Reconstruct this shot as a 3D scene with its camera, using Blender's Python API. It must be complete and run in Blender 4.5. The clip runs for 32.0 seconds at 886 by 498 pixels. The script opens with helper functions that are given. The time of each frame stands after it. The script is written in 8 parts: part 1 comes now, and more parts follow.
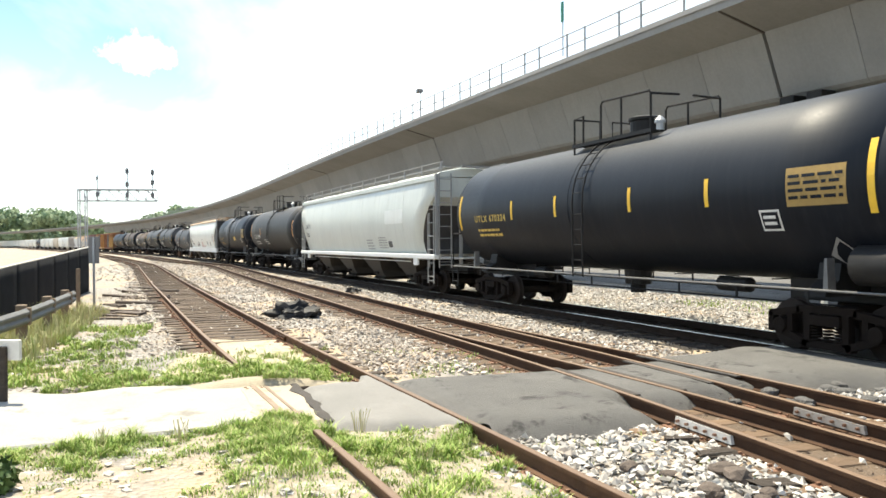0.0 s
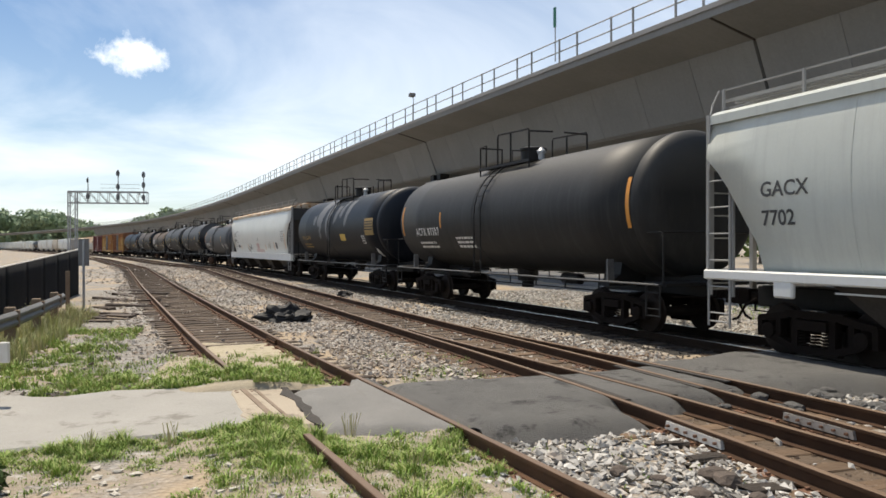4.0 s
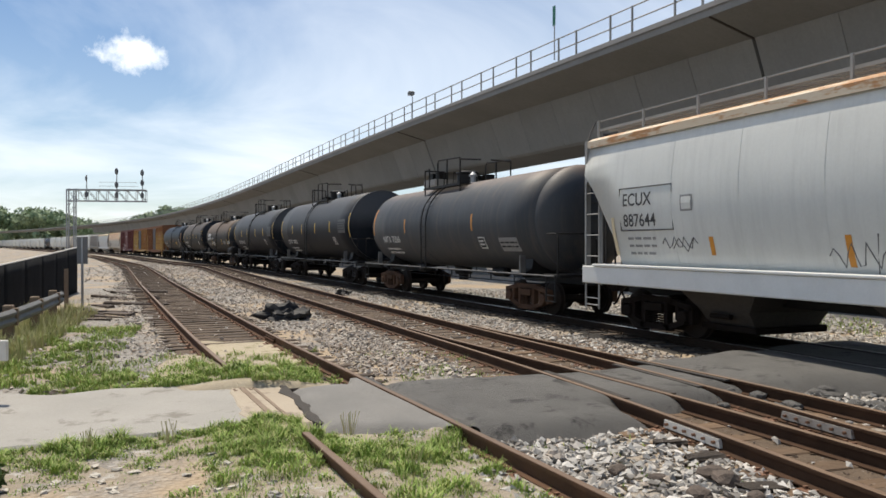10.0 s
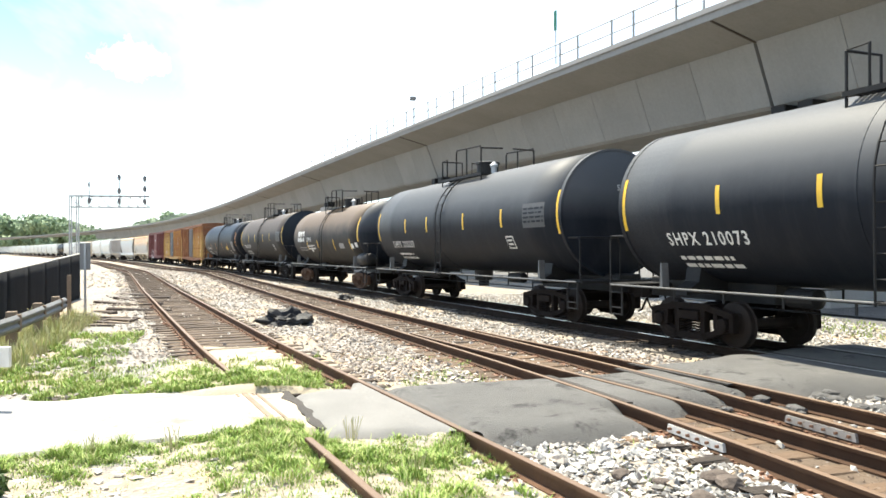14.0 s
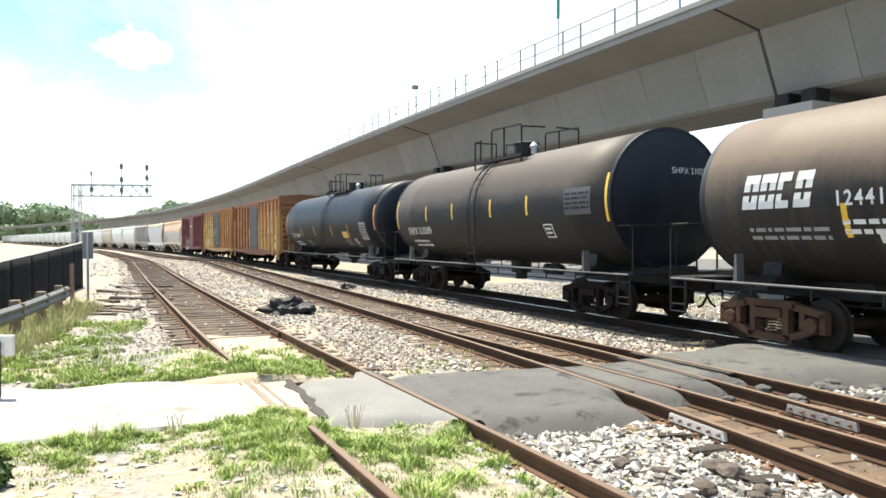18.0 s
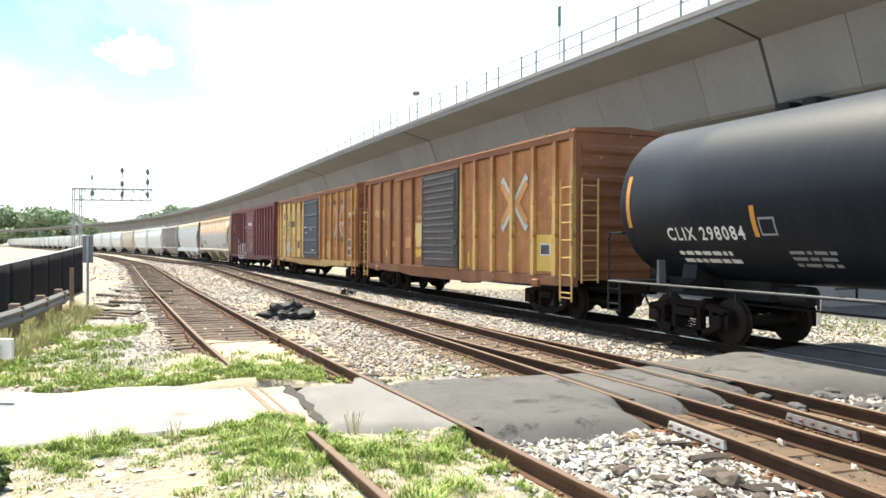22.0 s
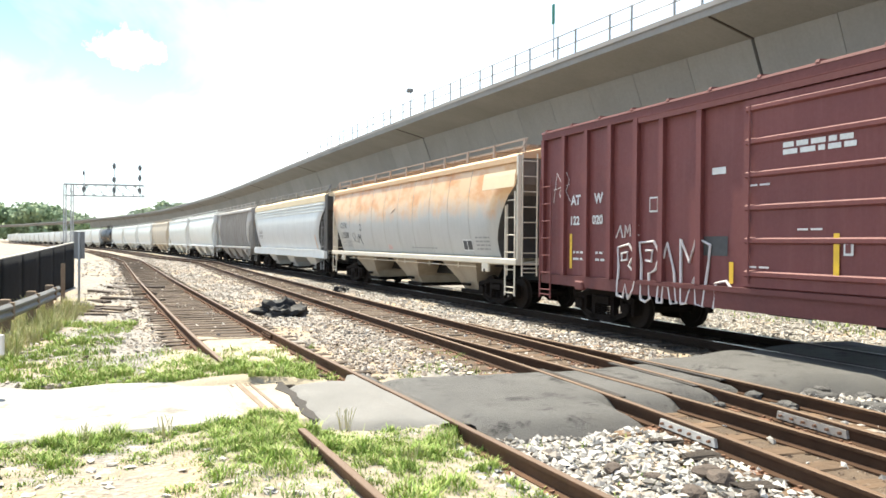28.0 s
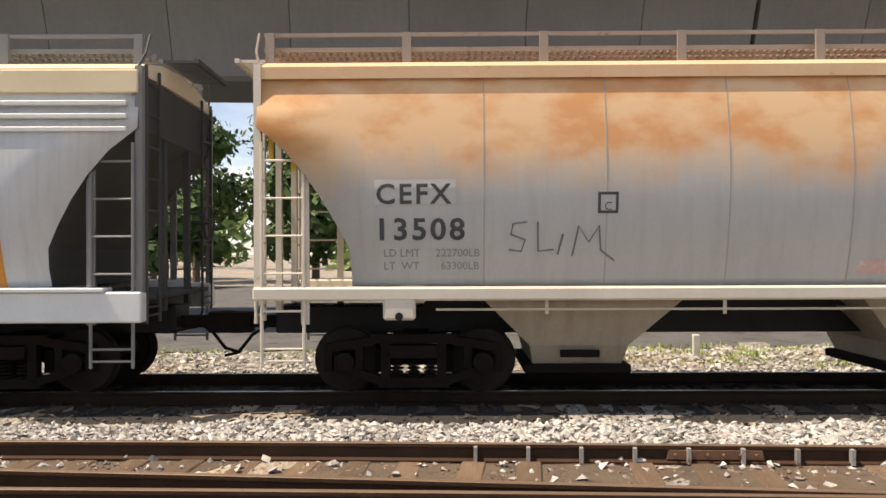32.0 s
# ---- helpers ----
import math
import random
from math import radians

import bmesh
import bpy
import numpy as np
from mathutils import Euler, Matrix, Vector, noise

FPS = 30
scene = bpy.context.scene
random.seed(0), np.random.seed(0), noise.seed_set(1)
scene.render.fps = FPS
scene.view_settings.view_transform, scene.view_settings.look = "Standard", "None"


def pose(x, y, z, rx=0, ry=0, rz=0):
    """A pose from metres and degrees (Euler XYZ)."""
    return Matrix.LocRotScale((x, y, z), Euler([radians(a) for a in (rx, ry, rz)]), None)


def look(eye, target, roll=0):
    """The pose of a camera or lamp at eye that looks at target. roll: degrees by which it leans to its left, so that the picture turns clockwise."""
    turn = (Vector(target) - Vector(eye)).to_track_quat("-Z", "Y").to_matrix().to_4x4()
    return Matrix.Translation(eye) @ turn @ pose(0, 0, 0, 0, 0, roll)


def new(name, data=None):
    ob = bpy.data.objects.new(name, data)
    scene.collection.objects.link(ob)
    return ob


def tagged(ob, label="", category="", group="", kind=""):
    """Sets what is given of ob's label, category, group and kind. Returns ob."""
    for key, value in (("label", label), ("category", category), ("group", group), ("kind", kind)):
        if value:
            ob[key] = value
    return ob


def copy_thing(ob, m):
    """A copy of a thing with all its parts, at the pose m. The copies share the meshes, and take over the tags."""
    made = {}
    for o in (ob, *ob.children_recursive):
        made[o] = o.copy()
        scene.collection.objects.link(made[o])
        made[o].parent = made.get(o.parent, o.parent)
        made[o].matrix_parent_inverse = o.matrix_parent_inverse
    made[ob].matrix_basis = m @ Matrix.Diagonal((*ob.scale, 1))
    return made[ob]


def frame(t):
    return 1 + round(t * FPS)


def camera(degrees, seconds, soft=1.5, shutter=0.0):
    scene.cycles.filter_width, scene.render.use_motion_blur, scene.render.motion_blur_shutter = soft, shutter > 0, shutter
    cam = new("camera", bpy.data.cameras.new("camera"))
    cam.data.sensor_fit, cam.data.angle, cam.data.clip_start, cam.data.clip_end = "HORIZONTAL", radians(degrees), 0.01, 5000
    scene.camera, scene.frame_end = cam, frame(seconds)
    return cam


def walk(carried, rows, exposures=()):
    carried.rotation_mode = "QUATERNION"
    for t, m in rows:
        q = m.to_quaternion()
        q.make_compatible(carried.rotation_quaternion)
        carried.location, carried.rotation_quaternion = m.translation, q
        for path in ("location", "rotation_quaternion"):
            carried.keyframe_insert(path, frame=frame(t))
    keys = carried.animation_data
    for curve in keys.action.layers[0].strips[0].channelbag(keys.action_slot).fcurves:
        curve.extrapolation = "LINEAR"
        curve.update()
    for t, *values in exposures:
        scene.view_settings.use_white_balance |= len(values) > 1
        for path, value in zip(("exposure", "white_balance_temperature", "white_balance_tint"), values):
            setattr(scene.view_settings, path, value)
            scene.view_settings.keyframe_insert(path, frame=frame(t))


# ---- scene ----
# ---- camera ----
cam = camera(60.3, 32.0, soft=1.6)
EYE = 1.82          # the lens, above the rails
ARM = 0.15          # the lens swings round the holder


def cam_pose(yaw, pitch, roll):
    a = radians(yaw)
    return pose(-math.sin(a) * ARM, math.cos(a) * ARM, EYE, 90 + pitch, roll, yaw)


# seconds, yaw, pitch, roll
PATH = [
(0, 73.65, -0.49, 0.33), (0.5, 73.43, -0.44, 0.26), (1, 73.30, -0.20, 0.25), (1.5, 73.09, -0.31, -0.03), (2, 73.02, -0.30, -0.07), (2.5, 73.05, 
-0.32, 0.11), (3, 72.91, -0.26, 0.10), (3.5, 73.01, -0.15, 0.08), (5.5, 73.08, -0.33, -0.06), (6, 73.13, -0.08, 0.18), (6.5, 73.08, -0.16, -0.06), 
(7, 73.09, -0.20, -0.00), (7.5, 73.01, -0.22, -0.04), (8, 73.02, -0.21, 0.02), (8.5, 72.96, -0.18, -0.12), (9, 73.02, -0.11, -0.04), (9.5, 72.94, 
-0.28, -0.09), (10, 72.95, -0.30, -0.03), (10.5, 72.97, -0.29, -0.08), (11, 73.00, -0.35, -0.05), (11.5, 72.85, -0.22, -0.06), (12, 72.93, -0.01, 
-0.12), (12.5, 72.73, 0.03, -0.20), (13, 72.63, 0.12, -0.24), (13.5, 72.80, -0.02, -0.08), (14, 73.12, 0.06, 0.18), (14.5, 73.09, 0.00, 0.11), (16.5, 
73.32, -0.18, 0.04), (17, 73.43, -0.55, 0.09), (17.5, 73.25, -0.61, 0.04), (18, 73.28, -0.75, 0.13), (18.5, 73.32, -0.82, 0.17), (19, 73.36, -0.83, 
0.09), (19.5, 73.51, -0.90, 0.17), (20, 73.44, -1.01, 0.20), (20.5, 73.31, -0.86, 0.28), (21, 73.32, -0.78, 0.08), (21.5, 72.96, -0.61, -0.12), (22, 
73.29, -0.29, -0.23), (22.5, 73.21, -0.26, -0.15), (23, 73.33, -0.36, -0.25), (23.5, 73.54, -0.42, -0.03), (24, 73.70, -0.55, -0.05), (24.5, 73.53, 
-0.57, -0.05), (25, 73.59, -0.57, -0.06), (25.5, 73.38, -0.67, -0.03), (27.5, 72.90, -0.39, -0.21), (28, 72.77, -0.48, -0.48), (28.5, 71.90, -0.34, 
-0.53), (29, 68.11, 0.16, -0.99), (29.5, 60.85, 0.19, -0.62), (30, 47.50, 1.06, -1.60), (30.5, 35.27, -0.64, -1.50), (31, 20.45, -0.30, 0.05), (31.5, 
10.14, 0.27, 0.62), (32, 5.03, 0.32, 0.23),
]
EXPOSURE = [
    (0, 1.20, 6770, 5), (1, 1.07, 6743, 5), (1.6, 0.73, 6568, 8), (2.2, 0.18, 6600, 10), (3.5, 0.00, 6650, 10), (4.5, 0.63, 6591, 8),
    (5.5, 1.56, 6715, 5), (6.8, 1.43, 6707, 5), (7.5, 0.96, 6503, 5), (8.2, 0.47, 6420, 8), (9, -0.21, 6480, 10), (10, 0.06, 6520, 10),
    (10.6, 0.60, 6500, 8), (11.2, 1.08, 6537, 5), (12, 1.46, 6535, 5), (14.5, 1.47, 6464, 5), (18, 1.27, 6481, 5), (21, 1.30, 6595, 5),
    (23, 1.30, 6605, 5), (25.5, 1.28, 6617, 5), (28.4, 1.31, 6570, 5), (29.2, 0.90, 6740, 8), (29.8, 0.36, 7010, 10), (30.5, 0.43, 7120, 15),
    (31.2, 0.50, 7120, 15), (32, 0.50, 7150, 15),
]
walk(cam, [(t, cam_pose(*p)) for t, *p in PATH], EXPOSURE)

# ---- world, sun ----
SUN_TO = Vector((-0.44, -0.11, 0.89)).normalized()
sun = new("sun", bpy.data.lights.new("sun", "SUN"))
sun.data.energy, sun.data.angle, sun.data.color = 5.0, radians(0.55), (1.0, 0.90, 0.75)
sun.matrix_world = look((0, 0, 60), tuple(Vector((0, 0, 60)) - SUN_TO * 10))


class Nodes:
    """Short hand for building node trees."""

    def __init__(self, tree):
        self.tree = tree
        tree.nodes.clear()

    def add(self, kind, props=None, **sockets):
        n = self.tree.nodes.new(kind)
        for k, val in (props or {}).items():
            setattr(n, k, val)
        for k, val in sockets.items():
            self.set(n, k, val)
        return n

    def set(self, n, key, val):
        key = key.replace("_", " ") if isinstance(key, str) else key
        sock = n.inputs[int(key[1:])] if isinstance(key, str) and key[0] == "i" and key[1:].isdigit() else n.inputs[key]
        if isinstance(val, bpy.types.NodeSocket):
            self.tree.links.new(val, sock)
        else:
            sock.default_value = val


def ramp(nt, fac, stops):
    n = nt.add("ShaderNodeValToRGB")
    nt.tree.links.new(fac, n.inputs[0])
    el = n.color_ramp.elements
    while len(el) < len(stops):
        el.new(0.5)
    for e, (p, c) in zip(el, stops):
        e.position, e.color = p, (*c, 1) if len(c) == 3 else c
    return n.outputs[0]


def mathn(nt, op, a, b=0.0, clamp=False):
    n = nt.add("ShaderNodeMath", {"operation": op, "use_clamp": clamp})
    nt.set(n, "i0", a)
    nt.set(n, "i1", b)
    return n.outputs[0]


def mixc(nt, fac, a, b, mode="MIX"):
    n = nt.add("ShaderNodeMix", {"data_type": "RGBA", "blend_type": mode})
    nt.set(n, "i0", fac)
    for s, val in ((6, a), (7, b)):
        if isinstance(val, bpy.types.NodeSocket):
            nt.tree.links.new(val, n.inputs[s])
        else:
            n.inputs[s].default_value = (*val, 1)
    return n.outputs[2]


def sky_world():
    w = bpy.data.worlds.new("sky")
    scene.world = w
    w.use_nodes = True
    nt = Nodes(w.node_tree)
    sky = nt.add("ShaderNodeTexSky", {"sky_type": "NISHITA", "sun_disc": False, "sun_elevation": math.asin(SUN_TO.z),
                                      "sun_rotation": math.atan2(SUN_TO.x, SUN_TO.y), "air_density": 1.0, "dust_density": 0.3, "ozone_density": 3.5})
    tc = nt.add("ShaderNodeTexCoord")
    sep = nt.add("ShaderNodeSeparateXYZ", Vector=tc.outputs["Generated"])
    # cirrus: noise on a plane high above
    up = mathn(nt, "MAXIMUM", sep.outputs[2], 0.0)
    den = mathn(nt, "ADD", up, 0.12)
    px = mathn(nt, "DIVIDE", sep.outputs[0], den)
    py = mathn(nt, "DIVIDE", sep.outputs[1], den)
    plane = nt.add("ShaderNodeCombineXYZ", X=px, Y=py, Z=0.0)
    n1 = nt.add("ShaderNodeTexNoise", Vector=plane.outputs[0], Scale=0.55, Detail=7.0, Roughness=0.55, Distortion=0.5)
    veil = ramp(nt, n1.outputs[0], [(0.40, (0, 0, 0)), (0.68, (1, 1, 1))])
    veil = mathn(nt, "ADD", mathn(nt, "MULTIPLY", veil, 0.54), 0.03)
    low = ramp(nt, sep.outputs[2], [(0.02, (1, 1, 1)), (0.34, (0, 0, 0))])
    veil = mathn(nt, "ADD", veil, mathn(nt, "MULTIPLY", low, 0.27), True)
    # one small heap cloud over the signals
    yaw, up_deg = radians(95.0), radians(13.4)
    c = (-math.sin(yaw) * math.cos(up_deg), math.cos(yaw) * math.cos(up_deg), math.sin(up_deg))
    d = nt.add("ShaderNodeVectorMath", {"operation": "SUBTRACT"})
    nt.set(d, "i0", tc.outputs["Generated"])
    d.inputs[1].default_value = c
    n2 = nt.add("ShaderNodeTexNoise", Vector=tc.outputs["Generated"], Scale=26.0, Detail=5.0, Roughness=0.6)
    ds = nt.add("ShaderNodeSeparateXYZ", Vector=d.outputs[0])
    e = nt.add("ShaderNodeCombineXYZ", X=mathn(nt, "MULTIPLY", ds.outputs[0], 1.0), Y=mathn(nt, "MULTIPLY", ds.outputs[1], 0.75), Z=mathn(nt, "MULTIPLY", ds.outputs[2], 1.25))
    ln = nt.add("ShaderNodeVectorMath", {"operation": "LENGTH"})
    nt.set(ln, "i0", e.outputs[0])
    r = mathn(nt, "ADD", ln.outputs[1], mathn(nt, "MULTIPLY", mathn(nt, "SUBTRACT", n2.outputs[0], 0.5), 0.075))
    puff = ramp(nt, r, [(0.013, (0.95, 0.95, 0.95)), (0.032, (0, 0, 0))])
    cover = mathn(nt, "MAXIMUM", veil, puff)
    deep = nt.add("ShaderNodeHueSaturation", Color=sky.outputs[0], Saturation=1.2)
    col = mixc(nt, cover, deep.outputs[0], (12.6, 13.2, 13.8))
    bg = nt.add("ShaderNodeBackground", Color=col, Strength=0.09)
    out = nt.add("ShaderNodeOutputWorld", Surface=bg.outputs[0])


sky_world()

# ---- materials ----
MATS = {}


def surface(name, a, b, scale=3.0, rough=0.6, metal=0.0, bump=0.0, fine=40.0, streak=None, rust=None, stretch=(1, 1, 1),
            piece=0.0, dust=None, blotch=None, coat=0.0, gloss=0.5):
    """A worn surface. a, b: its two colours, mixed by noise at `scale` and `fine`. streak: (colour, amount) of runs
    down the sides;
    rust: (colour, threshold); dust: (colour, z0, z1, amount) that colours all above a height: settled dust, rust, and
    the sunlit grey of black tanks; piece: variation from piece to piece."""
    if name in MATS:
        return MATS[name]
    m = MATS[name] = bpy.data.materials.new(name)
    m.use_nodes = True
    nt = Nodes(m.node_tree)
    tc = nt.add("ShaderNodeTexCoord")
    mp = nt.add("ShaderNodeMapping", Vector=tc.outputs["Object"])
    mp.inputs["Scale"].default_value = stretch
    vec = mp.outputs[0]
    info = nt.add("ShaderNodeObjectInfo")
    if piece:
        off = nt.add("ShaderNodeVectorMath", {"operation": "ADD"})
        nt.set(off, "i0", vec)
        sc = nt.add("ShaderNodeVectorMath", {"operation": "SCALE"})
        cmb = nt.add("ShaderNodeCombineXYZ", X=info.outputs["Random"], Y=info.outputs["Random"], Z=info.outputs["Random"])
        nt.set(sc, "i0", cmb.outputs[0])
        sc.inputs["Scale"].default_value = 37.0
        nt.set(off, "i1", sc.outputs[0])
        vec = off.outputs[0]
    big = nt.add("ShaderNodeTexNoise", Vector=vec, Scale=scale, Detail=5.0, Roughness=0.6)
    small = nt.add("ShaderNodeTexNoise", Vector=vec, Scale=fine, Detail=4.0, Roughness=0.65)
    f = mathn(nt, "ADD", mathn(nt, "MULTIPLY", big.outputs[0], 1.5), mathn(nt, "MULTIPLY", small.outputs[0], 0.7))
    f = mathn(nt, "SUBTRACT", f, 0.6, True)
    col = mixc(nt, f, a, b)
    if streak:
        sm = nt.add("ShaderNodeMapping", Vector=tc.outputs["Object"])
        sm.inputs["Scale"].default_value = (3.2, 1.2, 0.22)
        sn = nt.add("ShaderNodeTexNoise", Vector=sm.outputs[0], Scale=1.6, Detail=6.0, Roughness=0.7)
        sf = ramp(nt, sn.outputs[0], [(0.48, (0, 0, 0)), (0.72, (1, 1, 1))])
        col = mixc(nt, mathn(nt, "MULTIPLY", sf, streak[1]), col, streak[0])
    if rust:
        rn = nt.add("ShaderNodeTexNoise", Vector=vec, Scale=scale * 2.3, Detail=8.0, Roughness=0.72)
        rf = ramp(nt, rn.outputs[0], [(rust[1], (0, 0, 0)), (rust[1] + 0.09, (1, 1, 1))])
        col = mixc(nt, rf, col, rust[0])
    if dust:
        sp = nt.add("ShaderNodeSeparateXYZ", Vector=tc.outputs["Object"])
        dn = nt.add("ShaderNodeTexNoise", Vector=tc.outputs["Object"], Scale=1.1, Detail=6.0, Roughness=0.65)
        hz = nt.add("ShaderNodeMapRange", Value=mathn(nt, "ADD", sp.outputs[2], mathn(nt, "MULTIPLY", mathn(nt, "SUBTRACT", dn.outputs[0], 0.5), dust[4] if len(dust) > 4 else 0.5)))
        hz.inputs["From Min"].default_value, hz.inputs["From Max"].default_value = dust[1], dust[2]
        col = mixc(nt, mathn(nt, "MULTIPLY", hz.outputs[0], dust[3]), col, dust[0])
    if blotch:
        # rust that has bloomed between two heights, in clumps with ragged lower ends
        sp2 = nt.add("ShaderNodeSeparateXYZ", Vector=tc.outputs["Object"])
        m1 = nt.add("ShaderNodeMapping", Vector=tc.outputs["Object"])
        m1.inputs["Scale"].default_value = (1.3, 0.5, 0.4)
        b1 = nt.add("ShaderNodeTexNoise", Vector=m1.outputs[0], Scale=1.0, Detail=7.0, Roughness=0.68)
        m2 = nt.add("ShaderNodeMapping", Vector=tc.outputs["Object"])
        m2.inputs["Scale"].default_value = (1.5, 1.0, 2.6)
        b2 = nt.add("ShaderNodeTexNoise", Vector=m2.outputs[0], Scale=0.75, Detail=5.0, Roughness=0.55)
        hz2 = nt.add("ShaderNodeMapRange", Value=mathn(nt, "ADD", sp2.outputs[2], mathn(nt, "MULTIPLY", mathn(nt, "SUBTRACT", b1.outputs[0], 0.5), 1.3)))
        hz2.inputs["From Min"].default_value, hz2.inputs["From Max"].default_value = blotch[2], blotch[3]
        soft = mathn(nt, "MULTIPLY", hz2.outputs[0], 0.96)
        col = mixc(nt, soft, col, blotch[0])
        deep = ramp(nt, b2.outputs[0], [(0.44, (0, 0, 0)), (0.62, (1, 1, 1))])
        col = mixc(nt, mathn(nt, "MULTIPLY", mathn(nt, "MULTIPLY", deep, hz2.outputs[0]), 0.8), col, blotch[1])
    if piece:
        v2 = nt.add("ShaderNodeHueSaturation", Color=col)
        nt.set(v2, "Value", mathn(nt, "ADD", mathn(nt, "MULTIPLY", info.outputs["Random"], 2 * piece), 1 - piece))
        col = v2.outputs[0]
    bs = nt.add("ShaderNodeBsdfPrincipled", Base_Color=col, Metallic=metal)
    nt.set(bs, "Roughness", mathn(nt, "ADD", mathn(nt, "MULTIPLY", small.outputs[0], 0.25), rough - 0.12, True))
    bs.inputs["Specular IOR Level"].default_value = gloss
    if coat:
        bs.inputs["Coat Weight"].default_value = coat
    if bump:
        bn = nt.add("ShaderNodeBump", Height=mathn(nt, "ADD", small.outputs[0], mathn(nt, "MULTIPLY", big.outputs[0], 1.2)), Strength=bump, Distance=0.03)
        nt.set(bs, "Normal", bn.outputs[0])
    nt.add("ShaderNodeOutputMaterial", Surface=bs.outputs[0])
    return m


def island(name, cols, rough=0.85, spread=0.25):
    """For heaps of small pieces in one mesh: a colour per piece."""
    if name in MATS:
        return MATS[name]
    m = MATS[name] = bpy.data.materials.new(name)
    m.use_nodes = True
    nt = Nodes(m.node_tree)
    geo = nt.add("ShaderNodeNewGeometry")
    n = len(cols)
    col = ramp(nt, geo.outputs["Random Per Island"], [(i / max(1, n - 1), c) for i, c in enumerate(cols)])
    tc = nt.add("ShaderNodeTexCoord")
    nz = nt.add("ShaderNodeTexNoise", Vector=tc.outputs["Object"], Scale=0.9, Detail=4.0)
    hv = nt.add("ShaderNodeHueSaturation", Color=col)
    nt.set(hv, "Value", mathn(nt, "ADD", mathn(nt, "MULTIPLY", nz.outputs[0], 2 * spread), 1 - spread))
    bs = nt.add("ShaderNodeBsdfPrincipled", Base_Color=hv.outputs[0], Roughness=rough)
    nt.add("ShaderNodeOutputMaterial", Surface=bs.outputs[0])
    return m


M_RAIL = surface("dark_rusty_rail", (0.040, 0.021, 0.012), (0.075, 0.040, 0.022), 4, 0.8, 0.1, 0.3, 60, gloss=0.2)
M_RAILA = surface("orange_rusty_rail", (0.125, 0.066, 0.036), (0.07, 0.04, 0.024), 4, 0.8, 0.1, 0.3, 60, gloss=0.2)
M_RAILTOP = surface("worn_rail_head", (0.215, 0.145, 0.092), (0.13, 0.082, 0.05), 3, 0.55, 0.3, 0.05, 50, stretch=(0.3, 1, 1))
M_RAILTOPA = surface("rusted_rail_head", (0.165, 0.108, 0.07), (0.11, 0.072, 0.047), 3, 0.65, 0.2, 0.1, 50, stretch=(0.3, 1, 1))
M_SHINE = surface("polished_rail_head", (0.5, 0.49, 0.47), (0.36, 0.34, 0.32), 3, 0.28, 0.9, 0.02, 50)
M_TIE = surface("weathered_tie", (0.042, 0.03, 0.021), (0.108, 0.079, 0.056), 3, 0.9, 0, 0.8, 18, stretch=(1, 0.25, 1), piece=0.35)
M_TIET = surface("rust_stained_tie", (0.075, 0.046, 0.026), (0.165, 0.108, 0.064), 3, 0.9, 0, 0.8, 18, stretch=(1, 0.25, 1), piece=0.3)
M_OLDW = surface("dark_rotten_wood", (0.06, 0.048, 0.04), (0.13, 0.10, 0.08), 3, 0.9, 0, 0.5, 25, stretch=(0.5, 3, 3))
M_ROT = surface("rotten_tie_end", (0.028, 0.022, 0.017), (0.07, 0.055, 0.042), 5, 0.95, 0, 0.8, 25, stretch=(0.5, 3, 3))
# main-track rail steel, blackened in its colour for the train's shadow
M_RAILK = surface("shadow_dark_rail", (0.016, 0.011, 0.008), (0.032, 0.02, 0.013), 4, 0.8, 0.1, 0.3, 60, gloss=0.15)
M_PLATE = surface("tie_plate_rust", (0.22, 0.11, 0.06), (0.13, 0.07, 0.045), 6, 0.8, 0.1, 0.3)
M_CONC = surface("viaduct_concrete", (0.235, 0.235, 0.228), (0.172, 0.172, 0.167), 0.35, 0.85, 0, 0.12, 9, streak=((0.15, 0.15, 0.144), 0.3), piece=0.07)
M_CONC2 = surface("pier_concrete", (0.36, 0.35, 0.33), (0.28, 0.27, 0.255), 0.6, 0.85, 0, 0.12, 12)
M_SLAB = surface("pad_concrete", (0.36, 0.345, 0.315), (0.27, 0.26, 0.235), 0.8, 0.9, 0, 0.5, 30, rust=((0.20, 0.185, 0.16), 0.57))
M_ASPH = surface("asphalt", (0.075, 0.0725, 0.069), (0.15, 0.145, 0.136), 0.9, 0.88, 0, 0.9, 60, rust=((0.04, 0.0385, 0.0365), 0.55))
M_GALV = surface("galvanised_steel", (0.42, 0.43, 0.44), (0.3, 0.31, 0.32), 3, 0.5, 0.5, 0.05, 30)
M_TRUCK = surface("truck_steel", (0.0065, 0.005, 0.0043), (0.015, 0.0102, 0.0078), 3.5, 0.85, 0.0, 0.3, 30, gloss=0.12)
M_TRUCKR = surface("rusted_truck_steel", (0.10, 0.055, 0.032), (0.05, 0.03, 0.022), 3.5, 0.85, 0.0, 0.3, 30, gloss=0.15)
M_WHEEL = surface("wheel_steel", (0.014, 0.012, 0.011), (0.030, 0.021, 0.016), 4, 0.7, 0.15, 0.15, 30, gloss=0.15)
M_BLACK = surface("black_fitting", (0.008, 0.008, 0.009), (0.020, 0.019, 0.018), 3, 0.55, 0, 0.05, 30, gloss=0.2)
M_YEL = surface("reflector_yellow", (0.75, 0.47, 0.03), (0.62, 0.38, 0.03), 8, 0.5)
M_ORA = surface("reflector_orange", (0.62, 0.27, 0.03), (0.5, 0.2, 0.03), 8, 0.5)
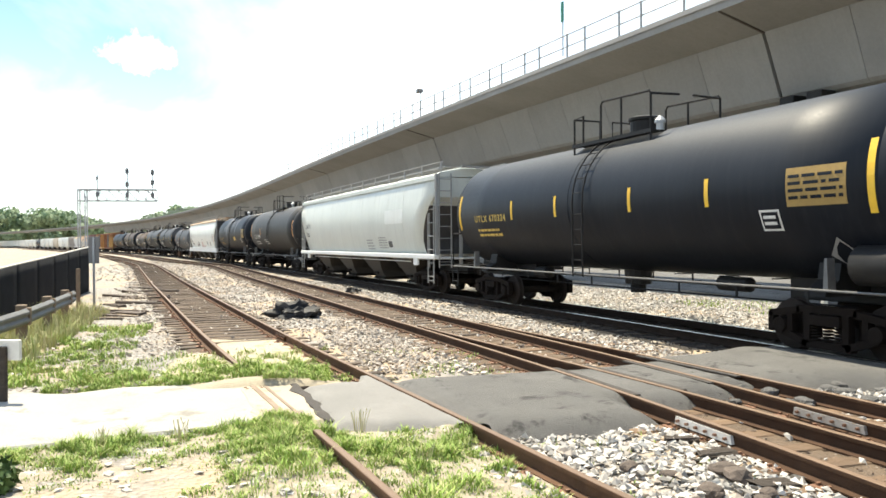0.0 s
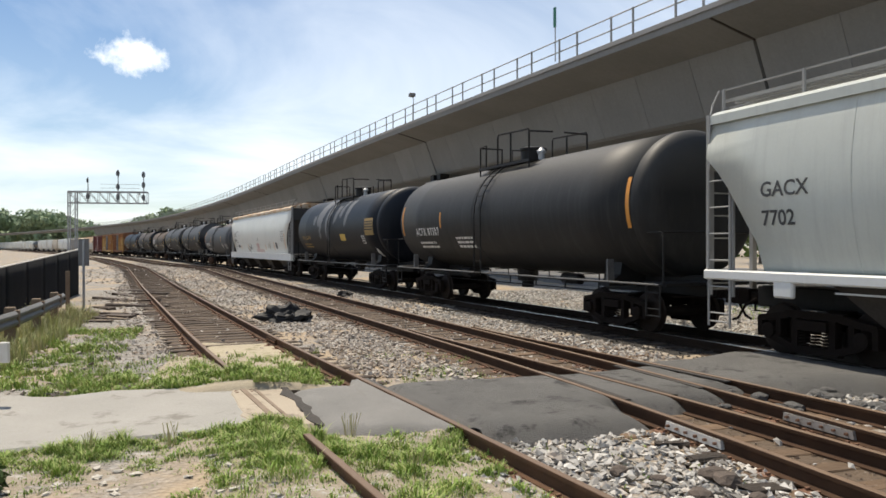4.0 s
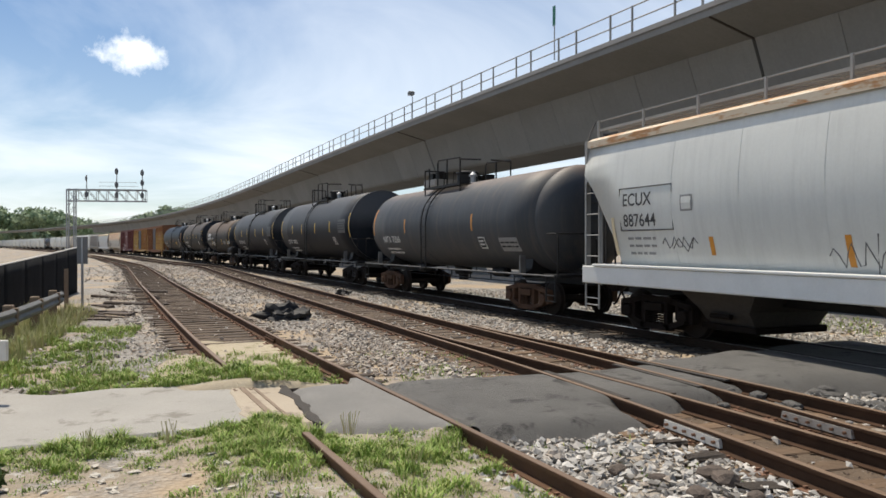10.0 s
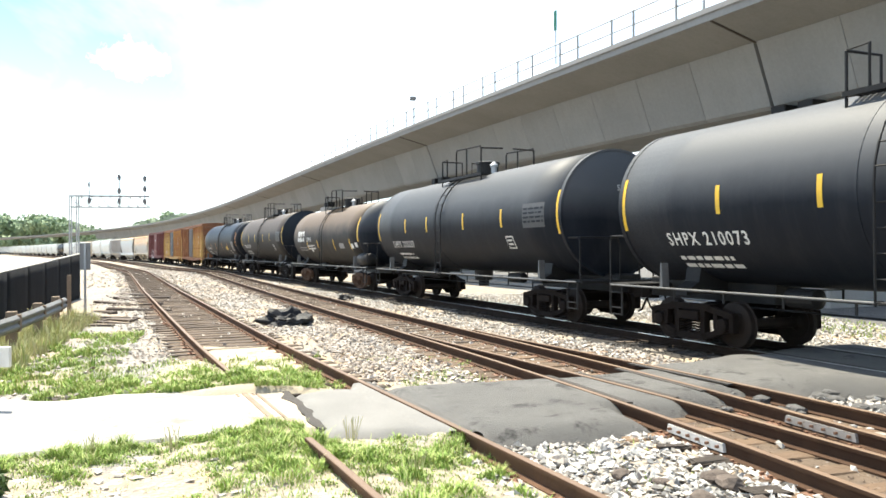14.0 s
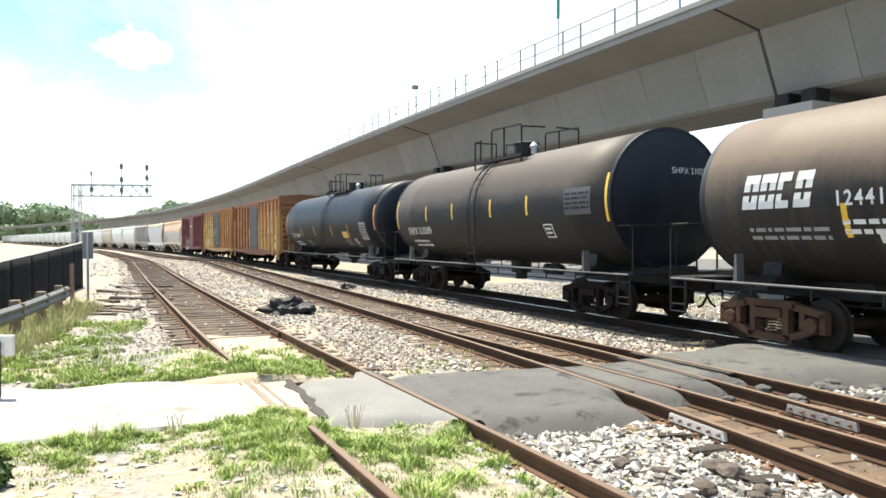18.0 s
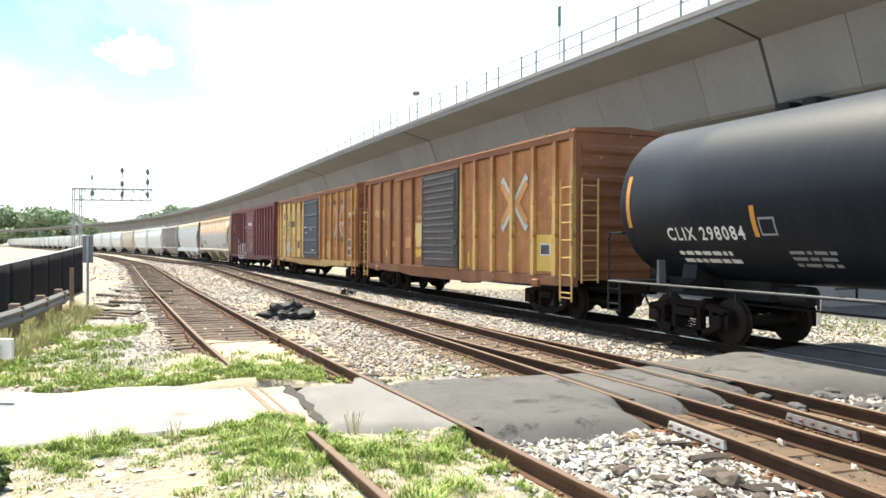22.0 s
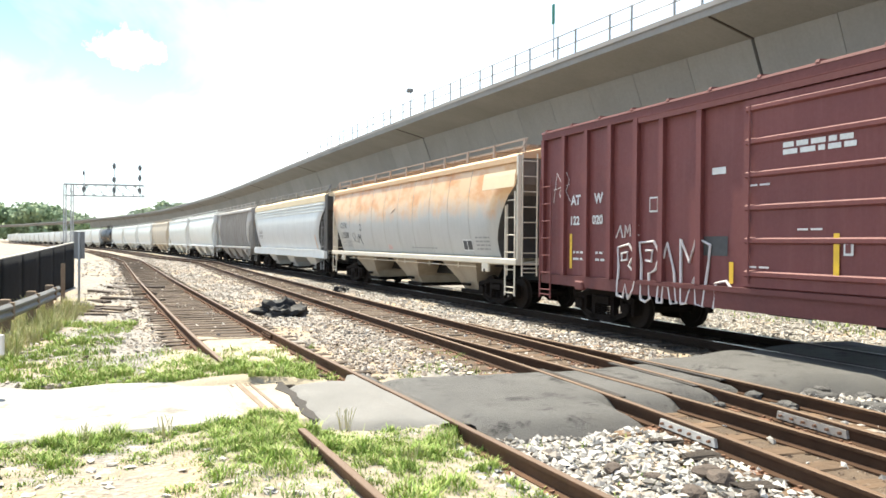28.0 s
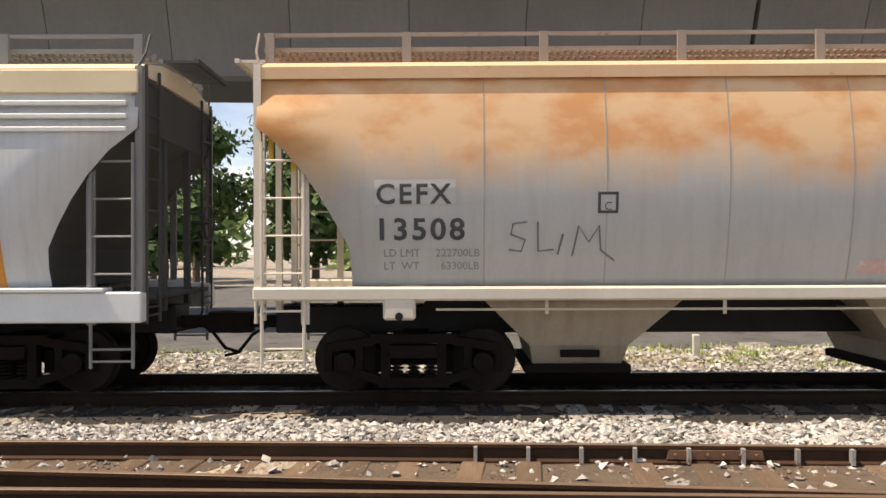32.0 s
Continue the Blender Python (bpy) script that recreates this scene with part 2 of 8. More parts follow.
M_WTXT = surface("white_lettering", (0.72, 0.72, 0.7), (0.5, 0.5, 0.48), 9, 0.6)
M_YTXT = surface("gold_lettering", (0.33, 0.215, 0.06), (0.23, 0.15, 0.045), 9, 0.6)
M_YTXTB = surface("bright_gold_lettering", (0.62, 0.44, 0.10), (0.48, 0.33, 0.07), 9, 0.6)
M_KTXT = surface("black_lettering", (0.03, 0.03, 0.032), (0.07, 0.07, 0.07), 9, 0.6)
M_GTXTD = surface("faded_grey_stencil", (0.05, 0.05, 0.052), (0.075, 0.075, 0.077), 9, 0.6)
M_GTXT = surface("grey_lettering", (0.2, 0.2, 0.2), (0.28, 0.28, 0.28), 9, 0.6)

# ---- mesh tools ----


def part(name, bm, material, parent=None, label="", smooth=False, at=None):
    me = bm if isinstance(bm, bpy.types.Mesh) else None
    if me is None:
        me = bpy.data.meshes.new(name)
        bmesh.ops.recalc_face_normals(bm, faces=bm.faces)
        bm.to_mesh(me)
        bm.free()
        me.materials.append(material)
        if smooth:
            for p in me.polygons:
                p.use_smooth = True
    ob = new(name, me)
    ob.parent = parent
    if at is not None:
        ob.matrix_basis = at
    if label:
        ob["label"] = label
    return ob


def thing(name, label, category, group="", kind="", at=None):
    ob = new(name)
    ob.empty_display_size = 0.2
    if at is not None:
        ob.matrix_basis = at
    return tagged(ob, label, category, group, kind)


def box(bm, x0, x1, y0, y1, z0, z1, m=None):
    vs = [bm.verts.new((x, y, z)) for x in (x0, x1) for y in (y0, y1) for z in (z0, z1)]
    for f in ((0, 1, 3, 2), (4, 6, 7, 5), (0, 4, 5, 1), (2, 3, 7, 6), (0, 2, 6, 4), (1, 5, 7, 3)):
        bm.faces.new([vs[i] for i in f])
    if m is not None:
        for q in vs:
            q.co = m @ q.co
    return vs


def bbox(x0, x1, y0, y1, z0, z1, bev=0.0):
    bm = bmesh.new()
    box(bm, x0, x1, y0, y1, z0, z1)
    if bev:
        bmesh.ops.bevel(bm, geom=bm.edges[:], offset=bev, segments=1, affect="EDGES")
    return bm


def ring(bm, c, axis, up, r, n, r2=None):
    side = axis.cross(up).normalized()
    up = side.cross(axis).normalized()
    return [bm.verts.new(c + side * (r * math.cos(2 * math.pi * i / n)) + up * ((r2 or r) * math.sin(2 * math.pi * i / n))) for i in range(n)]


def tube(bm, pts, r, n=7, closed=True):
    pts = [Vector(p) for p in pts]
    rows = []
    for i, p in enumerate(pts):
        a = (pts[min(i + 1, len(pts) - 1)] - pts[max(i - 1, 0)]).normalized()
        up = Vector((0, 0, 1)) if abs(a.z) < 0.9 else Vector((0, 1, 0))
        rows.append(ring(bm, p, a, up, r, n))
    for u, w in zip(rows, rows[1:]):
        for i in range(n):
            bm.faces.new((u[i], u[(i + 1) % n], w[(i + 1) % n], w[i]))
    if closed:
        bm.faces.new(rows[0][::-1])
        bm.faces.new(rows[-1])
    return bm


def tubes(lines, r, n=7):
    bm = bmesh.new()
    for ln in lines:
        tube(bm, ln, r, n)
    return bm


def lathe(bm, profile, n=24, axis="x", c=(0, 0, 0)):
    """profile: (along, radius) pairs."""
    c = Vector(c)
    rows = []
    for a, r in profile:
        rows.append([])
        for i in range(n):
            th = 2 * math.pi * i / n
            u, w = r * math.cos(th), r * math.sin(th)
            rows[-1].append(bm.verts.new(c + (Vector((a, u, w)) if axis == "x" else Vector((u, a, w)) if axis == "y" else Vector((u, w, a)))))
    for p, q in zip(rows, rows[1:]):
        for i in range(n):
            bm.faces.new((p[i], p[(i + 1) % n], q[(i + 1) % n], q[i]))
    bm.faces.new(rows[0])
    bm.faces.new(rows[-1])
    return bm


def prism(bm, poly, y0, y1, plane="xz"):
    """A flat outline given thickness across y (xz), z (xy) or x (yz)."""
    def at(p, h):
        return (p[0], h, p[1]) if plane == "xz" else (p[0], p[1], h) if plane == "xy" else (h, p[0], p[1])
    a = [bm.verts.new(at(p, y0)) for p in poly]
    b = [bm.verts.new(at(p, y1)) for p in poly]
    n = len(poly)
    bm.faces.new(a)
    bm.faces.new(b[::-1])
    for i in range(n):
        bm.faces.new((a[i], a[(i + 1) % n], b[(i + 1) % n], b[i]))
    return bm


def lettering(text, size, bold=0.0, space=1.0):
    """Flat letters as a mesh in x, y; the left foot of the first one at the origin."""
    cu = bpy.data.curves.new("t", "FONT")
    cu.body, cu.size, cu.offset, cu.resolution_u, cu.space_character = text, size, bold, 3, space
    ob = bpy.data.objects.new("t", cu)
    scene.collection.objects.link(ob)
    dg = bpy.context.evaluated_depsgraph_get()
    me = bpy.data.meshes.new_from_object(ob.evaluated_get(dg))
    bpy.data.objects.remove(ob)
    return me


def put_text(text, size, x, z, f, material, parent, name="lettering", bold=0.0, wide=1.0, label="", space=1.0):
    """Letters on a side seen from the -y side: f(x, z) gives the surface point."""
    me = lettering(text, size, bold, space)
    bm = bmesh.new()
    bm.from_mesh(me)
    bpy.data.meshes.remove(me)
    # one part for each word
    cut, last = [], None
    for a, b in sorted((min(q.co.x for q in g.verts), max(q.co.x for q in g.verts)) for g in bm.faces):
        if last is not None and a - last > 0.24 * size * max(1.0, space):
            cut.append((a + last) / 2)
        last = b if last is None else max(last, b)
    for k in range(len(cut) + 1):
        wd = bm.copy()
        lo, hi = cut[k - 1] if k else -1e9, cut[k] if k < len(cut) else 1e9
        bmesh.ops.delete(wd, geom=[q for q in wd.verts if not lo < q.co.x < hi], context="VERTS")
        for q in wd.verts:
            q.co = Vector(f(x + q.co.x * wide, z + q.co.y))
        part(name, wd, material, parent, label)
    bm.free()


def decal(x0, x1, z0, z1, f, material, parent, name="marking", n=4, label=""):
    """A painted or stuck-on panel that follows the side."""
    bm = bmesh.new()
    g = [[bm.verts.new(f(x0 + (x1 - x0) * i, z0 + (z1 - z0) * j / n)) for i in (0, 1)] for j in range(n + 1)]
    for a, b in zip(g, g[1:]):
        bm.faces.new((a[0], a[1], b[1], b[0]))
    return part(name, bm, material, parent, label)

def inside(poly, x, y):
    """Which of many points lie in an outline."""
    hit = np.zeros(len(x), bool)
    n = len(poly)
    for i in range(n):
        (ax, ay), (bx, by) = poly[i], poly[(i + 1) % n]
        c = ((ay > y) != (by > y)) & (x < (bx - ax) * (y - ay) / (by - ay + 1e-12) + ax)
        hit ^= c
    return hit



# ---- lines of the tracks ----
HEAD = [(80, 3.0), (0, 4.45), (-30, 6.95), (-60, 8.3), (-100, 9.3), (-160, 13.0), (-280, 15.5), (-800, 21.0)]


def heading(s):
    return radians(float(np.interp(s, [a for a, _ in HEAD][::-1], [b for _, b in HEAD][::-1])))


def main_line():
    back, x, y = [(0.0, 0.0, 11.05)], 0.0, 11.05
    for i in range(850):
        h = heading(-i - 0.5)
        x, y = x - math.cos(h), y - math.sin(h)
        back.append((-(i + 1.0), x, y))
    fwd, x, y = [], 0.0, 11.05
    for i in range(330):
        h = heading(min(i + 0.5, 80))
        x, y = x + math.cos(h), y + math.sin(h)
        fwd.append((i + 1.0, x, y))
    return np.array(back[::-1] + fwd)


LINE = main_line()


def on_line(s):
    return Vector((float(np.interp(s, LINE[:, 0], LINE[:, 1])), float(np.interp(s, LINE[:, 0], LINE[:, 2])), 0.0))


def line_y(x):
    return float(np.interp(x, LINE[:, 1], LINE[:, 2]))


def smooth_y(pts):
    xs, ys = [p[0] for p in pts], [p[1] for p in pts]
    grid = np.arange(xs[0], xs[-1] + 0.01, 0.5)
    g = np.interp(grid, xs, ys)
    k = np.ones(13) / 13
    g = np.convolve(np.pad(g, 6, mode="edge"), k, "valid")
    return lambda x: float(np.interp(x, grid, g))


FAR_B = [(x, line_y(x) - 4.25) for x in (-420, -300, -220, -160, -120, -90)]
FAR_A = [(x, line_y(x) - 8.9) for x in (-420, -300, -220, -160, -120)]
Y_A = smooth_y(FAR_A + [(-73, -6.2), (-44, -2.9), (-37.8, -2.2), (-22, -0.25), (-15.2, 0.6), (-9.4, 1.45), (-6.6, 1.85), (0, 2.75), (14, 4.6)])
Y_B = smooth_y(FAR_B + [(-69, 0.2), (-49, 1.85), (-30.7, 3.5), (-21, 4.4), (-14.6, 5.02), (-10.5, 5.38), (-8, 5.51), (-5, 5.55), (0, 5.5), (6, 5.4), (24, 4.8)])
Y_C = smooth_y([(-17, 4.82), (-14.8, 5.17), (-10.5, 5.93), (-8, 6.24), (-6, 6.43), (-4, 6.56), (-2, 6.66), (0, 6.74), (6, 6.98), (24, 7.8)])


def polyline(fy, x0, x1, step):
    n = max(2, int(round((x1 - x0) / step)) + 1)
    xs = np.linspace(x0, x1, n)
    return [Vector((float(x), fy(float(x)), 0)) for x in xs]


def offset(pts, d):
    out = []
    for i, p in enumerate(pts):
        t = (pts[min(i + 1, len(pts) - 1)] - pts[max(0, i - 1)]).normalized()
        out.append(p + Vector((-t.y, t.x, 0)) * d)
    return out


def sweep(bm, pts, prof, close=True):
    """Sweep a section (across to the left, up) along level points."""
    rows = []
    for i, p in enumerate(pts):
        t = (pts[min(i + 1, len(pts) - 1)] - pts[max(0, i - 1)])
        t.z = 0
        t.normalize()
        nrm = Vector((-t.y, t.x, 0))
        rows.append([bm.verts.new(p + nrm * a + Vector((0, 0, b))) for a, b in prof])
    n = len(prof)
    for u, w in zip(rows, rows[1:]):
        for i in range(n if close else n - 1):
            bm.faces.new((u[i], u[(i + 1) % n], w[(i + 1) % n], w[i]))
    if close:
        bm.faces.new(rows[0])
        bm.faces.new(rows[-1][::-1])
    return bm


RAIL = [(-0.07, -0.17), (0.07, -0.17), (0.07, -0.155), (0.012, -0.135), (0.012, -0.045), (0.036, -0.035), (0.036, -0.004), (-0.036, -0.004), (-0.036, -0.035), (-0.012, -0.045), (-0.012, -0.135), (-0.07, -0.155)]
HEADTOP = [(-0.032, -0.0045), (0.032, -0.0045), (0.028, 0.0), (-0.028, 0.0)]



def tie_data():
    bm = bbox(-0.115, 0.115, -1.3, 1.3, -0.36, -0.165, 0.012)
    rnd = random.Random(4)
    for q in bm.verts:
        q.co += Vector((rnd.uniform(-0.01, 0.01), rnd.uniform(-0.04, 0.04), rnd.uniform(-0.008, 0.004)))
    me = bpy.data.meshes.new("tie")
    bm.to_mesh(me)
    bm.free()
    me.materials.append(M_TIE)
    return me


def plate_data():
    bm = bmesh.new()
    for sy in (-0.7525, 0.7525):
        box(bm, -0.09, 0.09, sy - 0.17, sy + 0.17, -0.172, -0.158)
        for a in (-0.1, 0.1):
            for b in (-0.055, 0.055):
                box(bm, b - 0.013, b + 0.013, sy + a - 0.02, sy + a + 0.02, -0.16, -0.135)
    me = bpy.data.meshes.new("tie_plate")
    bmesh.ops.recalc_face_normals(bm, faces=bm.faces)
    bm.to_mesh(me)
    bm.free()
    me.materials.append(M_PLATE)
    return me


TRACKS = []


def track(name, label, pts, polished, tie_pts, buried=None, rust=None, top=None):
    tr = thing(name, label, "railway track", kind="structure")
    runs = [(offset(pts, d)) for d in (0.7525,)]
    near = offset(pts, -0.7525)
    runs += [near] if not buried else [[p for p in near if p.x < buried[0]], [p for p in near if p.x > buried[1]]]
    for o in runs:
        r = part("rail", sweep(bmesh.new(), o, RAIL), rust or M_RAIL, tr)
        part("rail_head", sweep(bmesh.new(), o, HEADTOP), M_SHINE if polished else top or M_RAILTOP, r, "worn running surface")
    TRACKS.append((tr, tie_pts))
    return tr


track_siding = track("track_siding", "rusty siding track on old wooden ties in gravel", polyline(Y_A, -420, 14, 0.75), False, polyline(Y_A, -160, 14, 0.53), buried=(-11.45, -8.05), rust=M_RAILA, top=M_RAILTOPA)
track_middle = track("track_middle", "rusty middle track on wooden ties with a turnout", polyline(Y_B, -420, 24, 1.5), False, polyline(Y_B, -150, 24, 0.53))
track_turnout = track("track_turnout", "diverging turnout track with rusty rails and braces", polyline(Y_C, -16.5, 24, 0.75), False, [])
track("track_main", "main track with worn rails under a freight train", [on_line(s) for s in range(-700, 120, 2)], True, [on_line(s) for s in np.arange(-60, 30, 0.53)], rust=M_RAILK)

# ---- ground ----


def ground_material():
    m = bpy.data.materials.new("ground_dirt_gravel_grass")
    m.use_nodes = True
    nt = Nodes(m.node_tree)
    tc = nt.add("ShaderNodeTexCoord")
    v = tc.outputs["Object"]
    n1 = nt.add("ShaderNodeTexNoise", Vector=v, Scale=0.35, Detail=6.0, Roughness=0.6)
    n2 = nt.add("ShaderNodeTexNoise", Vector=v, Scale=9.0, Detail=6.0, Roughness=0.7)
    vo = nt.add("ShaderNodeTexVoronoi", Vector=v, Scale=16.0)
    stone = mixc(nt, vo.outputs["Color"], (0.16, 0.145, 0.125), (0.36, 0.34, 0.31))
    dirt = mixc(nt, n2.outputs[0], (0.29, 0.22, 0.145), (0.44, 0.35, 0.245))
    f = ramp(nt, n1.outputs[0], [(0.46, (0, 0, 0)), (0.58, (1, 1, 1))])
    col = mixc(nt, f, stone, dirt)
    bs = nt.add("ShaderNodeBsdfPrincipled", Base_Color=col, Roughness=0.95)
    bn = nt.add("ShaderNodeBump", Height=mathn(nt, "ADD", mathn(nt, "MULTIPLY", vo.outputs["Distance"], 2.0), n2.outputs[0]), Strength=0.7, Distance=0.03)
    nt.set(bs, "Normal", bn.outputs[0])
    nt.add("ShaderNodeOutputMaterial", Surface=bs.outputs[0])
    return m


def ground():
    bm = bmesh.new()
    xs = [-3000, -1200, -600, -400] + list(np.arange(-300, -40, 10)) + list(np.arange(-40, 20, 0.5)) + list(np.arange(20, 80, 5)) + [120, 300, 800, 3000]
    ys = [-3000, -800, -300, -100, -60, -40] + list(np.arange(-30, -6, 3)) + list(np.arange(-6, 18, 0.5)) + list(np.arange(18, 60, 4)) + [100, 300, 800, 3000]
    g = []
    for x in xs:
        row = []
        for y in ys:
            z = -0.19
            if -45 < x < 20 and -6 < y < 18:
                z += 0.03 * noise.noise((x * 0.5, y * 0.5, 0)) + 0.02 * noise.noise((x * 1.7, y * 1.7, 3))
            if -75 < x < 24 and min(abs(y - Y_A(x)), abs(y - Y_B(x)), abs(y - line_y(x) - 0.4)) < 0.9:
                z = -0.27
            row.append(bm.verts.new((x, y, z)))
        g.append(row)
    for a, b in zip(g, g[1:]):
        for i in range(len(ys) - 1):
            bm.faces.new((a[i], b[i], b[i + 1], a[i + 1]))
    ob = part("ground", bm, ground_material(), smooth=True)
    return tagged(ob, "pale gravel and sandy dirt ground beside the tracks", "ground", kind="structure")


ground()


def slab(name, poly, z0, z1, material, label, wob=0.03, cat="pavement", crown=None, skirt=0.0, flat=None):
    """A paved patch with an uneven edge."""
    pts = []
    rnd = random.Random(len(name) * 7 + len(poly))
    for (ax, ay), (bx, by) in zip(poly, poly[1:] + poly[:1]):
        n = max(1, int(math.hypot(bx - ax, by - ay) / 0.25))
        for i in range(n):
            pts.append((ax + (bx - ax) * i / n + rnd.uniform(-wob, wob), ay + (by - ay) * i / n + rnd.uniform(-wob, wob)))
    bm = bmesh.new()
    top = [bm.verts.new((x, y, z1)) for x, y in pts]
    cx, cy = sum(p[0] for p in pts) / len(pts), sum(p[1] for p in pts) / len(pts)
    rim = []
    for i, (x, y) in enumerate(pts):
        (ax, ay), (bx, by) = pts[i - 1], pts[(i + 1) % len(pts)]
        o = Vector((by - ay, ax - bx, 0))
        if o.dot(Vector((x - cx, y - cy, 0))) < 0:
            o = -o
        o = o.normalized() * (0.01 if flat and flat(x, y) else 0.02 + skirt * rnd.uniform(0.7, 1.2))
        rim.append(bm.verts.new((x + o.x, y + o.y, z0)))
    f = bm.faces.new(top)
    n = len(pts)
    for i in range(n):
        bm.faces.new((rim[i], rim[(i + 1) % n], top[(i + 1) % n], top[i]))
    bmesh.ops.triangulate(bm, faces=[f])
    if crown:
        bmesh.ops.subdivide_edges(bm, edges=bm.edges[:], cuts=2, use_grid_fill=True)
        for q in bm.verts:
            if q.co.z > (z0 + z1) / 2:
                q.co.z += crown(q.co.x, q.co.y)
    ob = part(name, bm, material)
    return tagged(ob, label, cat, kind="structure")


PAD = [(-11.15, 0.62), (-11.5, -1.24), (-11.2, -1.9), (-11.6, -2.65), (-13, -9), (-9.3, -9), (-8.45, -1.95), (-8.65, -0.65), (-8.8, 0.45)]
slab("pavement_pad", PAD, -0.235, -0.15, M_SLAB, "pale worn concrete access pad beside the siding", 0.05, skirt=0.12)
M_ASPHL = surface("bleached_asphalt", (0.215, 0.208, 0.195), (0.15, 0.146, 0.137), 1.1, 0.88, 0, 0.45, 60, rust=((0.10, 0.098, 0.095), 0.63))
M_GROOVE = surface("groove_dirt", (0.03, 0.027, 0.024), (0.06, 0.05, 0.042), 5, 0.9, 0, 0.3, 40)


def asphalt_sheet(name, poly, top, slump, material, label, base=lambda x: 0.0, floor=-0.25, step=0.1, cat="pavement"):
    """Hand-laid paving on a fine grid whose lines follow y = base(x): top(x, y) is its height, slump(x, y) how wide it rolls
    off at its ragged edge (0: it ends flush)."""
    p = np.array([(x, y - base(x)) for x, y in poly], float)
    n, m = (int(math.ceil((p[:, k].max() - p[:, k].min()) / step)) for k in (0, 1))
    xs, ys = np.linspace(p[:, 0].min(), p[:, 0].max(), n + 1), np.linspace(p[:, 1].min(), p[:, 1].max(), m + 1)
    gx, gy = (a.ravel() for a in np.meshgrid(xs, ys, indexing="ij"))
    d = np.full(len(gx), 1e9)
    for a, b in zip(p, np.roll(p, -1, 0)):
        e = b - a
        u = np.clip(((gx - a[0]) * e[0] + (gy - a[1]) * e[1]) / (e @ e), 0, 1)
        d = np.minimum(d, np.hypot(gx - a[0] - u * e[0], gy - a[1] - u * e[1]))
    d = np.where(inside([tuple(q) for q in p], gx, gy) | (d < 1e-4), d, -d)
    bm = bmesh.new()
    vs = {}
    ny = len(ys)
    for k, (x, v) in enumerate(zip(gx, gy)):
        y = v + base(x)
        w = slump(x, y)
        dd = d[k] + (0.0 if not w else 0.07 * noise.noise((x * 2.3, y * 2.3, 6.0)) + 0.03 * noise.noise((x * 7, y * 7, 2.0)) - 0.03)
        if dd > -step * 1.3:
            u = min(1.0, max(0.0, dd / w)) if w else 1.0
            rough = 0.007 * noise.noise((x * 1.6, y * 1.6, 1.0)) + 0.004 * noise.noise((x * 6, y * 6, 1.0))
            vs[k] = bm.verts.new((x, y, floor + (top(x, y) + rough - floor) * (1 - (1 - u) ** 2.2)))
    for k in list(vs):
        q = [vs.get(r) for r in (k, k + ny, k + ny + 1, k + 1)]
        if k % ny < ny - 1 and all(q):
            bm.faces.new(q)
    return tagged(part(name, bm, material, smooth=True), label, cat, kind="structure")


rail_far_a = lambda x: Y_A(x) + 0.7525
rail_far_c = lambda x: Y_C(x) + 0.7525
asphalt_sheet("pavement_asphalt_west", [(-10.7, 0.98), (-9.6, 1.04), (-8.8, 1.06), (-8.15, 1.16), (-7.8, 1.75), (-7.55, rail_far_a(-7.55) - 0.02), (-9.0, rail_far_a(-9.0) - 0.02), (-10.55, rail_far_a(-10.55) - 0.02)],
              lambda x, y: -0.105 + 0.085 * min(1, max(0, (y - 1.05) / (rail_far_a(x) - 1.1))), lambda x, y: 0.0 if y > rail_far_a(x) - 0.12 else 0.24, M_ASPHL, "bleached grey asphalt strip beside the concrete pad", rail_far_a)
asphalt_sheet("pavement_asphalt_middle", [(-10.5, rail_far_a(-10.5) + 0.02), (-9.0, rail_far_a(-9.0) + 0.02), (-7.5, rail_far_a(-7.5) + 0.02), (-7.1, 3.1), (-7.1, 4.0), (-7.35, Y_B(-7.35) - 0.80), (-8.05, Y_B(-8.05) - 0.70), (-7.75, 5.6), (-8.3, 5.8), (-8.1, 6.35), (-8.7, 6.5), (-8.5, 7.05), (-11.2, 6.75), (-10.75, 6.2), (-10.5, 5.0), (-10.4, 3.6)],
              lambda x, y: -0.014 + 0.02 * math.sin(math.pi * min(1, max(0, (y - 2.5) / 2.2))), lambda x, y: 0.0 if y < rail_far_a(x) + 0.12 else 0.42, M_ASPH, "dark grey asphalt level crossing between worn rails", rail_far_a)
asphalt_sheet("pavement_asphalt_east", [(-11.3, rail_far_c(-11.3) + 0.04), (-10.0, rail_far_c(-10.0) + 0.04), (-8.7, rail_far_c(-8.7) + 0.04), (-8.25, 8.0), (-7.75, 8.8), (-7.6, 9.5), (-7.6, 12.4), (-12.5, 12.4), (-12.2, 10.0), (-11.4, 8.6)],
              lambda x, y: 0.07 * math.exp(-((y - 8.45) / 0.62) ** 2) - 0.012, lambda x, y: 0.0 if y < rail_far_c(x) + 0.12 else 0.55, M_ASPH, "dark grey asphalt crossing approach to the main track", rail_far_c)


def groove(fy, side, x0, x1, z):
    bm = bmesh.new()
    a = [Vector((float(x), fy(float(x)) + side, z)) for x in np.linspace(x0, x1, 12)]
    sweep(bm, a, [(-0.045, -0.02), (0.045, -0.02), (0.045, 0.0), (-0.045, 0.0)])
    tagged(part("pavement_groove", bm, M_GROOVE), "dark dirt-filled groove along a crossing rail", "pavement", kind="structure")


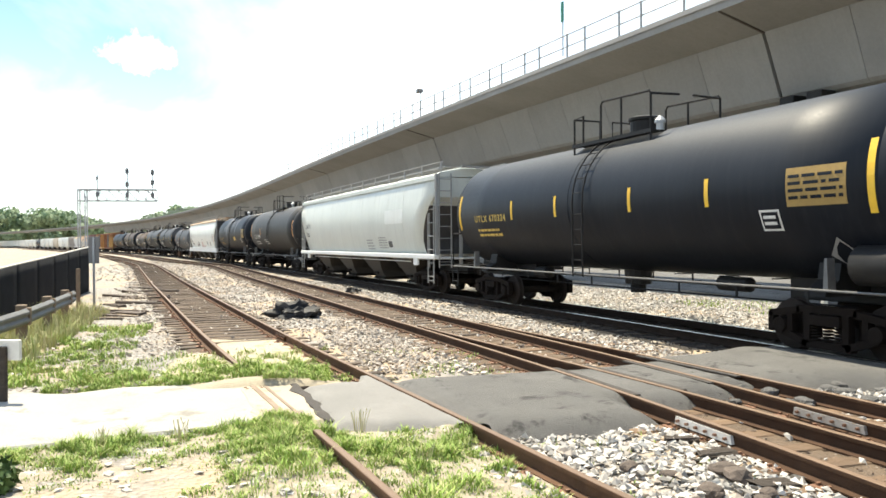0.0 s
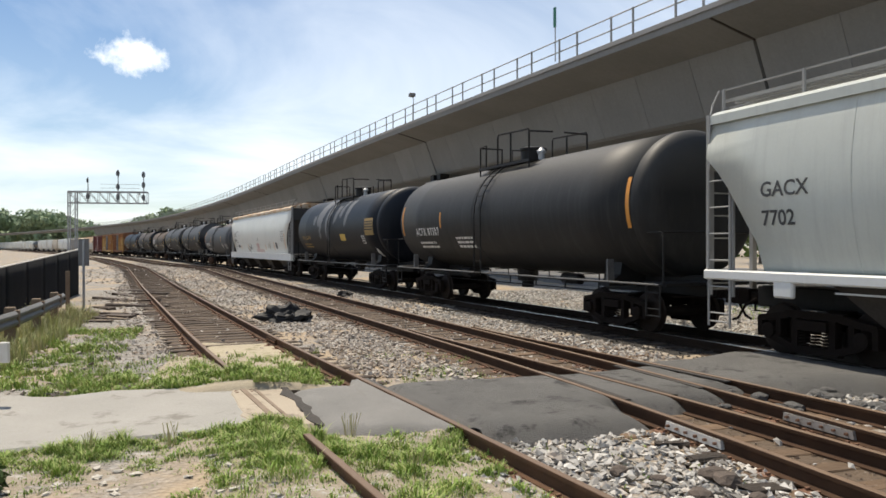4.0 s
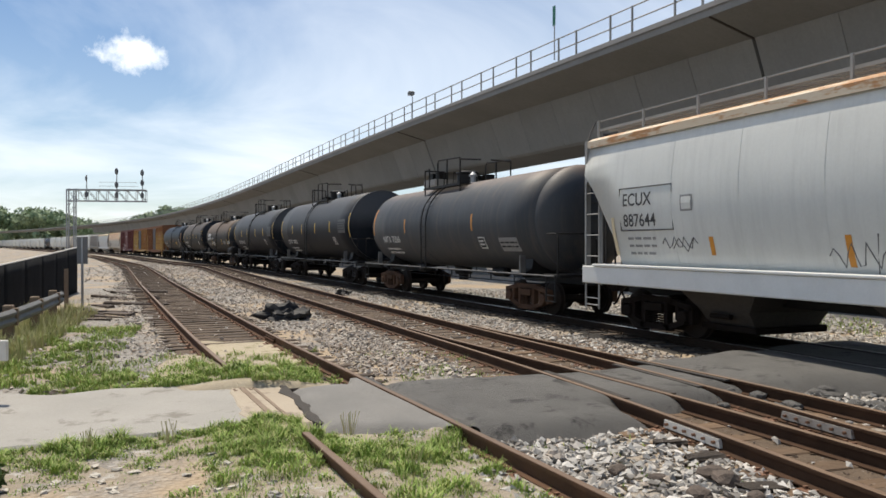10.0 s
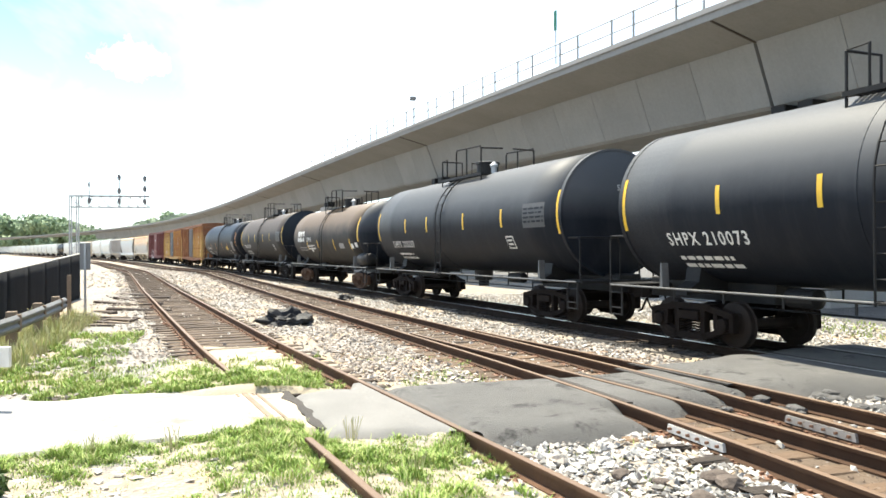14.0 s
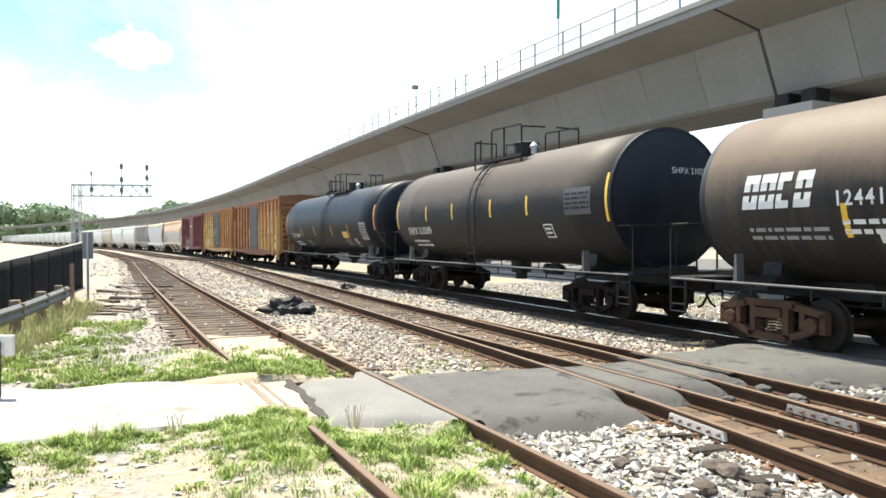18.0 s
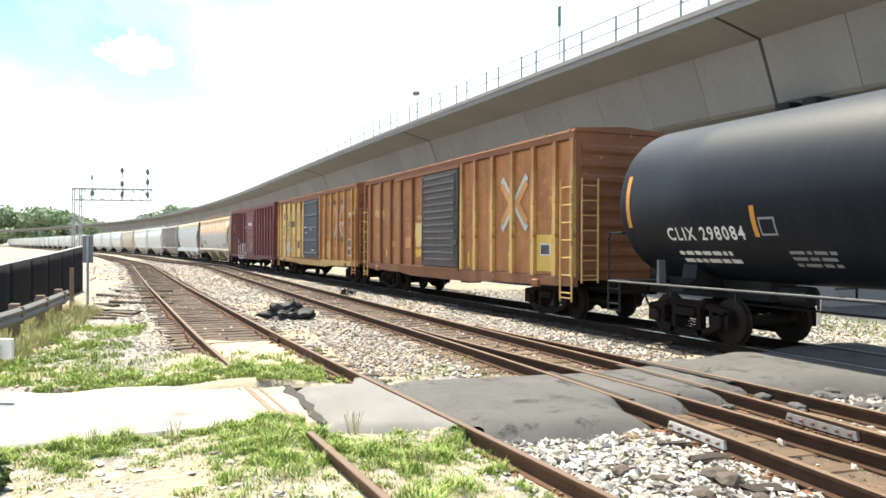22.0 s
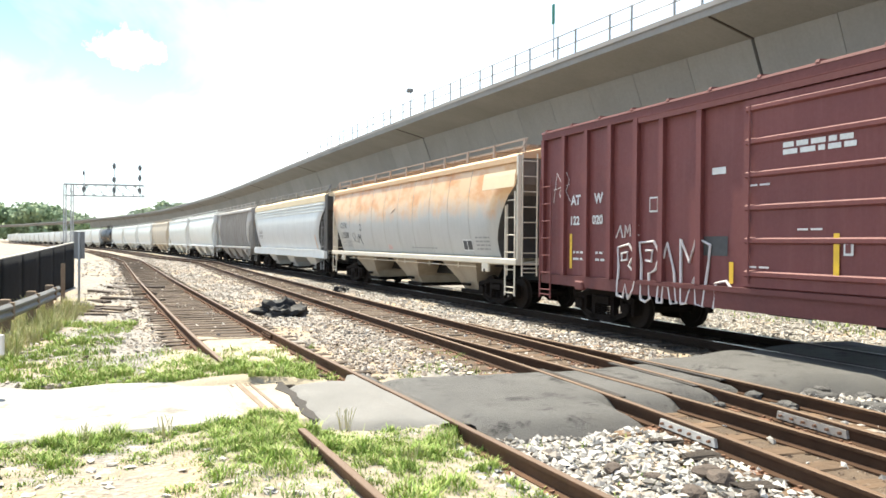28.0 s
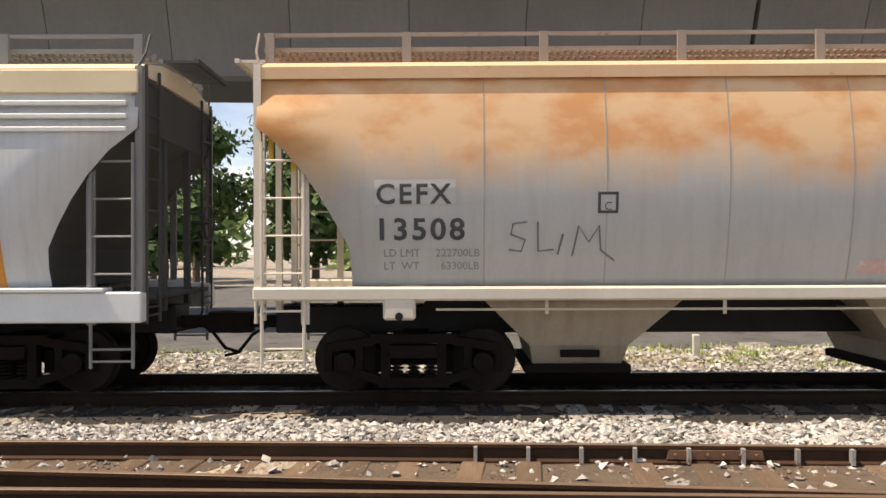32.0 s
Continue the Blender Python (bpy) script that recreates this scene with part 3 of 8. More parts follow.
for fy, side, x0, x1, z in ((Y_B, -0.66, -10.3, -8.2, -0.004), (Y_B, 0.67, -10.6, -8.6, -0.006), (Y_C, -0.66, -10.4, -8.3, -0.006), (Y_C, 0.66, -11.0, -8.9, -0.006), (line_y, -0.66, -12.0, -8.3, 0.0), (line_y, 0.66, -12.0, -8.3, 0.0)):
    groove(fy, side, x0, x1, z)
# pale apron over the siding's buried near rail, with the two lips of its flangeway
slab("pavement_apron", [(-11.2, 0.3), (-8.75, 0.45), (-8.6, 1.15), (-10.85, 0.98)], -0.235, -0.138, surface("sandy_concrete", (0.42, 0.36, 0.28), (0.33, 0.28, 0.21), 1.2, 0.9, 0, 0.4, 30, rust=((0.2, 0.165, 0.125), 0.56)), "sandy broken concrete apron over a buried rail", 0.06, skirt=0.1)
M_LIP = surface("rusty_lip", (0.16, 0.11, 0.075), (0.27, 0.21, 0.155), 3, 0.9, 0, 0.5, 30)
for d, w in ((-0.76, 0.035), (-0.61, 0.02)):
    bm = bmesh.new()
    sweep(bm, [Vector((float(x), Y_A(float(x)) + d, -0.128)) for x in np.linspace(-11.6, -8.1, 14)], [(-w, -0.06), (w, -0.06), (w, 0.0), (-w, 0.0)])
    tagged(part("pavement_lip", bm, M_LIP), "worn edge of a buried rail in the apron", "pavement", kind="structure")
slab("pavement_crack", [(-10.95, 0.93), (-10.2, 0.98), (-9.6, 1.06), (-8.95, 1.1), (-8.45, 1.2), (-8.5, 1.32), (-9.5, 1.22), (-10.9, 1.08)], -0.235, -0.128, M_GROOVE, "dark broken seam along the asphalt edge", 0.05)


# ---- beds of fouled brown ballast under the old tracks ----
M_BED = surface("fouled_track_bed", (0.07, 0.048, 0.031), (0.15, 0.108, 0.072), 1.3, 0.95, 0, 1.0, 22, rust=((0.07, 0.05, 0.035), 0.55))


def track_bed(name, fy, x0, x1, w0, w1, z, label):
    bm = bmesh.new()
    xs = np.arange(x0, x1, 0.3)
    cols = np.linspace(-w0, w1, 13)
    g = []
    for x in xs:
        row = []
        for k, c in enumerate(cols):
            edge = k in (0, 12)
            wob = 0.15 * noise.noise((float(x) * 1.3, float(c), 5.0))
            h = 0.016 * noise.noise((float(x) * 2.2, float(c) * 2.6, 1.0)) + 0.008 * noise.noise((float(x) * 7, float(c) * 7, 1.0))
            row.append(bm.verts.new((float(x), fy(float(x)) + float(c) + wob, -0.27 if edge else z + h)))
        g.append(row)
    for a, b in zip(g, g[1:]):
        for i in range(12):
            bm.faces.new((a[i], b[i], b[i + 1], a[i + 1]))
    tagged(part(name, bm, M_SHADOWBED if "main" in name else M_BED, smooth=True), label, "track bed", kind="structure")


track_bed("track_bed_siding", Y_A, -75, -11.2, 1.35, 1.35, -0.186, "brown dirt between the ties of the siding")
track_bed("track_bed_siding_near", Y_A, -8.2, 12, 1.1, 1.1, -0.2, "brown dirt between the ties of the siding")
track_bed("track_bed_middle", Y_B, -75, -10.5, 1.35, 1.35, -0.182, "dark brown fouled ballast in the middle track")
# near-black bed: dirt plus the shadow below the train, both in the colour
M_SHADOWBED = surface("shadow_dark_track_bed", (0.015, 0.0125, 0.01), (0.034, 0.028, 0.022), 1.3, 0.95, 0, 1.0, 22)
track_bed("track_bed_main", line_y, -75, -12, 2.15, 3.2, -0.185, "dirty bed under the main track, darkened as train shadow")
track_bed("track_bed_main_near", line_y, -8.0, 30, 2.2, 2.2, -0.185, "dirty bed under the main track, darkened as train shadow")
track_bed("track_bed_turnout", Y_B, -8.6, 20, 1.0, 2.6, -0.178, "dark rusty dirt around the turnout rails")


def soil(x, y):
    """Height of the drifted soil behind the pad."""
    a = Y_A(x)
    rise = min(1, max(0, (x + 15.2) / 2.6))
    return -0.2 + 0.155 * rise * math.exp(-((y - a + 0.55) / 0.95) ** 2)


asphalt_sheet("ground_drift", [(-15.2, Y_A(-15.2) - 1.5), (-13.0, Y_A(-13.0) - 1.9), (-10.9, -1.2), (-10.75, 0.9), (-10.55, rail_far_a(-10.55) - 0.05), (-13.0, rail_far_a(-13.0) - 0.1), (-15.2, rail_far_a(-15.2) - 0.3)],
              soil, lambda x, y: 0.3, surface("sandy_soil", (0.40, 0.35, 0.255), (0.29, 0.245, 0.175), 1.5, 0.95, 0, 0.7, 30, rust=((0.40, 0.385, 0.35), 0.57)), "sandy soil drifted over the near siding rail", Y_A, cat="ground")


def front_soil(x, y):
    """Height of the dirt that has risen round the siding's rails in front of the pad."""
    a = Y_A(x)
    heap = 0.115 * math.exp(-((x + 7.62) / 0.3) ** 2 - ((y - a - 0.75) / 0.5) ** 2)
    return -0.19 + 0.085 * math.exp(-((y - a + 0.6) / 0.8) ** 2) + 0.03 * math.exp(-((y - a - 0.3) / 0.5) ** 2) + heap


asphalt_sheet("ground_front", [(-8.75, -2.3), (-8.2, -2.6), (-4.2, -2.6), (-4.2, rail_far_a(-4.2) - 0.06), (-7.6, rail_far_a(-7.6) - 0.06), (-8.0, rail_far_a(-8.0) - 0.06), (-8.05, 1.75), (-8.25, 1.15), (-8.75, 1.1), (-8.7, 0.2)],
              front_soil, lambda x, y: 0.0 if y > rail_far_a(x) - 0.16 else 0.3, surface("trodden_dirt", (0.345, 0.30, 0.232), (0.23, 0.19, 0.142), 1.2, 0.95, 0, 0.8, 26, rust=((0.42, 0.40, 0.365), 0.54)), "sandy trodden dirt round the siding rails", Y_A, floor=-0.3, cat="ground")
slab("ground_sand", [(-16.7, -0.1), (-16.2, 1.25), (-13.3, 1.55), (-13.3, 0.35)], -0.21, -0.167, surface("pale_sand", (0.44, 0.385, 0.275), (0.34, 0.29, 0.205), 1.5, 0.95, 0, 0.6, 30, rust=((0.2, 0.19, 0.09), 0.56)), "pale sand drifted between the siding rails", 0.2, cat="ground", skirt=0.3)


# ---- the yard under and behind the viaduct ----
# dark sheet laid as the viaduct's shade; YARD_Y is its near edge
bm = bmesh.new()
YARD_X, YARD_Y = [-22, -13, -8.5, -1.9, 4.6, 12], [17.9, 15.7, 15.0, 15.5, 16.6, 17.9]
_rows = [[bm.verts.new((float(x), y, -0.172)) for y in (float(np.interp(x, YARD_X, YARD_Y)) + 0.25 * math.sin(x * 0.9) + 0.2 * math.sin(x * 2.3), 24.0, 34.0, 46.0)] for x in np.arange(-120, 50, 1.5)]
for a, b in zip(_rows, _rows[1:]):
    for i in range(3):
        bm.faces.new((a[i], b[i], b[i + 1], a[i + 1]))
tagged(part("pavement_yard", bm, M_ASPH, smooth=True), "dark yard sheet standing in for the viaduct's shade", "pavement", kind="structure")

# ---- viaduct ----
DECK = [(60, 28.0), (20, 22.4), (0, 19.5), (-27, 15.5), (-37.9, 13.9), (-60, 11.1), (-83.4, 8.5), (-126.7, 3.9), (-164, -1.5), (-220, -11.5), (-273, -25), (-362, -55), (-482, -104), (-640, -175)]
_g = np.arange(-640, 61, 4.0)
_d = np.interp(_g, [p[0] for p in DECK][::-1], [p[1] for p in DECK][::-1])
_k = np.ones(15) / 15
_d2 = np.concatenate([_d[:7], np.convolve(_d, _k, "valid"), _d[-7:]])
Y_V = lambda x: float(np.interp(x, _g, _d2))
ZD = 10.0


M_RAILG = surface("weathered_zinc_rail", (0.28, 0.285, 0.285), (0.2, 0.205, 0.205), 3, 0.6, 0.2, 0.05, 30)


def viaduct():
    vi = thing("viaduct", "curved grey concrete box girder viaduct on piers", "bridge", kind="structure")
    pts = polyline(Y_V, -620, 56, 3.0)
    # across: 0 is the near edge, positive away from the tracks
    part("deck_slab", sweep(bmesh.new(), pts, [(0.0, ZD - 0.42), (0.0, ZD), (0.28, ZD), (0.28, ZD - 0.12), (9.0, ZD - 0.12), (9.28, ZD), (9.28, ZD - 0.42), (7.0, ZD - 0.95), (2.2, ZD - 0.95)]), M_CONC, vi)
    # girder spans between the piers, each cast in segments with fine joints
    JOINTS = [36.6, 7.4, -22.25, -51, -80, -109, -138, -167, -196, -225, -254, -283, -312, -341]
    for b1, a1 in zip(JOINTS, JOINTS[1:]):
        for k in range(9):
            a, b = a1 + (b1 - a1) * k / 9, a1 + (b1 - a1) * (k + 1) / 9
            a, b = a + (0.07 if k == 0 else 0.011), b - (0.07 if k == 8 else 0.011)
            q = [Vector((x, Y_V(x), 0)) for x in (a, (a + b) / 2, b)]
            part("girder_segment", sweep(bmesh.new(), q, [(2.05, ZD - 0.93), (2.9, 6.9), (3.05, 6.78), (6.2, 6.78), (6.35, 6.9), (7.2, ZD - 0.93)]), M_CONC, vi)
    for x in JOINTS:
        bm = bmesh.new()
        prism(bm, [(0.03, ZD - 0.425), (2.1, ZD - 0.93), (2.1, ZD - 0.965), (0.03, ZD - 0.46)], -0.045, 0.045, "yz")
        ang = math.degrees(math.atan((Y_V(x + 1) - Y_V(x - 1)) / 2))
        part("deck_joint", bm, M_GROOVE, vi, "dark sealed joint under the deck", at=pose(x, Y_V(x), 0, 0, 0, ang))
    # the parapet cap
    part("coping", sweep(bmesh.new(), pts, [(-0.06, ZD - 0.16), (-0.06, ZD + 0.02), (0.3, ZD + 0.02), (0.3, ZD - 0.0)]), M_CONC2, vi)
    # railing
    xs = []
    x = 50.0
    while x > -330:
        xs.append(x)
        x -= 2.35 if len(xs) % 2 else 1.35
    rails = bmesh.new()
    for h in (0.55, 1.08):
        tube(rails, [Vector((p.x, p.y + 0.1, ZD + h)) for p in pts if p.x > -400], 0.03, 5)
    rail = part("railing", rails, M_RAILG, vi, "thin galvanised handrail")
    bm = bbox(-0.038, 0.038, -0.03, 0.03, 0, 1.12)
    first = None
    for x in xs:
        at = pose(x, Y_V(x) + 0.1, ZD)
        if first is None:
            first = part("post", bm, M_RAILG, rail, at=at)
        else:
            part("post", first.data, None, rail, at=at)
    # piers
    for k, x in enumerate((36, 7.5, -21.8, -51, -80, -109, -138, -167, -196, -225, -254, -283, -312)):
        y = Y_V(x) + 4.7
        ang = math.degrees(math.atan((Y_V(x + 1) - Y_V(x - 1)) / 2))
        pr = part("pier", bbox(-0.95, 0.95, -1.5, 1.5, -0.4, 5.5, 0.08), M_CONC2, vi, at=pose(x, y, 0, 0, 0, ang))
        cb = bmesh.new()
        prism(cb, [(-2.5, 6.3), (2.5, 6.3), (2.5, 5.9), (1.5, 5.0), (-1.5, 5.0), (-2.5, 5.9)], -1.0, 1.0, "yz")
        part("pier_cap", cb, M_CONC2, pr)
        for yy in (-1.8, 1.8):
            for xx in (-0.55, 0.55):
                part("bearing", bbox(xx - 0.3, xx + 0.3, yy - 0.35, yy + 0.35, 6.3, 6.78, 0.03), M_BLACK, pr)
    return vi


viaduct()

# ---- freight cars ----
M_PIPE = surface("dark_grey_pipe", (0.16, 0.16, 0.16), (0.09, 0.088, 0.085), 3, 0.5, 0.3, 0.05, 30)
WHEEL_R = 0.42


def wheelset_mesh():
    bm = bmesh.new()
    lathe(bm, [(-1.05, 0.07), (-0.83, 0.075), (-0.82, 0.30), (-0.80, 0.40), (-0.79, WHEEL_R), (-0.70, WHEEL_R + 0.003), (-0.685, 0.45), (-0.665, 0.45), (-0.66, 0.36), (-0.70, 0.30), (-0.70, 0.16), (-0.64, 0.1),
               (0.64, 0.1), (0.70, 0.16), (0.70, 0.30), (0.66, 0.36), (0.665, 0.45), (0.685, 0.45), (0.70, WHEEL_R + 0.003), (0.79, WHEEL_R), (0.80, 0.40), (0.82, 0.30), (0.83, 0.075), (1.05, 0.07)], 28, "y")
    for sy in (-1.06, 1.06):
        for i in range(3):
            a = i * 2.094
            lathe(bm, [(sy - 0.02, 0.02), (sy + 0.02, 0.02)], 6, "y", (0.05 * math.cos(a), 0, 0.05 * math.sin(a)))
    me = bpy.data.meshes.new("wheelset")
    bmesh.ops.recalc_face_normals(bm, faces=bm.faces)
    bm.to_mesh(me)
    bm.free()
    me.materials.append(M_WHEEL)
    return me


def frame_mesh(material, name):
    """Cast side frame, centred on the truck's middle at y = 0, with its openings, springs and bearing caps."""
    bm = bmesh.new()
    # built of straps so that the openings stay open
    def strap(p, q, w, d=0.07):
        p, q = Vector((p[0], 0, p[1])), Vector((q[0], 0, q[1]))
        t = (q - p).normalized()
        nrm = Vector((-t.z, 0, t.x)) * w / 2
        vs = [bm.verts.new(c + Vector((0, y, 0))) for y in (-d, d) for c in (p + nrm, q + nrm, q - nrm, p - nrm)]
        for f in ((0, 1, 2, 3), (7, 6, 5, 4), (0, 4, 5, 1), (1, 5, 6, 2), (2, 6, 7, 3), (3, 7, 4, 0)):
            bm.faces.new([vs[i] for i in f])
    strap((-1.13, 0.60), (-0.5, 0.70), 0.11)
    strap((1.13, 0.60), (0.5, 0.70), 0.11)
    strap((-0.56, 0.72), (0.56, 0.72), 0.12)
    strap((-0.98, 0.36), (-0.36, 0.16), 0.11)
    strap((0.98, 0.36), (0.36, 0.16), 0.11)
    strap((-0.46, 0.16), (0.46, 0.16), 0.12)
    strap((-0.36, 0.66), (-0.36, 0.18), 0.12)
    strap((0.36, 0.66), (0.36, 0.18), 0.12)
    strap((-1.1, 0.62), (-1.1, 0.30), 0.1)
    strap((1.1, 0.62), (1.1, 0.30), 0.1)
    strap((-0.7, 0.62), (-0.7, 0.34), 0.1)
    strap((0.7, 0.62), (0.7, 0.34), 0.1)
    for sx in (-0.89, 0.89):
        lathe(bm, [(-0.12, 0.09), (-0.11, 0.13), (0.06, 0.14)], 12, "y", (sx, 0, WHEEL_R))
    for sx in (-0.22, 0.0, 0.22):
        for k in range(5):
            lathe(bm, [(0.225 + k * 0.05, 0.075), (0.24 + k * 0.05, 0.095), (0.255 + k * 0.05, 0.075)], 8, "z", (sx, 0, 0))
    box(bm, -0.3, 0.3, -0.13, 0.09, 0.48, 0.64)
    me = bpy.data.meshes.new(name)
    bmesh.ops.recalc_face_normals(bm, faces=bm.faces)
    bm.to_mesh(me)
    bm.free()
    me.materials.append(material)
    return me


def bolster_mesh():
    bm = bmesh.new()
    prism(bm, [(-1.0, 0.48), (1.0, 0.48), (1.0, 0.64), (0.45, 0.78), (-0.45, 0.78), (-1.0, 0.64)], -0.17, 0.17, "yz")
    for sx in (-0.45, 0.45):
        box(bm, sx - 0.05, sx + 0.05, -0.75, 0.75, 0.38, 0.48)
        for sy in (-0.75, 0.75):
            box(bm, sx * 1.02 - 0.06, sx * 1.02 + 0.06, sy - 0.08, sy + 0.08, 0.26, 0.56)
    me = bpy.data.meshes.new("truck")
    bmesh.ops.recalc_face_normals(bm, faces=bm.faces)
    bm.to_mesh(me)
    bm.free()
    me.materials.append(M_TRUCK)
    return me


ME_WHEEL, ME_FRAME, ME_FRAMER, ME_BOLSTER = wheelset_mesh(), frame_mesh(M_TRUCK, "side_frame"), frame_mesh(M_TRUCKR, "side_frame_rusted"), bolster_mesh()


def coupler_mesh():
    bm = bmesh.new()
    box(bm, 0.0, 0.45, -0.08, 0.08, 0.78, 0.95)
    prism(bm, [(0.42, -0.13), (0.70, -0.15), (0.76, -0.02), (0.62, 0.03), (0.62, 0.12), (0.74, 0.15), (0.6, 0.2), (0.42, 0.13)], 0.71, 1.0, "xy")
    tube(bm, [(0.1, 0.25, 0.85), (0.35, 0.28, 0.7), (0.55, 0.26, 0.45), (0.75, 0.2, 0.4)], 0.025, 6)
    tube(bm, [(0.25, -1.3, 0.84), (0.28, -0.2, 0.8), (0.3, 0.0, 1.02)], 0.016, 6)
    me = bpy.data.meshes.new("coupler")
    bmesh.ops.recalc_face_normals(bm, faces=bm.faces)
    bm.to_mesh(me)
    bm.free()
    me.materials.append(M_TRUCK)
    return me


ME_COUPLER = coupler_mesh()


def running_gear(car, half, spin, rusty=False):
    """Two trucks at +-half, and the couplers at the ends."""
    for sx in (1, -1):
        tr = part("truck", ME_BOLSTER, None, car, at=pose(sx * half, 0, 0))
        for sy in (-1.0, 1.0):
            part("side_frame", ME_FRAMER if rusty else ME_FRAME, None, tr, at=pose(0, sy, 0, 0, 0, 0 if sy < 0 else 180))
        for wx in (-0.89, 0.89):
            w = part("wheelset", ME_WHEEL, None, tr, at=pose(wx, 0, WHEEL_R))
            if spin is not None:
                spin.append((w, wx))


def couplers(car, end):
    part("coupler", ME_COUPLER, None, car, at=pose(end, 0, 0))
    part("coupler", ME_COUPLER, None, car, at=pose(-end, 0, 0, 0, 0, 180))


SPIN = {}


def ladder(name, p0, p1, side, rungs, material, car, r=0.016):
    """Two stiles from p0 to p1, `side` apart, with rungs."""
    p0, p1, side = Vector(p0), Vector(p1), Vector(side)
    bm = bmesh.new()
    tube(bm, [p0, p1], r * 1.4, 6)
    foot = p0.lerp(p1, 0.03)
    tube(bm, [foot, foot + side], r, 6)
    tube(bm, [p0 + side, p1 + side], r * 1.4, 6)
    la = part(name, bm, material, car)
    me = None
    for i in range(rungs):
        a = p0.lerp(p1, (i + 0.5) / rungs)
        if me is None:
            me = part("rung", tubes([[(0, 0, 0), side]], r, 6), material, la, at=Matrix.Translation(a)).data
        else:
            part("rung", me, None, la, at=Matrix.Translation(a))


END_AT = {}


def tank_car(label, L, paint, R=1.57, zc=2.71, spec=None, rusty=False, jacket=True, end_rail=True, plat=0.0, frame_paint=None, head_paint=None, ends="knuckle"):
    """spec: functions that add the markings. plat: where the top platform stands."""
    car = thing("tank_car", label, "tank car", "freight train")
    spin = SPIN[car] = []
    fp = frame_paint or M_BLACK
    h = L / 2 - 0.95                       # half of the barrel
    # ends: "rim" is a shallow head inside the jacket's sharp edge, "knuckle" a flat head with a rounded edge, "dome" an ellipsoid
    dome, power = {"rim": (0.24, 2.0), "knuckle": (0.5, 3.2), "dome": (0.72, 2.0)}[ends]
    END_AT[car] = 0.38 if ends == "rim" else dome + 0.1

    def bulge(r):
        """How far the head reaches beyond the barrel at a share of its radius."""
        return dome * (1 - r * r) if ends == "rim" else dome * max(0.0, 1 - r ** power) ** (1 / power)
    prof = [(-h + dome, R - 0.12)] + [(-h + dome + (2 * h - 2 * dome) * i / 8, R) for i in range(9)] + [(h - dome, R - 0.12)]
    body = part("barrel", lathe(bmesh.new(), prof, 64, "x", (0, 0, zc)), paint, car)
    for p in body.data.polygons:
        p.use_smooth = abs(p.normal.x) < 0.5
    rh = R - 0.03 if ends == "rim" else R - 0.002
    for sx in (-1, 1):
        steps = [math.sin(math.pi / 2 * i / 16) for i in range(17)]
        cap = [(sx * (h - dome + bulge(r)), max(0.01, rh * r)) for r in steps]
        part("tank_head", lathe(bmesh.new(), cap + [(sx * (h - dome - 0.06), rh)], 64, "x", (0, 0, zc)), head_paint or paint, body, smooth=True)
    if ends == "rim":
        for sx in (-1, 1):
            b2 = bmesh.new()
            e = sx * (h - dome)
            lathe(b2, [(e - sx * 0.10, R - 0.04), (e - sx * 0.10, R + 0.012), (e + sx * 0.02, R + 0.012), (e + sx * 0.02, R - 0.05), (e - sx * 0.10, R - 0.04)], 56, "x", (0, 0, zc))
            part("jacket_rim", b2, head_paint or paint, body)
    if jacket:
        b3 = bmesh.new()
        lathe(b3, [(plat - 0.85, R - 0.01), (plat - 0.85, R + 0.008), (plat - 0.80, R + 0.008), (plat - 0.80, R - 0.01)], 56, "x", (0, 0, zc))
        part("jacket_band", b3, paint, body)
    bk = L / 2 - 2.75                       # truck centres
    running_gear(car, bk, spin, rusty)
    couplers(car, L / 2 - 0.72)
    for sx in (-1, 1):
        sill = part("stub_sill", bbox(min(sx * (bk - 1.4), sx * (L / 2 - 0.6)), max(sx * (bk - 1.4), sx * (L / 2 - 0.6)), -0.32, 0.32, 0.80, 1.22, 0.02), fp, car)
        bo = bmesh.new()
        prism(bo, [(-1.3, 0.95), (1.3, 0.95), (1.28, 1.02), (1.0, 1.2), (0.95, 1.5), (0.5, 1.24), (-0.5, 1.24), (-0.95, 1.5), (-1.0, 1.2), (-1.28, 1.02)], sx * bk - 0.2, sx * bk + 0.2, "yz")
        part("bolster_saddle", bo, fp, car)
        part("end_platform", bbox(min(sx * (h - 0.35), sx * (L / 2 - 0.55)), max(sx * (h - 0.35), sx * (L / 2 - 0.55)), -1.4, 1.4, 1.03, 1.10, 0.01), fp, car)
        if end_rail:
            e0, e1 = sx * (h - 0.15), sx * (L / 2 - 0.62)
            for sy in (-1.4, 1.4):
                part("grab_rail", tubes([[(e1, sy, 1.05), (e1, sy, 2.0), (e1 - sx * 0.08, sy, 2.1), (e1 - sx * 0.5, sy, 2.1)],
                                         [(e1, sy, 2.1), (e1, sy * 0.92, 2.1), (e1, sy * 0.25, 2.1), (e1, sy * 0.2, 1.9), (e1, sy * 0.2, 1.1)]], 0.022), fp, car)
                ladder("sill_step", (e1 - sx * 0.05, sy * 1.03, 0.42), (e1 - sx * 0.05, sy * 1.03, 1.06), (-sx * 0.42, 0, 0), 2, fp, car)
        # a bracket on the barrel over the truck
        for sy in (-1, 1):
            br = bmesh.new()
            prism(br, [(sx * (bk + 0.40), 1.06), (sx * (bk + 0.30), 1.06), (sx * (bk + 0.33), 1.55), (sx * (bk + 0.37), 1.55)], sy * 1.30, sy * 1.46)
            part("bracket", br, M_PIPE, car)
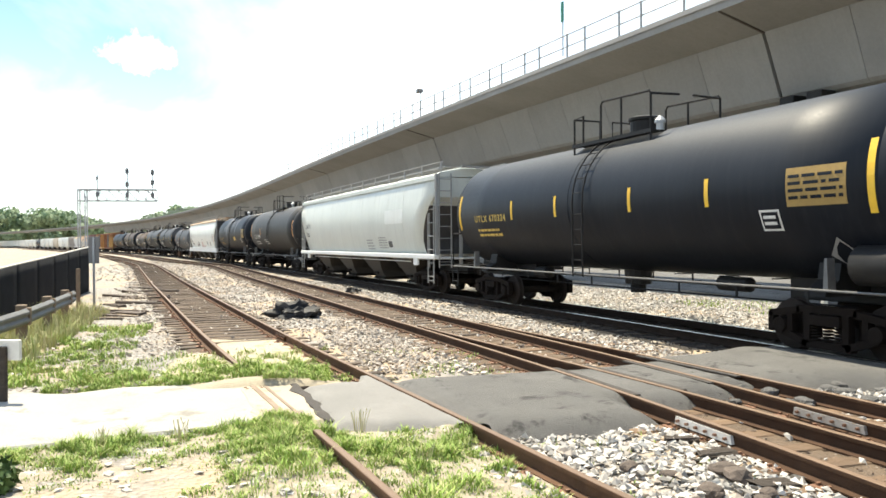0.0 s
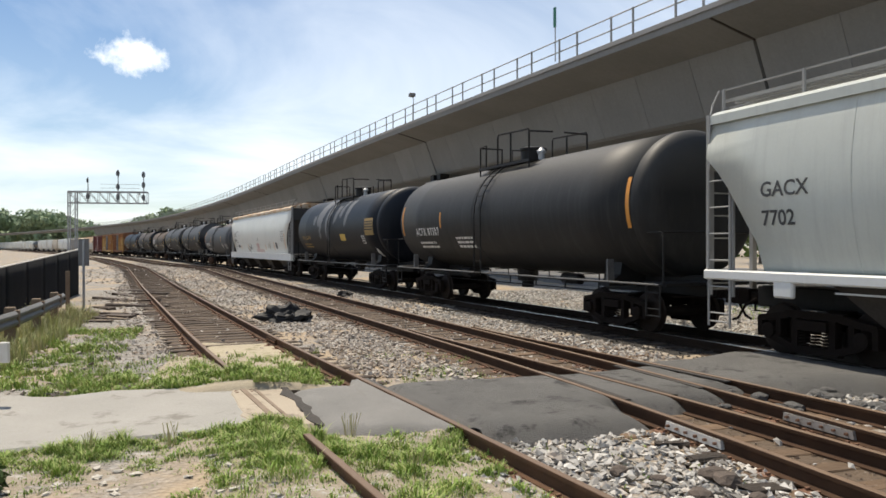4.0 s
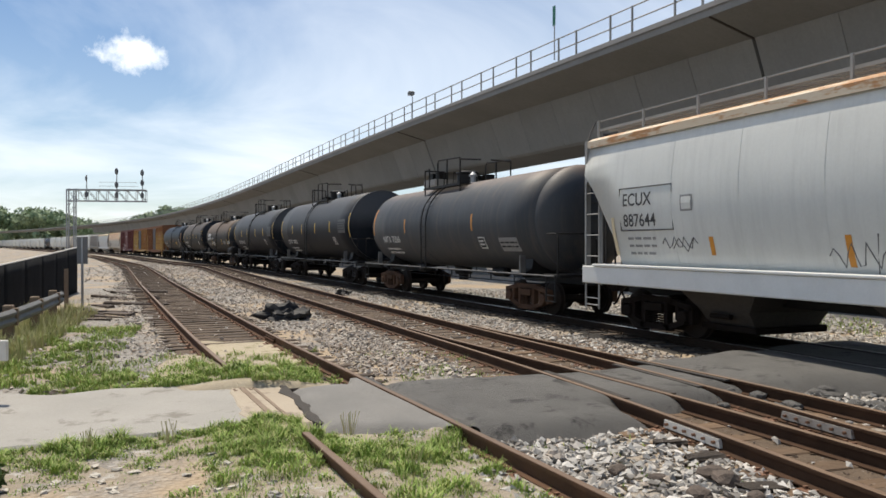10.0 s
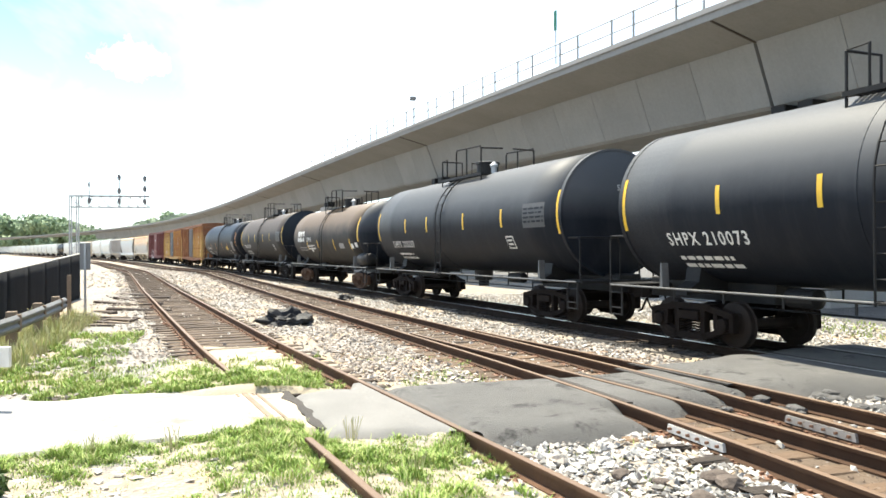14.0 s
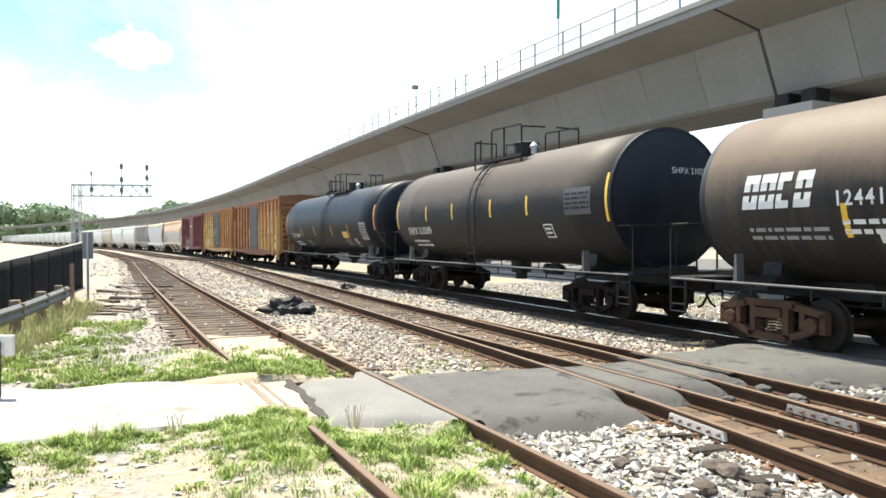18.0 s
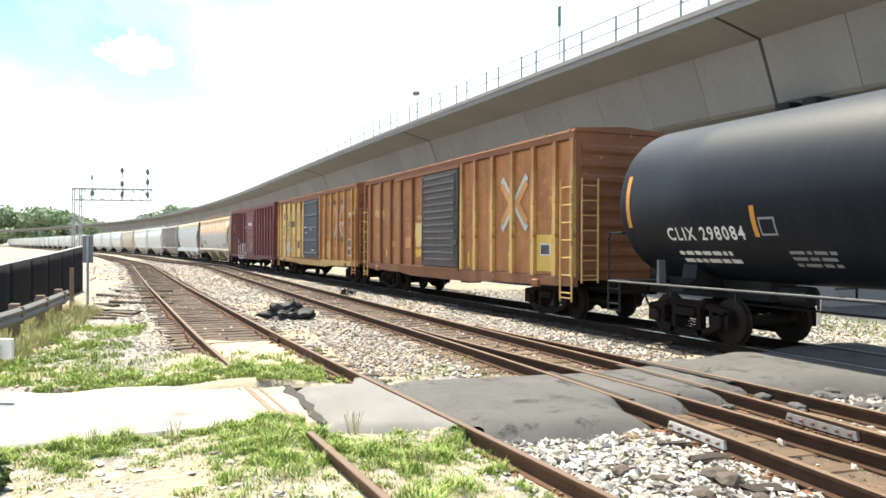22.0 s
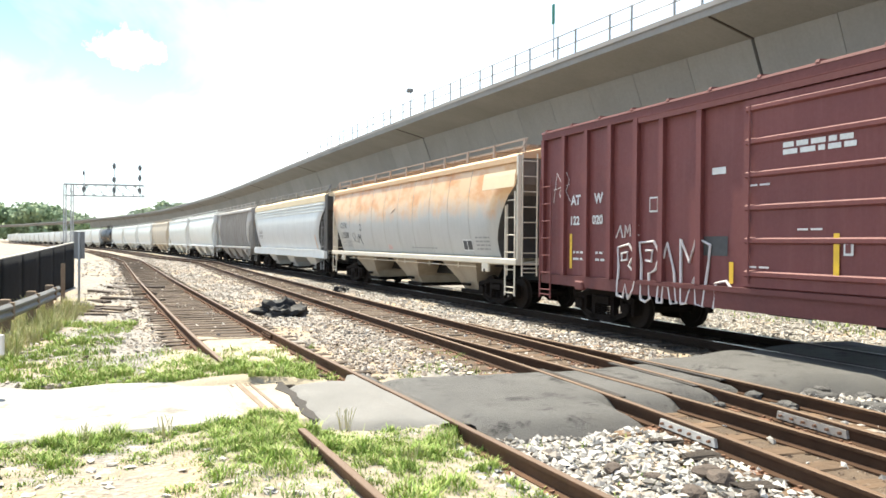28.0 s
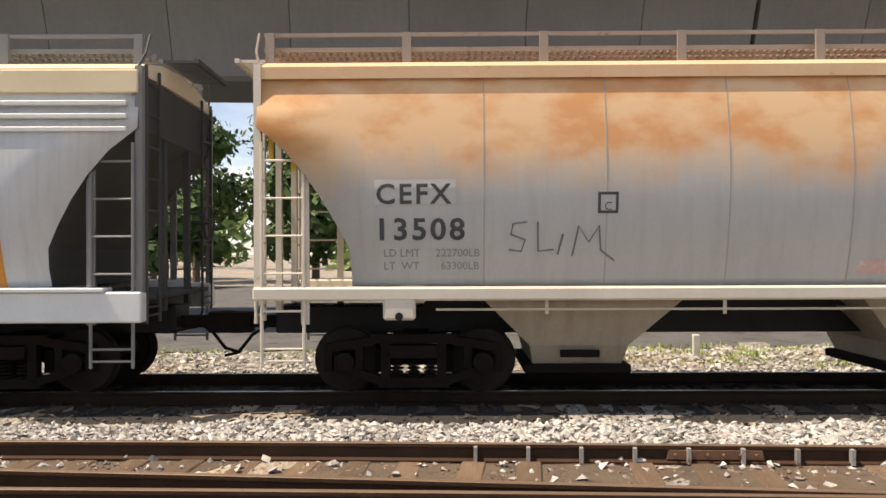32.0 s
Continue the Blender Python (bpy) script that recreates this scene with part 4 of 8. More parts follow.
    for sy in (-1.46, 1.46):
        part("side_rail", tubes([[(-L / 2 + 0.7, sy, 1.06), (L / 2 - 0.7, sy, 1.06)]], 0.02, 8), M_PIPE, car, "thin grey pipe rail")
        for i in range(9):
            hb = bmesh.new()
            x = -bk + 2 * bk * i / 8
            box(hb, x - 0.02, x + 0.02, min(sy, sy * 0.62), max(sy, sy * 0.62), 1.03, 1.055)
            box(hb, x - 0.02, x + 0.02, sy * 0.98 - 0.01, sy * 0.98 + 0.01, 0.86, 1.05)
            part("rail_bracket", hb, fp, car)
    # brake gear, outlet
    part("brake_cylinder", lathe(bmesh.new(), [(-bk + 1.9, 0.08), (-bk + 1.92, 0.17), (-bk + 2.5, 0.17), (-bk + 2.55, 0.05)], 14, "x", (0, -0.5, 0.98)), fp, car)
    part("air_reservoir", lathe(bmesh.new(), [(bk - 3.0, 0.06), (bk - 2.95, 0.14), (bk - 2.2, 0.14), (bk - 2.15, 0.06)], 14, "x", (0, -0.45, 1.0)), fp, car)
    part("brake_rod", tubes([[(-bk, -0.3, 0.72), (bk, -0.35, 0.74)], [(-bk, 0.3, 0.9), (bk, 0.25, 0.9)]], 0.018), fp, car)
    ob = bmesh.new()
    lathe(ob, [(0.62, 0.12), (0.62, 0.18), (0.8, 0.18), (0.82, 0.3), (1.35, 0.34)], 14, "z", (plat - 0.2, 0, 0))
    part("outlet_valve", ob, fp, car)
    # top platform and valves
    zt = zc + R
    pl = bmesh.new()
    for x in np.arange(plat - 1.5, plat + 1.51, 0.1):
        for sy in (-1, 1):
            box(pl, x - 0.03, x + 0.03, min(sy * 0.42, sy * 0.95), max(sy * 0.42, sy * 0.95), zt - 0.12, zt - 0.09)
    for sy in (-0.95, -0.42, 0.42, 0.95):
        box(pl, plat - 1.55, plat + 1.55, sy - 0.02, sy + 0.02, zt - 0.15, zt - 0.07)
    part("platform", pl, fp, car, "slatted steel walkway")
    for sy in (-1, 1):
        y = sy * 0.93
        part("platform_rail", tubes([[(plat - 1.5, y, zt - 0.45), (plat - 1.5, y, zt + 0.55), (plat - 1.1, y, zt + 0.58), (plat - 1.1, y, zt - 0.1)],
                                     [(plat - 0.35, y, zt - 0.1), (plat - 0.35, y, zt + 0.72), (plat - 0.28, y, zt + 0.80), (plat + 1.45, y, zt + 0.74), (plat + 1.5, y, zt + 0.68), (plat + 1.5, y, zt - 0.45)],
                                     [(plat + 0.45, y, zt - 0.1), (plat + 0.45, y, zt + 0.77)], [(plat - 1.5, y, zt + 0.55), (plat - 1.5, y * 0.2, zt + 0.55), (plat - 1.5, y * 0.2, zt - 0.1)],
                                     [(plat + 1.5, y, zt + 0.68), (plat + 1.5, y * 0.2, zt + 0.7)]], 0.026), fp, car)
        ld = bmesh.new()
        lines = []
        for dx in (-0.21, 0.21):
            pts = [(plat - 0.25 + dx, sy * 0.5, zt - 0.06)]
            for i in range(7):
                a = radians(62 - 62 * i / 6)
                pts.append((plat - 0.25 + dx, sy * (R + 0.09) * math.cos(a), zc + (R + 0.09) * math.sin(a)))
            pts += [(plat - 0.25 + dx, sy * (R + 0.07), 1.02)]
            lines.append(pts)
            tube(ld, pts, 0.02, 6)
        for i in range(5):
            a = radians(56 - 12 * i)
            p = (sy * (R + 0.09) * math.cos(a), zc + (R + 0.09) * math.sin(a))
            tube(ld, [(plat - 0.46, *p), (plat - 0.04, *p)], 0.014, 6)
        for z in (2.45, 2.1, 1.75, 1.4, 1.08):
            tube(ld, [(plat - 0.46, sy * (R + 0.07), z), (plat - 0.04, sy * (R + 0.07), z)], 0.014, 6)
        part("ladder", ld, fp, car)
    mw = bmesh.new()
    lathe(mw, [(zt - 0.15, 0.36), (zt + 0.32, 0.36), (zt + 0.34, 0.40), (zt + 0.40, 0.40), (zt + 0.44, 0.28)], 20, "z", (plat + 0.1, 0, 0))
    part("manway", mw, fp, car)
    vl = bmesh.new()
    lathe(vl, [(zt - 0.1, 0.09), (zt + 0.2, 0.09), (zt + 0.2, 0.13), (zt + 0.26, 0.13), (zt + 0.36, 0.03)], 10, "z", (plat + 0.75, -0.1, 0))
    part("valve", vl, M_GALV, car)
    vl = bmesh.new()
    lathe(vl, [(zt - 0.1, 0.07), (zt + 0.16, 0.07), (zt + 0.2, 0.1), (zt + 0.26, 0.02)], 10, "z", (plat - 0.55, 0.15, 0))
    part("valve", vl, M_GALV, car)

    def skin(x, z, lift=0.006):
        """On the near side of the barrel, at a height."""
        d = max(-0.98, min(0.98, (z - zc) / R))
        return (x, -(R + lift) * math.sqrt(1 - d * d), zc + (R + lift) * d)

    def front(y, z):
        """On the leading head."""
        return (h - dome + bulge(min(0.97, math.hypot(y, z - zc) / R)) + 0.012, y, z)
    if spec:
        spec(car, skin, front, h, zc, R)
    return car


# hopper side section: (half width, height)
SIDE = [(1.31, 1.40), (1.40, 1.65), (1.515, 2.1), (1.575, 2.6), (1.565, 3.1), (1.485, 3.7), (1.40, 4.06)]


def covered_hopper(label, L, paint, roof_paint, sill_paint, chutes=3, ribs=0, spec=None, deep_sill=False, under=None, cut=1.15, trim=None, end_paint=None, far=False, seam=None, walk_paint=None, slim=False, end_top=None, frame_paint=None):
    car = thing("covered_hopper", label, "hopper car", "freight train")
    spin = SPIN[car] = []
    hb = L / 2 - 0.75
    zs = [1.40, 1.5, 1.65, 1.9, 2.2, 2.5, 2.8, 3.1, 3.38, 3.6, 3.8, 3.95, 4.06]

    def half(z):
        return float(np.interp(z, [p[1] for p in SIDE], [p[0] for p in SIDE])) - (0.10 if ribs else 0)

    def reach(z):
        """How far the side sheet runs at a height: cut away below for the end ladders."""
        if z >= 3.3:
            return hb
        u = (3.3 - z) / (3.3 - 1.85)
        return hb - cut * min(1.0, max(0.0, u)) ** 0.62
    bm = bmesh.new()
    cols = 16
    side = {}
    for sy in (-1, 1):
        g = []
        for z in zs:
            e = reach(z)
            g.append([bm.verts.new((-e + 2 * e * i / cols, sy * half(z), z)) for i in range(cols + 1)])
        for a, b in zip(g, g[1:]):
            for i in range(cols):
                bm.faces.new((a[i], a[i + 1], b[i + 1], b[i]))
        side[sy] = g
    n = len(zs)
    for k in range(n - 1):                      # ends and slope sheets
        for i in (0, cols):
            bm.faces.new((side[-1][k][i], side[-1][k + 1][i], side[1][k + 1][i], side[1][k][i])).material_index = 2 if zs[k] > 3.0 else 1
    for k in (0, n - 1):
        for i in range(cols):
            bm.faces.new((side[-1][k][i], side[-1][k][i + 1], side[1][k][i + 1], side[1][k][i]))
    body = part("body", bm, paint, car, smooth=False)
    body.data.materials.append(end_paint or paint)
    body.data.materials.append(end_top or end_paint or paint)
    for p in body.data.polygons:
        p.use_smooth = abs(p.normal.y) > 0.6
    # seams
    m = 1 if far else ribs or 10
    for i in range(1, m):
        x = -hb + cut + 0.15 + (2 * hb - 2 * cut - 0.3) * i / m
        w = 0.035 if ribs else 0.008
        d = 0.10 if ribs else 0.004
        for sy in (-1, 1):
            sm = bmesh.new()
            rows = []
            for z in zs:
                y = sy * half(z)
                rows.append([bm2 for bm2 in (sm.verts.new((x - w, y, z)), sm.verts.new((x - w, y + sy * d, z)), sm.verts.new((x + w, y + sy * d, z)), sm.verts.new((x + w, y, z)))])
            for a, b in zip(rows, rows[1:]):
                for j in range(3):
                    sm.faces.new((a[j], a[j + 1], b[j + 1], b[j]))
            part("side_rib" if ribs else "weld_seam", sm, seam or paint, car)
    # roof with an overhanging lip
    rf = bmesh.new()
    sec = [(-1.48, 3.98), (-1.48, 4.13), (-1.30, 4.22), (-0.7, 4.34), (0, 4.38), (0.7, 4.34), (1.30, 4.22), (1.48, 4.13), (1.48, 3.98), (1.38, 4.07), (0, 4.1), (-1.38, 4.07)]
    rows = [[rf.verts.new((x, y, z)) for y, z in sec] for x in np.linspace(-hb - 0.02, hb + 0.02, 9)]
    for a, b in zip(rows, rows[1:]):
        for j in range(len(sec)):
            rf.faces.new((a[j], a[(j + 1) % len(sec)], b[(j + 1) % len(sec)], b[j]))
    rf.faces.new(rows[0])
    rf.faces.new(rows[-1])
    part("roof", rf, roof_paint, car)
    # hatches
    for i in range(0 if far else 5):
        x = -hb + 1.6 + (2 * hb - 3.2) * i / 4
        part("hatch", bbox(x - 1.1, x + 1.1, -0.32, 0.32, 4.37, 4.47, 0.02), roof_paint, car)
    # running boards and their railing
    for sy in (-1, 1):
        wb = bmesh.new()
        for x in np.arange(-hb + 0.1, hb - 0.05, 0.6 if far else 0.09):
            box(wb, x - 0.018, x + 0.018, min(sy * 0.62, sy * 1.12), max(sy * 0.62, sy * 1.12), 4.43, 4.455)
        for y in (0.62, 0.87, 1.12):
            box(wb, -hb, hb, sy * y - 0.012, sy * y + 0.012, 4.40, 4.457)
        wk = part("running_board", wb, walk_paint or trim or roof_paint, car, "slatted steel roof walk")
        wk["kind"] = "stuff"
        pr = bmesh.new()
        box(pr, -hb + 0.02, hb - 0.02, sy * 1.2 - 0.02, sy * 1.2 + 0.02, 4.595 if slim else 4.575, 4.62)
        part("roof_rail", pr, walk_paint or trim or roof_paint, car)
        np_ = 1 if far else max(7, int(round(2 * hb / 1.72)))
        pm = None
        for i in range(np_ + 1):
            x = -hb + 0.1 + (2 * hb - 0.2) * i / np_
            if pm is None:
                pm = part("rail_post", bbox(-0.022 if slim else -0.055, 0.022 if slim else 0.055, -0.02, 0.02, 0, 0.40), walk_paint or trim or roof_paint, car, at=pose(x, sy * 1.225, 4.22)).data
            else:
                part("rail_post", pm, None, car, at=pose(x, sy * 1.225, 4.22))
    # side sill
    for sy in (-1, 1):
        y0, y1 = sy * 1.30, sy * 1.56
        if deep_sill:
            part("side_sill", bbox(-hb - 0.05, hb + 0.05, min(y0, y1), max(y0, y1), 0.98, 1.36, 0.02), sill_paint, car)
            part("sill_flange", bbox(-hb + 0.4, hb - 0.4, min(sy * 1.3, sy * 1.60), max(sy * 1.3, sy * 1.60), 1.36, 1.41, 0.01), sill_paint, car)
        else:
            part("side_sill", bbox(-hb - 0.05, hb + 0.05, min(y0, y1), max(y0, y1), 1.24, 1.41, 0.025), sill_paint, car)
            part("brake_pipe", tubes([[(-hb + 2.6, sy * 1.38, 1.12), (hb - 2.6, sy * 1.38, 1.12)]], 0.015), sill_paint, car)
    # chutes
    um = under or paint
    pitch = (2 * hb - 3.35) / chutes
    for i in range(chutes):
        x = -(chutes - 1) / 2 * pitch + i * pitch
        w0, w1 = min(1.42, pitch / 2 - 0.05), 0.58
        cb = bmesh.new()
        lo = [cb.verts.new((x + a, b, 0.34)) for a, b in ((-w1, -0.75), (w1, -0.75), (w1, 0.75), (-w1, 0.75))]
        md = [cb.verts.new((x + a, b, 0.62)) for a, b in ((-w1 - 0.06, -0.95), (w1 + 0.06, -0.95), (w1 + 0.06, 0.95), (-w1 - 0.06, 0.95))]
        hi = [cb.verts.new((x + a, b, 1.41)) for a, b in ((-w0, -1.40), (w0, -1.40), (w0, 1.40), (-w0, 1.40))]
        for p, q in ((lo, md), (md, hi)):
            for j in range(4):
                cb.faces.new((p[j], p[(j + 1) % 4], q[(j + 1) % 4], q[j]))
        cb.faces.new(lo)
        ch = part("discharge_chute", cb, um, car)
        part("outlet_gate", bbox(x - w1 - 0.12, x + w1 + 0.12, -0.85, 0.85, 0.24, 0.36, 0.02), M_TRUCK, ch)
        part("gate_shaft", tubes([[(x - 0.25, -1.0, 0.52), (x + 0.25, -1.0, 0.52)]], 0.05, 8), M_TRUCK, ch)
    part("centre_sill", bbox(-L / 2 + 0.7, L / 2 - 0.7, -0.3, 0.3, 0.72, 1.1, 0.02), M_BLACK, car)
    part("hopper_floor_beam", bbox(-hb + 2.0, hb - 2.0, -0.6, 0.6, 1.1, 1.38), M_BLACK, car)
    bk = L / 2 - 2.65
    running_gear(car, bk, spin)
    couplers(car, L / 2 - 0.72)
    tp = trim or sill_paint
    ep = frame_paint or tp
    for sx in (-1, 1):
        part("end_platform", bbox(min(sx * (hb - 1.3), sx * (hb + 0.03)), max(sx * (hb - 1.3), sx * (hb + 0.03)), -1.5, 1.5, 1.24, 1.30, 0.01), frame_paint or sill_paint, car)
        bo = bmesh.new()
        prism(bo, [(-1.4, 1.2), (1.4, 1.2), (1.35, 1.4), (0.6, 1.8), (-0.6, 1.8), (-1.35, 1.4)], sx * bk - 0.15, sx * bk + 0.15, "yz")
        part("bolster", bo, sill_paint, car)
        for sy in (-1, 1):
            # corner post, end ladder, end struts
            part("corner_post", bbox(sx * hb - 0.045, sx * hb + 0.045, sy * 1.44 - 0.05, sy * 1.44 + 0.05, 1.25, 4.16), tp, car)
            if far and sy > 0:
                continue
            ladder("side_ladder", (sx * (hb - 0.06), sy * 1.52, 0.42), (sx * (hb - 0.06), sy * 1.52, 3.2), (-sx * 0.52, 0, 0), 0 if far else 6, tp, car)
            part("ladder_stile", bbox(min(sx * (hb - 0.64), sx * (hb - 0.54)), max(sx * (hb - 0.64), sx * (hb - 0.54)), sy * 1.48 - 0.02, sy * 1.48 + 0.02, 0.95, 2.95), tp, car)
            if not far:
                ladder("end_ladder", (sx * (hb + 0.05), sy * 1.36, 0.95), (sx * (hb + 0.05), sy * 1.36, 4.2), (0, -sy * 0.45, 0), 8, ep, car)
            part("end_strut", bbox(sx * (hb - 0.05) - 0.04, sx * (hb - 0.05) + 0.04, sy * 0.5 - 0.05, sy * 0.5 + 0.05, 1.05, 3.35), ep, car)
            part("jacking_pad", bbox(sx * (hb - 1.75) - 0.2, sx * (hb - 1.75) + 0.2, sy * 1.5 - 0.05, sy * 1.5 + 0.05, 1.0, 1.38, 0.03), sill_paint, car)
            fl = bmesh.new()
            tube(fl, [(sx * (hb - 0.02), sy * 1.45, 4.15), (sx * (hb + 0.04), sy * 1.35, 4.35), (sx * (hb + 0.04), sy * 1.2, 4.62)], 0.018, 6)
            part("roof_grab", fl, walk_paint or ep, car)
        eg = bmesh.new()
        for y in np.arange(-0.6, 0.61, 0.1):
            box(eg, min(sx * hb, sx * (hb + 0.5)), max(sx * hb, sx * (hb + 0.5)), y - 0.02, y + 0.02, 4.40, 4.44)
        box(eg, min(sx * (hb + 0.44), sx * (hb + 0.5)), max(sx * (hb + 0.44), sx * (hb + 0.5)), -0.7, 0.7, 4.38, 4.44)
        part("end_walk", eg, ep, car)["kind"] = "stuff"
    bw = bmesh.new()
    for i in range(14):
        a, b = 2 * math.pi * i / 14, 2 * math.pi * (i + 1) / 14
        tube(bw, [(hb + 0.2, 0.75 + 0.26 * math.cos(a), 2.3 + 0.26 * math.sin(a)), (hb + 0.2, 0.75 + 0.26 * math.cos(b), 2.3 + 0.26 * math.sin(b))], 0.016, 5)
    tube(bw, [(hb + 0.2, 0.75, 2.04), (hb + 0.2, 0.75, 2.56)], 0.014, 5)
    tube(bw, [(hb - 0.2, 0.75, 2.3), (hb + 0.22, 0.75, 2.3)], 0.03, 5)
    part("brake_wheel", bw, ep, car)

    def skin(x, z, lift=0.006):
        return (x, -half(z) - lift, z)
    if spec:
        spec(car, skin, hb)
    return car


def box_car(label, L, paints, door, posts_l, posts_r, door_at, door_w, spec=None, door_ribs=9, roof=None, post_paint=None, ribbed_end=True, H=4.5, sill=None):
    """paints: of the rear half's side, the front half's side, the rest."""
    car = thing("box_car", label, "boxcar", "freight train")
    spin = SPIN[car] = []
    hb, W, z0 = L / 2 - 0.62, 1.45, 1.0
    body = part("body", bbox(-hb, hb, -W, W, z0, H, 0.02), paints[2], car)
    d0, d1 = door_at - door_w / 2, door_at + door_w / 2
    for a, b, pm, nm in ((-hb + 0.02, d0 - 0.06, paints[0], "side_panel"), (d1 + 0.06, hb - 0.02, paints[1], "side_panel")):
        for sy in (-1, 1):
            sheet = bmesh.new()
            k = max(2, int((b - a) / 0.4))
            g = []
            rnd = random.Random(int(a * 10) + sy)
            for i in range(k + 1):
                g.append([sheet.verts.new((a + (b - a) * i / k, sy * (W + 0.012 + (0.012 * rnd.random() if 0 < i < k and 0 < j < 8 else 0)), z0 + 0.1 + (H - z0 - 0.3) * j / 8)) for j in range(9)])
            for p, q in zip(g, g[1:]):
                for j in range(8):
                    sheet.faces.new((p[j], p[j + 1], q[j + 1], q[j]))
            part(nm, sheet, pm, car, smooth=True)
    def side_posts(xs, pm, wide):
        me = None
        for x in xs:
            for sy in (-1, 1):
                at = pose(x, sy * (W + 0.06), 0)
                if me is None:
                    bm = bmesh.new()
                    w = wide / 2
                    prism(bm, [(-w, -0.06), (-w * 0.7, 0.05), (w * 0.7, 0.05), (w, -0.06)], z0 + 0.08, H - 0.16, "xy")
                    me = part("side_post", bm, pm, car, at=at).data
                else:
                    part("side_post", me, None, car, at=at)
    side_posts([-hb + 0.08] + list(posts_l), (post_paint or paints)[0], 0.13)
    side_posts(list(posts_r) + [hb - 0.08], (post_paint or paints)[1], 0.15)
    for sy in (-1, 1):
        y = sy * (W + 0.1)
        dr = part("door", bbox(d0, d1, min(sy * W, y), max(sy * W, y), z0 + 0.12, H - 0.28, 0.02), door, car)
        rw = 0.06 if door_ribs < 10 else 0.048
        for i in range(door_ribs):
            z = z0 + 0.35 + i * (H - z0 - 0.8) / (door_ribs - 1)
            w = (d1 - d0) * (0.47 if i % 3 or door_ribs < 7 else 0.38)
            rb = bmesh.new()
            prism(rb, [(-rw, 0), (-rw / 2, 0.05), (rw / 2, 0.05), (rw, 0)], 0, 1, "yz")
            for q in rb.verts:
                q.co = Vector((door_at - w + q.co.x * 2 * w, y + sy * q.co.z - sy * 0.002, z + q.co.y))
            part("door_rib", rb, door, dr)
        for x in (d0 + 0.18, d1 - 0.15):
            part("lock_rod", tubes([[(x, y + sy * 0.04, z0 + 0.2), (x, y + sy * 0.04, H - 0.4)]], 0.02, 6), door, dr)
        lk = bmesh.new()
        box(lk, d1 - 0.35, d1 + 0.05, min(y, y + sy * 0.05), max(y, y + sy * 0.05), 1.85, 2.0)
        part("door_handle", lk, door, dr)
        part("door_track", bbox(d0 - door_w * 0.9, d1 + 0.1, min(sy * W, sy * (W + 0.12)), max(sy * W, sy * (W + 0.12)), z0 + 0.02, z0 + 0.11), paints[2], car)
        part("top_track", bbox(d0 - door_w * 0.9, d1 + 0.2, min(sy * W, sy * (W + 0.13)), max(sy * W, sy * (W + 0.13)), H - 0.27, H - 0.17), paints[2], car)
        part("top_chord", bbox(-hb, hb, min(sy * W, sy * (W + 0.09)), max(sy * W, sy * (W + 0.09)), H - 0.16, H + 0.0, 0.01), paints[2], car)
        # fish-belly sill
        sl = bmesh.new()
        prism(sl, [(-hb, 1.08), (hb, 1.08), (hb, 0.86), (d1 + 2.2, 0.8), (d1 + 1.0, 0.72), (d0 - 1.0, 0.72), (d0 - 2.2, 0.8), (-hb, 0.86)], sy * (W - 0.02), sy * (W + 0.07))
        part("side_sill", sl, sill or paints[2], car)
        for sx in (-1, 1):
            x0 = sx * (hb - 0.02)
            ladder("side_ladder", (x0, y + sy * 0.03, 0.5), (x0, y + sy * 0.03, 3.4), (-sx * 0.5, 0, 0), 7, (post_paint or paints)[1], car)
            part("jack_block", bbox(sx * (hb - 1.75) - 0.16, sx * (hb - 1.75) + 0.16, min(sy * W, sy * (W + 0.14)), max(sy * W, sy * (W + 0.14)), 0.78, 0.98, 0.03), paints[2], car)
    rf = bmesh.new()
    prism(rf, [(-W - 0.1, H), (-W - 0.08, H + 0.05), (0, H + 0.16), (W + 0.08, H + 0.05), (W + 0.1, H)], -hb - 0.03, hb + 0.03, "yz")
    part("roof", rf, roof or paints[2], car)
    me = None
    n = 14
    for i in range(n + 1):
        x = -hb + 0.2 + (2 * hb - 0.4) * i / n
        if me is None:
            rb = bmesh.new()
            prism(rb, [(-W - 0.1, H + 0.04), (-W - 0.08, H + 0.09), (0, H + 0.2), (W + 0.08, H + 0.09), (W + 0.1, H + 0.04), (0, H + 0.12)], -0.04, 0.04, "yz")
            me = part("roof_rib", rb, roof or paints[2], car, at=pose(x, 0, 0)).data
        else:
            part("roof_rib", me, None, car, at=pose(x, 0, 0))
    for sx in (-1, 1):
        me = None
        for i in range(9):
            z = 1.3 + i * 0.35
            if me is None:
                eb = bmesh.new()
                prism(eb, [(-0.13, 0.0), (-0.05, 0.07), (0.05, 0.07), (0.13, 0.0)], -1.36, 1.36, "xz")
                for q in eb.verts:
                    q.co = Vector((q.co.z, q.co.y, q.co.x))
                me = part("end_rib", eb, paints[2], car, at=pose(sx * hb, 0, z, 0, 0, 0 if sx > 0 else 180)).data
            else:
                part("end_rib", me, None, car, at=pose(sx * hb, 0, z, 0, 0, 0 if sx > 0 else 180))
        ladder("end_ladder", (sx * (hb + 0.12), -1.4, 0.95), (sx * (hb + 0.12), -1.4, 3.4), (0, 0.45, 0), 7, (post_paint or paints)[1], car)
    part("centre_sill", bbox(-L / 2 + 0.7, L / 2 - 0.7, -0.32, 0.32, 0.66, 1.0, 0.02), M_BLACK, car)
    ub = bmesh.new()
    lathe(ub, [(-1.6, 0.1), (-1.55, 0.2), (-0.7, 0.2), (-0.65, 0.1)], 12, "x", (0, -0.8, 0.82))
